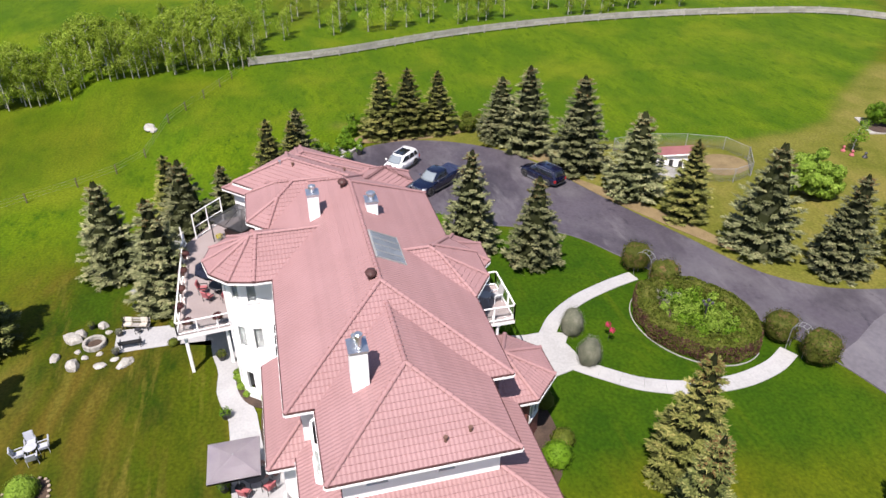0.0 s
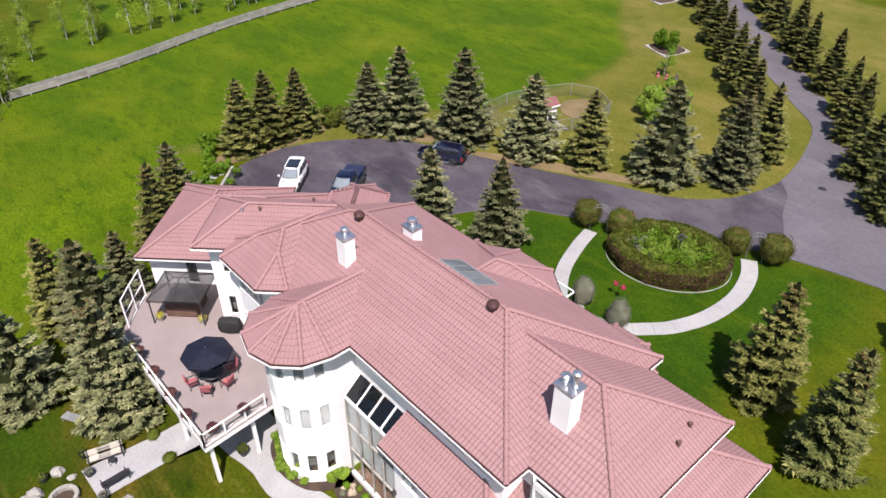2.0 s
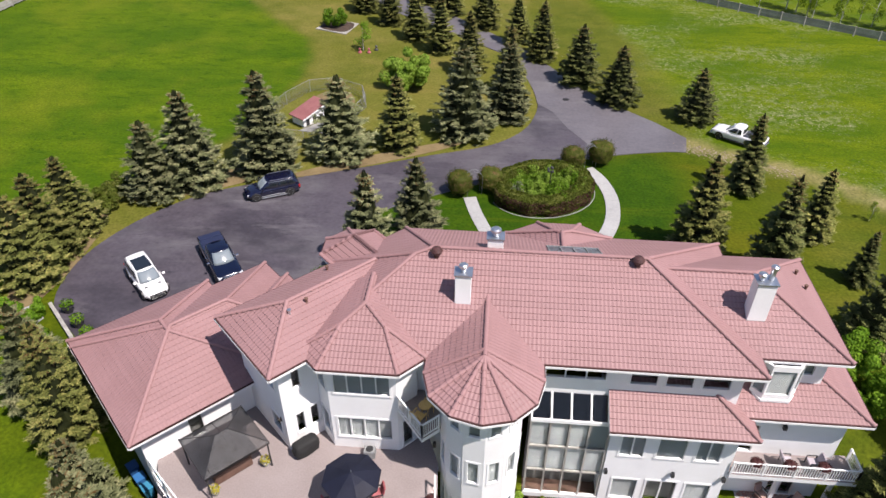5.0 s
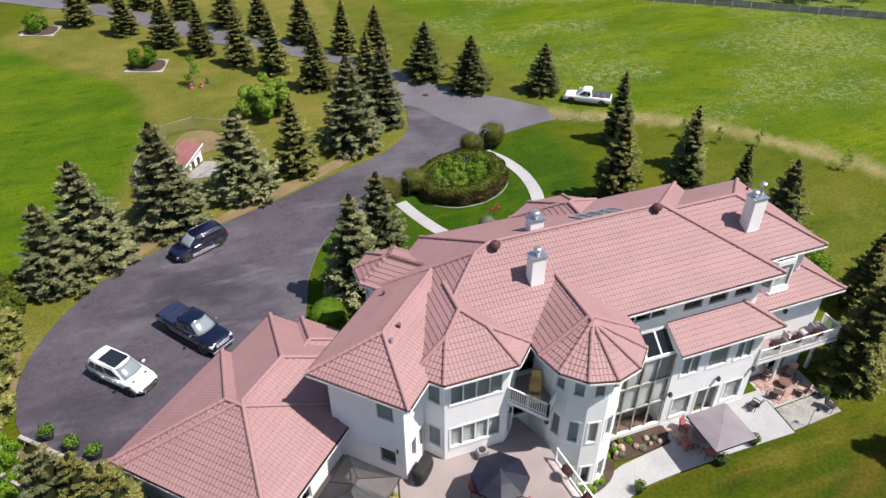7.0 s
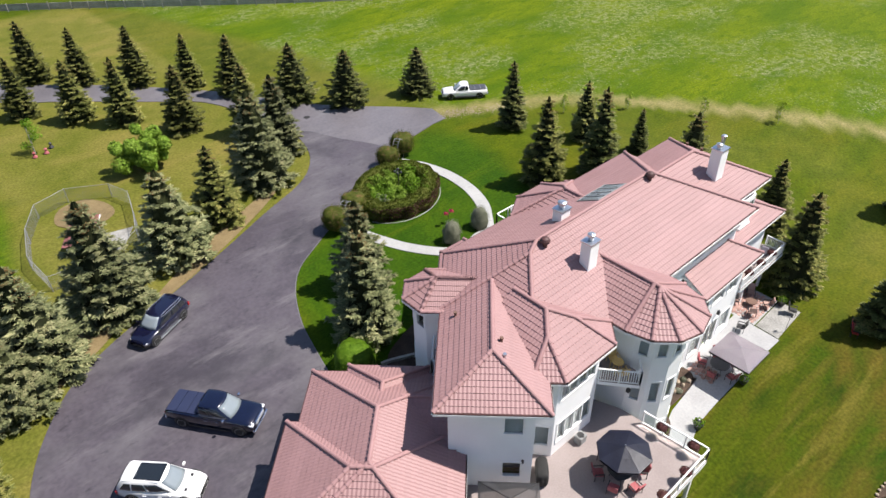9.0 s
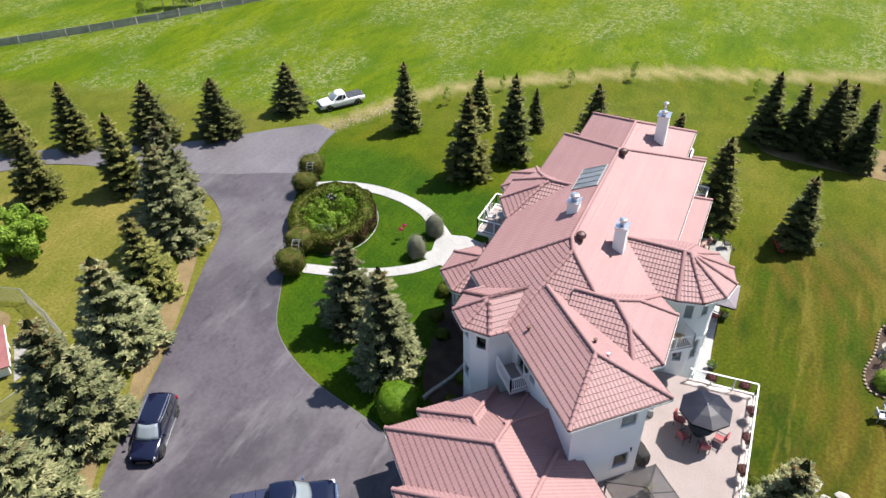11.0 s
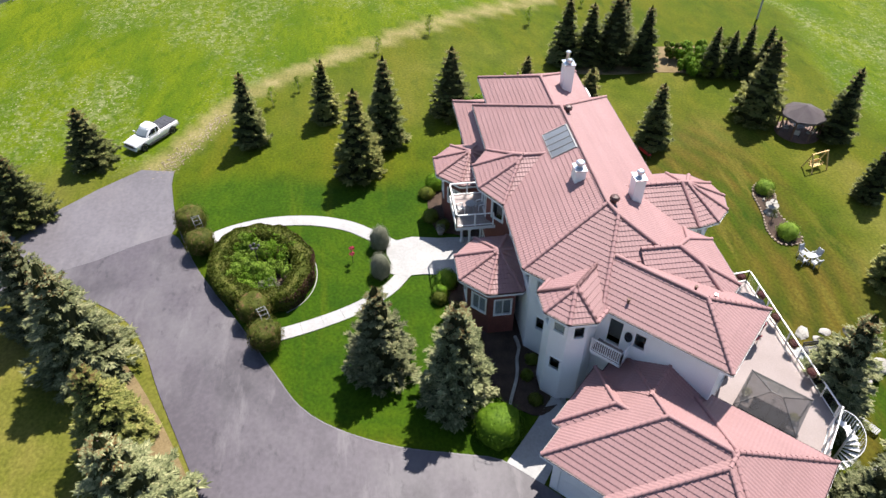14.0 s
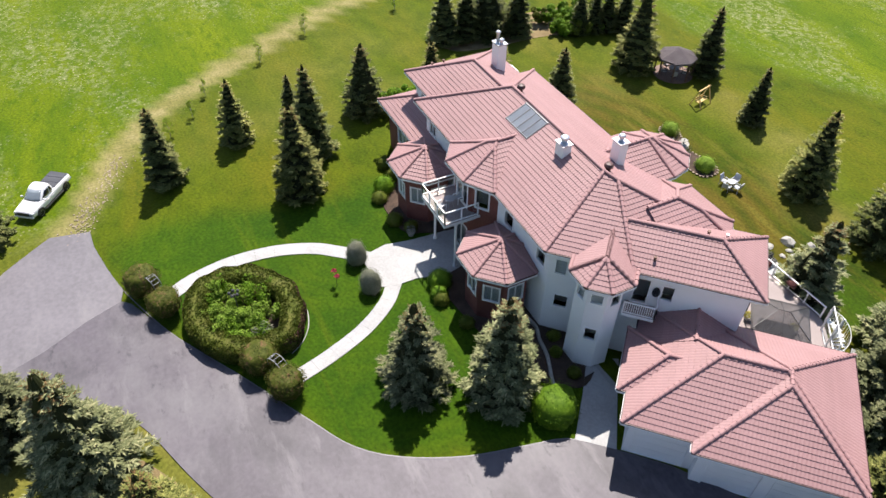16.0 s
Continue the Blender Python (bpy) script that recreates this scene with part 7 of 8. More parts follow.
for k, p in enumerate(edge):
    bm = bmesh.new()
    bmesh.ops.create_icosphere(bm, subdivisions=1, radius=0.125)
    for v in bm.verts:
        v.co = v.co * (1 + 0.3 * noise.noise(v.co * 4 + Vector((k, 0, 0))))
        v.co.z *= 0.6
    ob = part("edging_stone", bm, SANDSTONE, kerb)
    ob.location = (p.x, p.y, ground(p.x, p.y) + 0.1)
bush(10.0, -21.6, 1.0, 1.5, LIME, "bright round shrub in the rockery bed", 130, 1500, 0.1, LOWER)
bush(16.4, -22.6, 0.95, 1.4, LIME, "bright round shrub in the rockery bed", 131, 1500, 0.1, LOWER)
for k, (x, y) in enumerate(((14.9, -22.2), (12.2, -21.3))):
    t = thing("columnar_conifer", "small dark columnar conifer in the rockery", "conifer", pose(x, y, LOWER))
    part("crown", leafy("crown", 0.25, 0.75, 500, 0.07, SPRUCE, 140 + k), None, t).location.z = 0.75
    bm = bmesh.new()
    tube(bm, (0, 0, 0), (0, 0, 1.2), 0.05, 0.02, 6)
    part("trunk", bm, BARK, t)
fountain = thing("fountain", "two-tier grey stone fountain in the rockery bed", "fountain", pose(13.5, -21.8, LOWER))
bm = bmesh.new()
lathe(bm, [(0.35, 0), (0.4, 0.1), (0.15, 0.2), (0.12, 0.5), (0.55, 0.65), (0.6, 0.75), (0.5, 0.72), (0.1, 0.7)], 20)
part("lower_bowl", bm, STONE, fountain)
bm = bmesh.new()
lathe(bm, [(0.08, 0.68), (0.07, 1.0), (0.3, 1.1), (0.33, 1.18), (0.06, 1.15), (0.03, 1.4)], 20)
part("upper_bowl", bm, STONE, fountain)
for k in range(7):
    rock(rn.uniform(11.5, 15.5), rn.uniform(-22.4, -21.2), rn.uniform(0.15, 0.28), 0.25, 260 + k, LOWER + 0.08, "pale rock in the rockery bed")
# pavilion
pav = thing("pavilion", "octagonal garden pavilion with taupe fabric roof and dark posts", "pavilion", pose(25.9, -31.0, ground(25.9, -31.0)))
bm = bmesh.new()
apex = bm.verts.new((0, 0, 3.3))
r1 = [bm.verts.new((2.3 * math.cos(math.pi * k / 4), 2.3 * math.sin(math.pi * k / 4), 2.35)) for k in range(8)]
r2 = [bm.verts.new((2.3 * math.cos(math.pi * k / 4), 2.3 * math.sin(math.pi * k / 4), 2.15)) for k in range(8)]
for k in range(8):
    bm.faces.new((apex, r1[k], r1[(k + 1) % 8]))
    bm.faces.new((r1[k], r2[k], r2[(k + 1) % 8], r1[(k + 1) % 8]))
bmesh.ops.solidify(bm, geom=bm.faces[:], thickness=0.02)
part("roof_cloth", bm, TAUPE, pav)
for k in range(8):
    bm = bmesh.new()
    bar(bm, (2.15 * math.cos(math.pi * k / 4), 2.15 * math.sin(math.pi * k / 4), 0), (2.15 * math.cos(math.pi * k / 4), 2.15 * math.sin(math.pi * k / 4), 2.3), 0.12)
    part("post", bm, BROWNWOOD, pav)
bm = bmesh.new()
lathe(bm, [(2.3, 0), (2.3, 0.08), (0.02, 0.08)], 24)
part("floor_slab", bm, BROWNWOOD, pav)
round_table(25.9, -31.0, ground(25.9, -31) + 0.08, 0.6, "round table in the pavilion", DARKFABRIC)
set_round(25.9, -31.0, ground(25.9, -31) + 0.08, 5, 1.25, "white cushioned chair in the pavilion", CURTAIN, "chairs in the pavilion", 0)
swing = thing("garden_swing", "yellow wooden A-frame garden swing", "swing", pose(19.4, -29.4, ground(19.4, -29.4), 0, 0, 105))
for s in (-0.95, 0.95):
    bm = bmesh.new()
    bar(bm, (s, -0.7, 0), (s, 0, 1.9), 0.1)
    bar(bm, (s, 0.7, 0), (s, 0, 1.9), 0.1)
    part("side_frame", bm, YELLOWWOOD, swing)
    bm = bmesh.new()
    bar(bm, (s * 0.7, -0.05, 1.85), (s * 0.7, -0.2, 0.9), 0.03)
    part("chain", bm, STEEL, swing)
bm = bmesh.new()
bar(bm, (-1.05, 0, 1.9), (1.05, 0, 1.9), 0.1)
part("beam", bm, YELLOWWOOD, swing)
for k in range(4):
    part("seat_slat", boxed(-0.7, 0.7, -0.25 + 0.13 * k, -0.15 + 0.13 * k, 0.45, 0.49), YELLOWWOOD, swing)
for k in range(3):
    part("back_slat", boxed(-0.7, 0.7, -0.32, -0.28, 0.55 + 0.13 * k, 0.65 + 0.13 * k), YELLOWWOOD, swing)
for s in (-0.68, 0.68):
    part("arm", boxed(s - 0.03, s + 0.03, -0.32, 0.28, 0.70, 0.75), YELLOWWOOD, swing)
bench(23.6, -13.3, 200, "red bench under the slender spruce", paint("red_paint", (0.45, 0.02, 0.02), 0.5), 1.4)
for k, (x, y, r, h) in enumerate(((27.6, 3.2, 1.7, 3.6), (29.0, 0.6, 1.6, 3.3), (26.4, 0.6, 1.1, 2.4))):
    wild_shrub(x, y, r, h, LEAF, "bright leafy shrub beside the east wall", 290 + k, 280, 0.2, group="shrubs at the east wall")
# wooded corner at the garden's end
for k in range(16):
    x, y = 41 + rn.uniform(-3, 4), -23.5 - rn.uniform(0, 9)
    wild_shrub(x, y, rn.uniform(1.0, 1.7), rn.uniform(1.8, 3.4), rn.choice((LEAF, HEDGE, LIME, LEAF)), "loose leafy shrub at the end of the garden", 300 + k, 190, 0.19, group="shrubs at the garden's end")
bed([(46, -9), (41.8, -10), (40.6, -15), (40.4, -21), (39.6, -28), (43, -31), (46.5, -28), (47, -15)], DRYSOIL, "dry bed under the spruce group", 0.04)

# ---- dog run, beds and trees towards the access road ----
RUN = [(-20.2, 39.8), (-18.4, 43.4), (-15.4, 44.4), (-12.0, 42.4), (-11.2, 39.8), (-12.2, 36.0), (-13.2, 33.0), (-16.0, 30.8), (-21.0, 31.4), (-21.3, 35.5)]
run_fence = thing("chain_link_fence", "low chain-link fence of the dog run", "fence", pose(0, 0, 0))
for (x0, y0), (x1, y1) in zip(RUN, RUN[1:] + RUN[:1]):
    p, q = Vector((x0, y0, UPPER)), Vector((x1, y1, UPPER))
    l = (q - p).length
    t = (q - p).normalized()
    bm = bmesh.new()
    tube(bm, p, p + Vector((0, 0, 1.55)), 0.035, sides=6)
    part("post", bm, PALERAIL, run_fence)
    bm = bmesh.new()
    tube(bm, p + Vector((0, 0, 1.5)), q + Vector((0, 0, 1.5)), 0.025, sides=6)
    part("top_rail", bm, PALERAIL, run_fence)
    bm = bmesh.new()
    s = -1.4
    while s < l:
        for up in (0, 1):
            a, b = max(s, 0), min(s + 1.4, l)
            if b > a:
                za, zb = (a - s, b - s) if up else (1.4 - (a - s), 1.4 - (b - s))
                bar(bm, p + t * a + Vector((0, 0, za + 0.05)), p + t * b + Vector((0, 0, zb + 0.05)), 0.010)
        s += 0.22
    part("mesh_panel", bm, WIRE, run_fence)
bed([(-17.6, 41.0), (-16.6, 43.6), (-14.2, 43.9), (-12.8, 41.6), (-13.0, 39.4), (-15.4, 38.6)], DRYSOIL, "bare trodden earth in the dog run", 0.03)
hut = thing("dog_kennel", "white dog kennel with a sloping faded red roof in the run", "kennel", pose(-16.89, 34.35, UPPER + 0.05, 0, 0, 53.3))
bm = bmesh.new()
prism(bm, [(0, 0), (3.1, 0), (3.1, 1.9), (0, 1.9)], 0, lambda x, y: 0.95 + 0.24 * x)
bmesh.ops.recalc_face_normals(bm, faces=bm.faces[:])
part("walls", bm, TRIM, hut)
bm = bmesh.new()
prism(bm, [(-0.25, -0.25), (3.35, -0.25), (3.35, 2.1), (-0.25, 2.1)], lambda x, y: 0.96 + 0.24 * x, lambda x, y: 1.06 + 0.24 * x)
bmesh.ops.recalc_face_normals(bm, faces=bm.faces[:])
part("roof", bm, surface("red_roof", (0.198, 0.068, 0.068), (0.274, 0.114, 0.106), 0.7, 15, 1, 0.1), hut)
bm = bmesh.new()
bar(bm, (-0.25, -0.27, 0.90), (3.35, -0.27, 1.80), 0.05, 0.14)
part("barge_board", bm, TRIM, hut)
for u in (0.35, 1.25, 2.2):
    part("doorway", boxed(u, u + 0.42, -0.03, -0.004, 0.04, 0.74), BLACK, hut)
slab("pavement", [(-17.3, 33.6), (-14.9, 36.6), (-12.6, 36.0), (-14.6, 33.2)], lift(-0.1), lift(0.05), GRAVEL, "concrete pad in the dog run", "pad")
BROAD = [aspen_parts(21, LEAF), aspen_parts(22, LEAF)]


def broadleaf(x, y, h, w, k, label):
    t = thing("broadleaf_tree", label, "tree", pose(x, y, ground(x, y), 0, 0, k * 77))
    for name, me in zip(("trunk", "crown"), BROAD[k % 2]):
        ob = part(name, me, None, t)
        ob.scale = (h * w, h * w, h)


big_leaf = wild_shrub(-7.4, 45.2, 2.5, 4.8, LIME, "broad bright green multi-stemmed tree on the dry lawn", 77, 520, 0.26)
broadleaf(-14.6, 57.0, 3.6, 1.3, 1, "small pale tree on the dry lawn")
for k, (dx, dy) in enumerate(((0.7, -0.4), (-0.5, -0.5), (1.5, 0.6))):
    t = thing("garden_ornament", "small dark red garden ornament under the tree", "ornament", pose(-14.4 + dx, 56.6 + dy, UPPER))
    bm = bmesh.new()
    lathe(bm, [(0.25, 0), (0.28, 0.1), (0.1, 0.35), (0.18, 0.55), (0.05, 0.7)], 10)
    part("body", bm, REDFABRIC if k < 2 else BLACK, t)
for x, y, s in ((-19.9, 65.9, 1.0), (-34.4, 86.0, 1.0)):
    slab("pavement", [(x - 2.9, y - 1.4), (x + 1.8, y - 3.3), (x + 2.8, y + 1.2), (x - 1.2, y + 2.6)], lift(-0.1), lift(0.12), STONE, "pale stone bed on the dry lawn", "bed")
    bed([(x - 2.3, y - 1.0), (x + 1.4, y - 2.5), (x + 2.2, y + 0.9), (x - 1.0, y + 2.0)], MULCH, "dark mulch inside the pale stone bed", 0.14)
    wild_shrub(x - 0.2, y, 1.75, 3.0, LEAF, "dense rounded green shrub in a pale stone bed", int(400 + x), 260, 0.17)
for k, (x, y) in enumerate(((39.5, 19.6), (44.0, 12.6), (48.6, 6.0), (36.0, 21.6), (33.4, 24.2), (54.5, -8.0), (60.5, -17.0))):
    aspen(x, y, 1.9 + 0.3 * (k % 3), k, "saplings along the track", "staked sapling beside the mown track")
for k, (x, y, r, h) in enumerate(((-29.6, 3.6, 1.3, 2.4), (-27.9, 0.8, 1.2, 2.6), (-30.5, 17.2, 1.4, 2.0), (-30.4, 20.0, 1.3, 1.9), (-26.0, -0.9, 1.1, 1.8), (-33.0, 5.0, 1.5, 2.6))):
    wild_shrub(x, y, r * 1.1, h, LEAF if k in (0, 1, 5) else HEDGE, "loose shrub behind the forecourt", 420 + k, 220, 0.18, group="shrubs behind the forecourt")
for k, (x, y) in enumerate(((-26.6, 4.2), (-25.1, 2.8), (-23.8, 1.7))):
    pot(x, y, UPPER + 0.05, LEAF, "clipped plant in a dark pot at the forecourt edge", 0.42, None, 10 + k)
bm = bmesh.new()
for k in range(7):
    p, q = Vector((-28.2, 4.6, UPPER)).lerp(Vector((-22.8, -0.6, UPPER)), k / 7), Vector((-28.2, 4.6, UPPER)).lerp(Vector((-22.8, -0.6, UPPER)), (k + 1) / 7)
    bar(bm, p + Vector((0, 0, -0.3)), q + Vector((0, 0, -0.3)), 0.25, 1.5)
tagged(part("kerb", bm, STONE), "low pale wall along the forecourt edge", "wall", kind="structure")
stairs = thing("garden_steps", "pale concrete garden steps down the bank beside the forecourt wall", "steps", pose(-28.75, 4.15, UPPER, 0, 0, -46))
for k in range(7):
    part("step", boxed(0.42 * k, 0.42 * k + 0.36, -1.35, -0.05, -0.16 * k - 0.45, -0.16 * k + 0.02, bevel=0.015), CONCRETE, stairs)
part("landing", boxed(-1.1, -0.06, -1.35, 0.0, -0.4, 0.03, bevel=0.015), CONCRETE, stairs)
part("side_wall", boxed(-0.1, 3.1, -1.60, -1.40, -1.6, 0.10, bevel=0.02), STONE, stairs)
pole = thing("utility_pole", "tall grey utility pole with a lamp head in the far field", "pole", pose(53.5, -39.9, ground(53.5, -39.9)))
bm = bmesh.new()
tube(bm, (0, 0, 0), (0, 0, 8.2), 0.14, 0.09, 10)
part("shaft", bm, WOOD, pole)
bm = bmesh.new()
bar(bm, (0, 0, 7.9), (-0.9, 0.3, 8.1), 0.06)
part("arm", bm, WIRE, pole)
part("lamp_head", boxed(-1.3, -0.8, 0.15, 0.45, 8.02, 8.2, bevel=0.03), WIRE, pole)
rock(-42.0, -18.9, 0.9, 0.5, 99, label="flat pale rock in the field")
rock(-41.0, -18.3, 0.5, 0.4, 98, label="flat pale rock in the field")


# broken stone where the road meets the track
rk = random.Random(66)
bm = bmesh.new()
for k in range(420):
    f = rk.random()
    x, y = 22.6 + 9.4 * f + rk.gauss(0, 0.55), 33.6 - 4.6 * f + rk.gauss(0, 0.5)
    r = rk.uniform(0.03, 0.085)
    ret = bmesh.ops.create_icosphere(bm, subdivisions=1, radius=r)
    for v in ret["verts"]:
        v.co = Vector((v.co.x * rk.uniform(0.7, 1.3) + x, v.co.y * rk.uniform(0.7, 1.3) + y, v.co.z * 0.6 + ground(x, y) + 0.03))
tagged(part("broken_stone", bm, SANDSTONE), "pale broken stones where the road meets the track", "stones", kind="stuff")
cooler = thing("air_conditioner", "grey air conditioner on the deck below the bay windows", "air conditioner", pose(-2.65, -6.85, MAINF))
part("casing", boxed(-0.32, 0.32, -0.26, 0.26, 0, 0.6, bevel=0.04), PALERAIL, cooler)
bm = bmesh.new()
lathe(bm, [(0.05, 0.615), (0.20, 0.622), (0.22, 0.602)], 18)
part("fan_grille", bm, BLACK, cooler)

for k, (x, y) in enumerate(((-17.15, -7.05), (-16.5, -7.6), (-15.85, -8.15))):
    bin_ = thing("wheelie_bin", "blue plastic wheeled bin beside the deck wall", "bin", pose(x, y, ground(x, y), 0, 0, 48), "bins beside the deck")
    bm = boxed(-0.28, 0.28, -0.30, 0.30, 0.06, 0.98, bevel=0.03)
    for v in bm.verts:
        if v.co.z < 0.5:
            v.co.x *= 0.84
            v.co.y *= 0.84
    colour = paint("bin_plastic", ((0.02, 0.08, 0.22), (0.03, 0.14, 0.34), (0.04, 0.22, 0.36))[k], 0.5)
    part("tub", bm, colour, bin_)
    part("lid", boxed(-0.31, 0.31, -0.34, 0.33, 0.985, 1.05, bevel=0.025), colour, bin_)
    for q in (-0.22, 0.22):
        bm = bmesh.new()
        lathe(bm, [(0.02, -0.03), (0.10, -0.03), (0.10, 0.03), (0.02, 0.03)], 14)
        bmesh.ops.transform(bm, matrix=pose(q, 0.27, 0.10, 0, 90), verts=bm.verts[:])
        part("wheel", bm, RUBBER, bin_)

# ---- vehicles ----
# pale base colour stands in for sky reflected in the windscreens
SCREEN = paint("windscreen_sky_sheen", (0.20, 0.235, 0.255), 0.10, 0.0, 1.0)
BEDCOVER = paint("navy_bed_cover", (0.020, 0.026, 0.060), 0.42)


def vehicle(x, y, heading, paint_, kind, label, z=UPPER + 0.055):
    """kind: suv or pickup. Built nose towards +x, wheels on z 0: a lofted body, a cabin with curved sides and screens, panes lying on it."""
    pick = kind != "suv"
    L, W = {"suv": (4.85, 0.97), "pickup": (6.0, 1.02), "small_pickup": (5.4, 0.95)}[kind]
    belt, roof = {"suv": (1.04, 1.70), "pickup": (1.24, 1.96), "small_pickup": (1.08, 1.76)}[kind]
    t = thing("pickup_truck" if pick else "car", label, "pickup" if pick else "car", pose(x, y, z, 0, 0, heading))
    h = L / 2
    low = 0.34 if pick else 0.26
    # stations along the length: place, half width, bottom, top
    if pick:
        stations = [(-h, 0.90, 0.55, belt - 0.10), (-h + 0.10, 0.97, 0.46, belt), (-h * 0.6, 1.0, low, belt), (-h * 0.1, 1.0, low, belt), (h * 0.30, 1.0, low, belt - 0.01), (h * 0.46, 1.0, low, belt - 0.04), (h * 0.80, 0.98, low, belt - 0.10), (h * 0.94, 0.93, low + 0.06, belt - 0.17), (h * 0.985, 0.86, low + 0.10, belt - 0.30), (h, 0.80, low + 0.14, belt - 0.42)]
    else:
        stations = [(-h, 0.76, 0.46, belt - 0.22), (-h + 0.10, 0.88, 0.36, belt - 0.04), (-h * 0.75, 0.96, low, belt), (-h * 0.4, 1.0, low, belt), (0, 0.985, low, belt - 0.02), (h * 0.34, 1.0, low, belt - 0.06), (h * 0.55, 0.99, low, belt - 0.12), (h * 0.80, 0.93, low + 0.02, belt - 0.22), (h * 0.93, 0.82, low + 0.05, belt - 0.34), (h * 0.985, 0.68, low + 0.10, belt - 0.44), (h, 0.56, low + 0.16, belt - 0.54)]
    bm = bmesh.new()
    rings = []
    for sx, w, b, tp in stations:
        w *= W
        crown = 0.045 if sx > h * 0.3 else 0.02
        prof = [(-0.88, b), (-0.97, b + 0.10), (-1.0, b + 0.26), (-0.995, tp - 0.22), (-0.965, tp - 0.10), (-0.90, tp - 0.02), (-0.72, tp + crown * 0.6), (-0.35, tp + crown), (0.0, tp + crown * 1.1), (0.35, tp + crown), (0.72, tp + crown * 0.6), (0.90, tp - 0.02), (0.965, tp - 0.10), (0.995, tp - 0.22), (1.0, b + 0.26), (0.97, b + 0.10), (0.88, b)]
        rings.append([bm.verts.new((sx, w * py, pz)) for py, pz in prof])
    for a, b in zip(rings, rings[1:]):
        for i in range(len(a)):
            j = (i + 1) % len(a)
            bm.faces.new((a[i], b[i], b[j], a[j]))
    bm.faces.new(rings[0])
    bm.faces.new(rings[-1][::-1])
    bmesh.ops.recalc_face_normals(bm, faces=bm.faces[:])
    part("body", bm, paint_, t, smooth=True)

    # cabin: foot and roof outlines; side() and end() give points of its curved surface, v from foot 0 to roof edge 1
    if kind == "pickup":
        c0, c1, r0, r1 = -h * 0.25, h * 0.50, -h * 0.21, h * 0.22
    elif pick:
        c0, c1, r0, r1 = -h * 0.17, h * 0.48, -h * 0.13, h * 0.18
    else:
        c0, c1, r0, r1 = -h + 0.07, h * 0.47, -h + 0.45, h * 0.14
    wb, wr = W * 0.93, W * 0.76
    zb, zr = belt - 0.06, roof - 0.07

    def plan(v):
        bulge = 0.10 * math.sin(v * math.pi)
        return c0 + (r0 - c0) * v - 0.4 * bulge, c1 + (r1 - c1) * v + 0.35 * bulge, wb + (wr - wb) * v + 0.25 * bulge, zb + (zr - zb) * v

    def side(s, u, v):
        x0, x1, w, zz = plan(v)
        taper = 1 - 0.13 * max(0.0, (u - 0.55) / 0.45) ** 2 - 0.10 * max(0.0, (0.3 - u) / 0.3) ** 2
        return Vector((x0 + (x1 - x0) * u, s * w * taper, zz))

    def end(front, u, v):
        x0, x1, w, zz = plan(v)
        w *= 0.87 if front else 0.90
        q = 2 * u - 1
        arch = (0.16 if front else 0.07) * (1 - q * q)
        return Vector((x1 + arch if front else x0 - arch, q * w, zz))

    n = 10
    loops = []
    for k in range(6):
        v = k / 5
        loops.append([side(-1, i / n, v) for i in range(n + 1)] + [end(True, i / n, v) for i in range(1, n)] + [side(1, 1 - i / n, v) for i in range(n + 1)] + [end(False, 1 - i / n, v) for i in range(1, n)])
    mid = Vector(((r0 + r1) / 2, 0, 0))
    for k, (shrink, up) in enumerate(((0.95, 0.042), (0.80, 0.075), (0.4, 0.10))):
        loops.append([Vector((mid.x + (p.x - mid.x) * shrink, p.y * shrink, zr + up)) for p in loops[5]])
    bm = bmesh.new()
    rows = [[bm.verts.new(p) for p in loop] for loop in loops]
    for a, b in zip(rows, rows[1:]):
        for i in range(len(a)):
            j = (i + 1) % len(a)
            bm.faces.new((a[i], a[j], b[j], b[i]))
    bm.faces.new(rows[-1])
    bmesh.ops.recalc_face_normals(bm, faces=bm.faces[:])
    part("cabin", bm, paint_, t, smooth=True)

    def pane(name, at, u0, u1, v0, v1, lean0=0.0, lean1=0.0, material=CARGLASS):
        """A curved pane lying just proud of the cabin's surface."""
        pm = bmesh.new()
        grid = [[None] * 7 for _ in range(5)]
        for a in range(5):
            v = v0 + (v1 - v0) * a / 4
            for b in range(7):
                lo_u, hi_u = u0 + lean0 * a / 4, u1 - lean1 * a / 4
                u = lo_u + (hi_u - lo_u) * b / 6
                p = at(u, v)
                nrm = (at(u + 0.01, v) - p).cross(at(u, v + 0.01) - p).normalized()
                if nrm.dot(p - Vector((mid.x, 0, belt))) < 0:
                    nrm = -nrm
                grid[a][b] = pm.verts.new(p + nrm * 0.014)
        for a in range(4):
            for b in range(6):
                pm.faces.new((grid[a][b], grid[a][b + 1], grid[a + 1][b + 1], grid[a + 1][b]))
        bmesh.ops.recalc_face_normals(pm, faces=pm.faces[:])
        ob = part(name, pm, material, t, smooth=True)
        solid = ob.modifiers.new("thickness", "SOLIDIFY")
        solid.thickness, solid.offset = 0.02, 0.0
        return ob

    pane("windscreen", lambda u, v: end(True, u, v), 0.03, 0.97, 0.06, 0.97, material=SCREEN)
    pane("rear_window", lambda u, v: end(False, u, v), 0.08, 0.92, 0.30, 0.92)
    spans = {"suv": ((0.06, 0.27, 0.06, 0.0), (0.30, 0.55, 0.0, 0.0), (0.58, 0.95, 0.0, 0.10)), "pickup": ((0.05, 0.44, 0.02, 0.0), (0.48, 0.95, 0.0, 0.14)), "small_pickup": ((0.07, 0.33, 0.03, 0.0), (0.38, 0.94, 0.0, 0.14))}[kind]
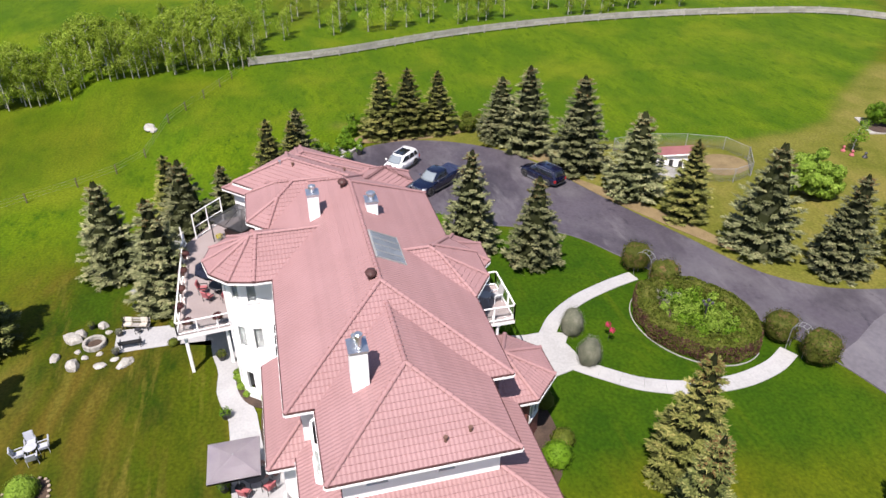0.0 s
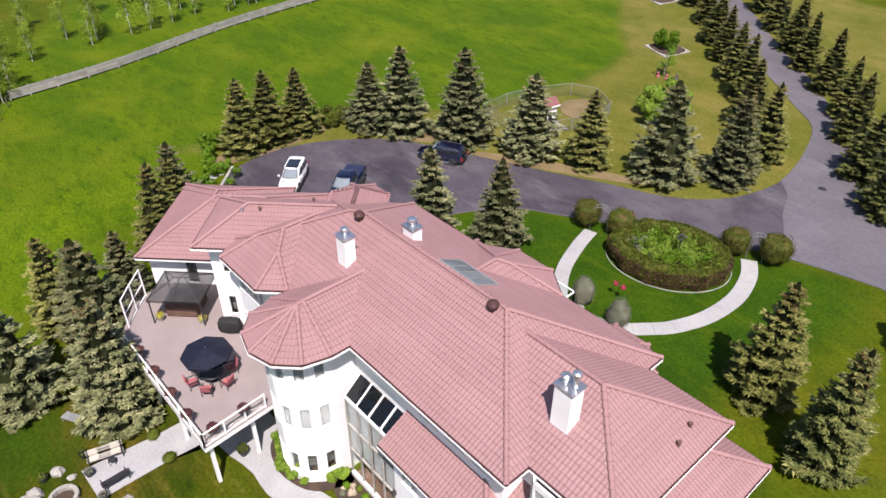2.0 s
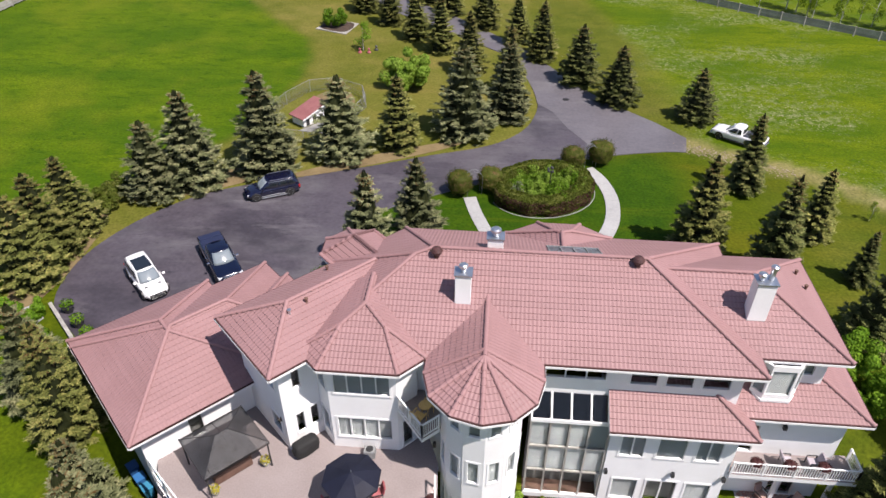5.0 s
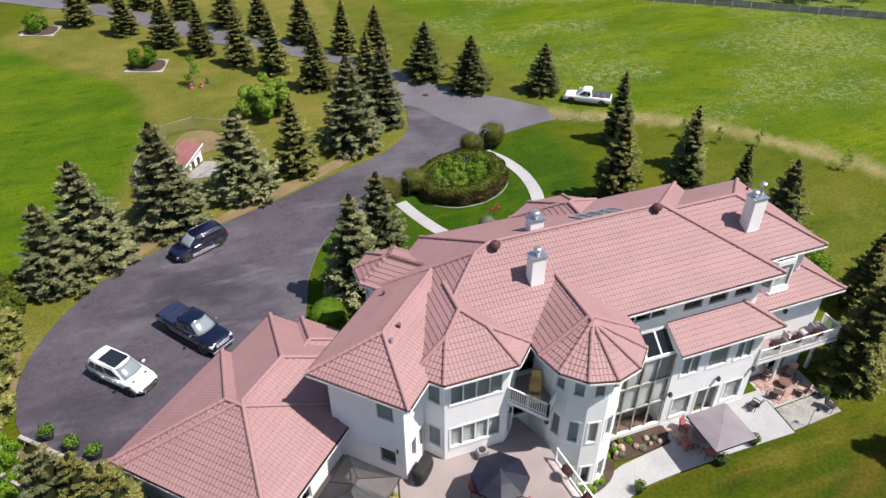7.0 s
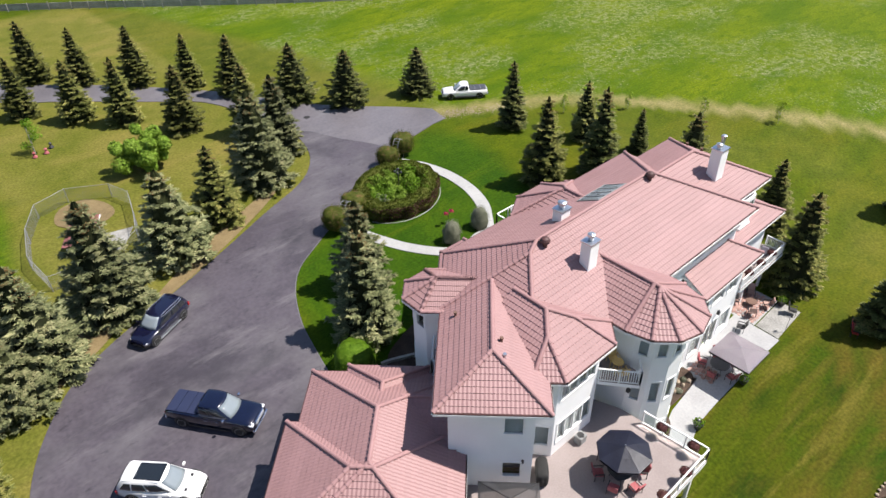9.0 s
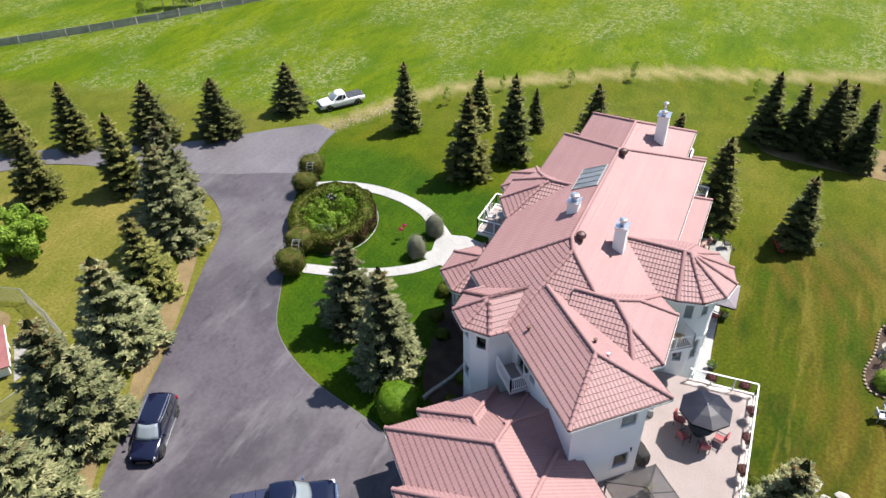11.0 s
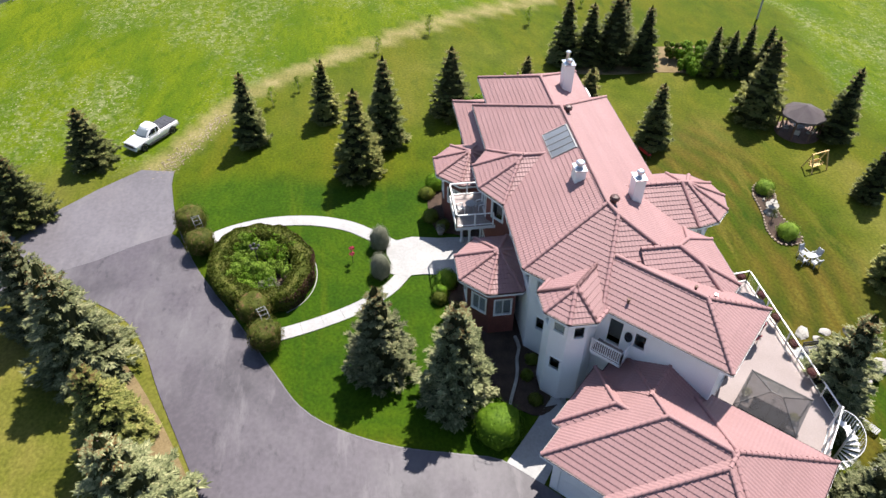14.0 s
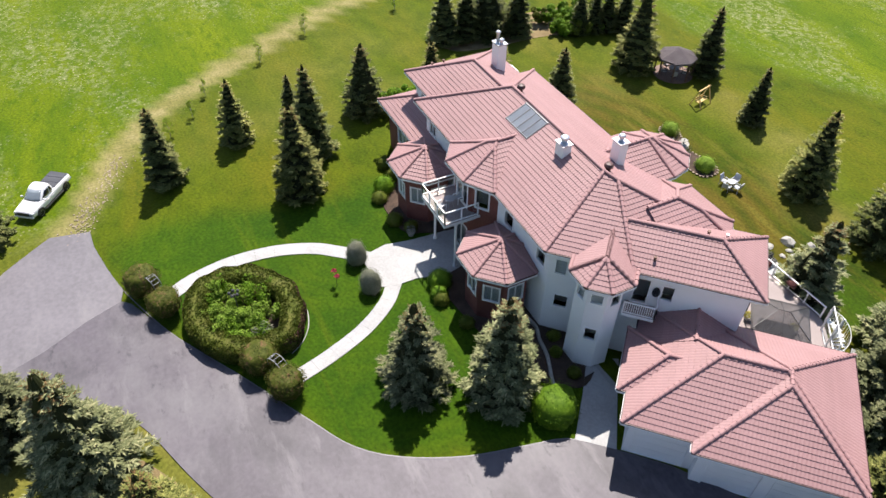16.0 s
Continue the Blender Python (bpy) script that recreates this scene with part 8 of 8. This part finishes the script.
    for s in (-1, 1):
        for u0, u1, l0, l1 in spans:
            pane("side_window", lambda u, v: side(s, u, v), u0, u1, 0.20, 0.86, l0, l1)
    if kind == "suv" and paint_ is WHITECAR:
        bm = bmesh.new()
        box(bm, r0 + (r1 - r0) * 0.30, r1 - 0.03, -wr * 0.80, wr * 0.80, roof - 0.06, roof + 0.036)
        bmesh.ops.bevel(bm, geom=bm.edges[:], offset=0.03, segments=2, affect="EDGES")
        part("glass_roof", bm, CARGLASS, t, "dark panoramic glass roof")
        for s in (-1, 1):
            part("hood_vent", boxed(h * 0.62, h * 0.69, min(s * W * 0.40, s * W * 0.62), max(s * W * 0.40, s * W * 0.62), belt - 0.15, belt - 0.115, bevel=0.008), BLACK, t)
    bright = kind == "pickup" or paint_ is DARKCAR
    for s in (-1, 1):
        lo_y, hi_y = sorted((s * (W - 0.02), s * (W + 0.21)))
        bm = boxed(h * 0.36, h * 0.36 + 0.14, lo_y, hi_y, belt + 0.0, belt + 0.19, bevel=0.04)
        part("mirror", bm, CHROME if kind == "pickup" else paint_, t)
        if bright:
            bm = bmesh.new()
            pts = [side(s, 0.05 + 0.9 * k / 12, 0.14 if kind == "pickup" else 0.90) for k in range(13)]
            for p, q in zip(pts, pts[1:]):
                bar(bm, p + Vector((0, s * 0.012, 0)), q + Vector((0, s * 0.012, 0)), 0.03)
            part("window_trim", bm, STEEL, t, "bright metal trim along the side windows")
        part("sill", boxed(-h * 0.46, h * 0.46, s * W - 0.04, s * W + (0.07 if pick else 0.02) * s + 0.02, low - 0.06, low + 0.05, bevel=0.012), STEEL if bright and not pick else BLACK, t)
        for k in ((-0.05, 0.20) if pick else (-0.28, 0.10)):
            part("door_handle", boxed(h * k - 0.10, h * k + 0.10, min(s * W, s * (W + 0.035)), max(s * W, s * (W + 0.035)), belt - 0.28, belt - 0.245, bevel=0.006), CHROME if bright else paint_, t)
        for wx in (-h * 0.64, h * 0.66) if pick else (-h * 0.60, h * 0.64):
            r = 0.41 if kind == "pickup" else 0.37
            # black disc standing in for the shaded recess of the arch, tyre, rim with spokes
            bm = bmesh.new()
            lathe(bm, [(0.02, 0.0), (r + 0.085, 0.0), (r + 0.085, 0.20), (0.02, 0.20)], 28)
            for v in bm.verts:
                v.co = Vector((wx + v.co.x, s * (W + 0.004 - v.co.z), max(r + v.co.y, low - 0.02)))
            bmesh.ops.recalc_face_normals(bm, faces=bm.faces[:])
            part("wheel_arch_shade", bm, BLACK, t)
            m = pose(wx, s * (W - 0.08), r, 90)
            bm = bmesh.new()
            lathe(bm, [(r * 0.66, -0.12), (r * 0.95, -0.12), (r, -0.07), (r, 0.07), (r * 0.95, 0.12), (r * 0.66, 0.12)], 26)
            bmesh.ops.transform(bm, matrix=m, verts=bm.verts[:])
            wheel = part("wheel", bm, RUBBER, t)
            bm = bmesh.new()
            lathe(bm, [(r * 0.60, -0.118), (r * 0.68, -0.122), (r * 0.68, 0.122), (r * 0.60, 0.118)], 26)
            lathe(bm, [(0.012, -0.112), (0.07, -0.112), (0.07, 0.112), (0.012, 0.112)], 12)
            for k in range(6):
                a = 2 * math.pi * k / 6
                bar(bm, (0.05 * math.cos(a), 0.05 * math.sin(a), 0), (r * 0.64 * math.cos(a), r * 0.64 * math.sin(a), 0), 0.085, 0.215)
            bmesh.ops.transform(bm, matrix=m, verts=bm.verts[:])
            part("rim", bm, STEEL, wheel)
        nose = belt - (0.36 if pick else 0.50)
        lo_y, hi_y = sorted((s * W * (0.62 if pick else 0.50), s * W * (0.92 if pick else 0.80)))
        part("headlight", boxed(h * 0.86, h * (0.985 if pick else 0.945), lo_y, hi_y, nose - 0.02, nose + 0.15, bevel=0.03), LAMPGLASS, t)
        lo_y, hi_y = sorted((s * W * 0.66, s * W * 0.90))
        part("tail_light", boxed(-h - 0.012, -h + 0.16, lo_y, hi_y, belt - 0.42, belt - 0.14, bevel=0.02), REDLAMP, t)
        if not pick:
            bm = bmesh.new()
            bar(bm, (r0 + 0.15, s * wr * 0.90, roof - 0.005), (r1 - 0.12, s * wr * 0.90, roof - 0.005), 0.035)
            part("roof_rail", bm, STEEL if paint_ is DARKCAR else WHITECAR, t)
    if pick:
        chrome = kind == "pickup"
        grille = part("grille", boxed(h - 0.06, h + 0.025, -W * 0.58, W * 0.58, belt - 0.52, belt - 0.20, bevel=0.02), CHROME if chrome else BLACK, t, "broad chrome grille" if chrome else "black grille")
        for k in range(3):
            part("grille_bar", boxed(h + 0.02, h + 0.035, -W * 0.54, W * 0.54, belt - 0.48 + 0.10 * k, belt - 0.44 + 0.10 * k), STEEL if chrome else BLACK, grille)
        part("bumper", boxed(h - 0.14, h + 0.09, -W * 0.92, W * 0.92, low + 0.06, low + 0.26, bevel=0.05), CHROME if chrome else paint_, t)
        part("rear_bumper", boxed(-h - 0.10, -h + 0.06, -W * 0.90, W * 0.90, 0.46, 0.62, bevel=0.04), CHROME, t)
        x0, x1 = -h + 0.10, c0 - 0.07
        m = 3
        for k in range(m):
            a, b = x0 + (x1 - x0) * k / m, x0 + (x1 - x0) * (k + 1) / m
            part("bed_cover", boxed(a + 0.012, b - 0.012, -W * 0.86, W * 0.86, belt + 0.012, belt + 0.052, bevel=0.014), BEDCOVER if chrome else DARKFABRIC, t, "dark folding bed cover panel")
    else:
        part("grille", boxed(h - 0.10, h + 0.008, -W * 0.40, W * 0.40, belt - 0.62, belt - 0.50, bevel=0.02), BLACK, t)
        part("bumper_intake", boxed(h - 0.20, h + 0.02, -W * 0.50, W * 0.50, low + 0.06, low + 0.19, bevel=0.03), BLACK, t)
        part("rear_bumper", boxed(-h - 0.04, -h + 0.16, -W * 0.74, W * 0.74, 0.38, 0.54, bevel=0.04), BLACK, t)
    return t


vehicle(-22.27, 7.77, -46.5, WHITECAR, "suv", "white sport utility car with dark glass roof on the forecourt")
vehicle(-17.5, 10.48, -54, NAVYCAR, "pickup", "dark blue crew-cab pickup with folding bed cover")
vehicle(-16.5, 21.25, 206.5, DARKCAR, "suv", "charcoal sport utility car parked beside the spruces")
vehicle(28.4, 35.5, 143, WHITECAR, "small_pickup", "white extended-cab pickup parked on the grass", z=UPPER)


# ---- fences ----
def plank_fence(points, label, post_gap=3.0, height=1.25, boards=3, material=WOOD):
    line = smooth_line([(x, y, 0) for x, y in points], step=post_gap)
    f = thing("fence", label, "fence", pose(0, 0, 0), "boundary fences")
    for i, p in enumerate(line):
        z = ground(p.x, p.y)
        bm = bmesh.new()
        bar(bm, (p.x, p.y, z - 0.1), (p.x, p.y, z + height + 0.12), 0.14)
        part("post", bm, material, f)
        if i < len(line) - 1:
            q = line[i + 1]
            for k in range(boards):
                zz = 0.18 + (height - 0.15) * (k + 0.5) / boards
                bm = bmesh.new()
                bar(bm, (p.x, p.y, z + zz), (q.x, q.y, ground(q.x, q.y) + zz), 0.04, (height - 0.15) / boards * 0.93)
                part("board", bm, material, f)


plank_fence([(-60.0, -6.8), (-62.2, 6.5), (-67.9, 25.7), (-71.1, 46.9), (-71.1, 70), (-67, 95), (-60, 104)], "pale weathered board fence along the field")
plank_fence([(-60, 104), (-45, 117), (-28, 122), (-8, 116), (6, 106), (22, 92), (39, 78), (60, 63.8), (75, 52.6), (100, 33)], "grey weathered board fence along the far boundary")
wire = thing("wire_fence", "old wire fence on dark wooden posts in the field", "fence", pose(0, 0, 0), "boundary fences")
line = smooth_line([(-22, -42, 0), (-29, -30, 0), (-34, -22, 0), (-41.2, -16.5, 0), (-55, -9.2, 0), (-60, -6.8, 0)], step=3.4)
for i, p in enumerate(line):
    z = ground(p.x, p.y)
    bm = bmesh.new()
    bar(bm, (p.x, p.y, z - 0.1), (p.x + 0.03, p.y, z + 1.15), 0.11)
    part("post", bm, BARK, wire)
    if i < len(line) - 1:
        q = line[i + 1]
        for h in (0.4, 0.75, 1.05):
            bm = bmesh.new()
            bar(bm, (p.x, p.y, z + h), (q.x, q.y, ground(q.x, q.y) + h), 0.012)
            part("wire", bm, STEEL, wire)
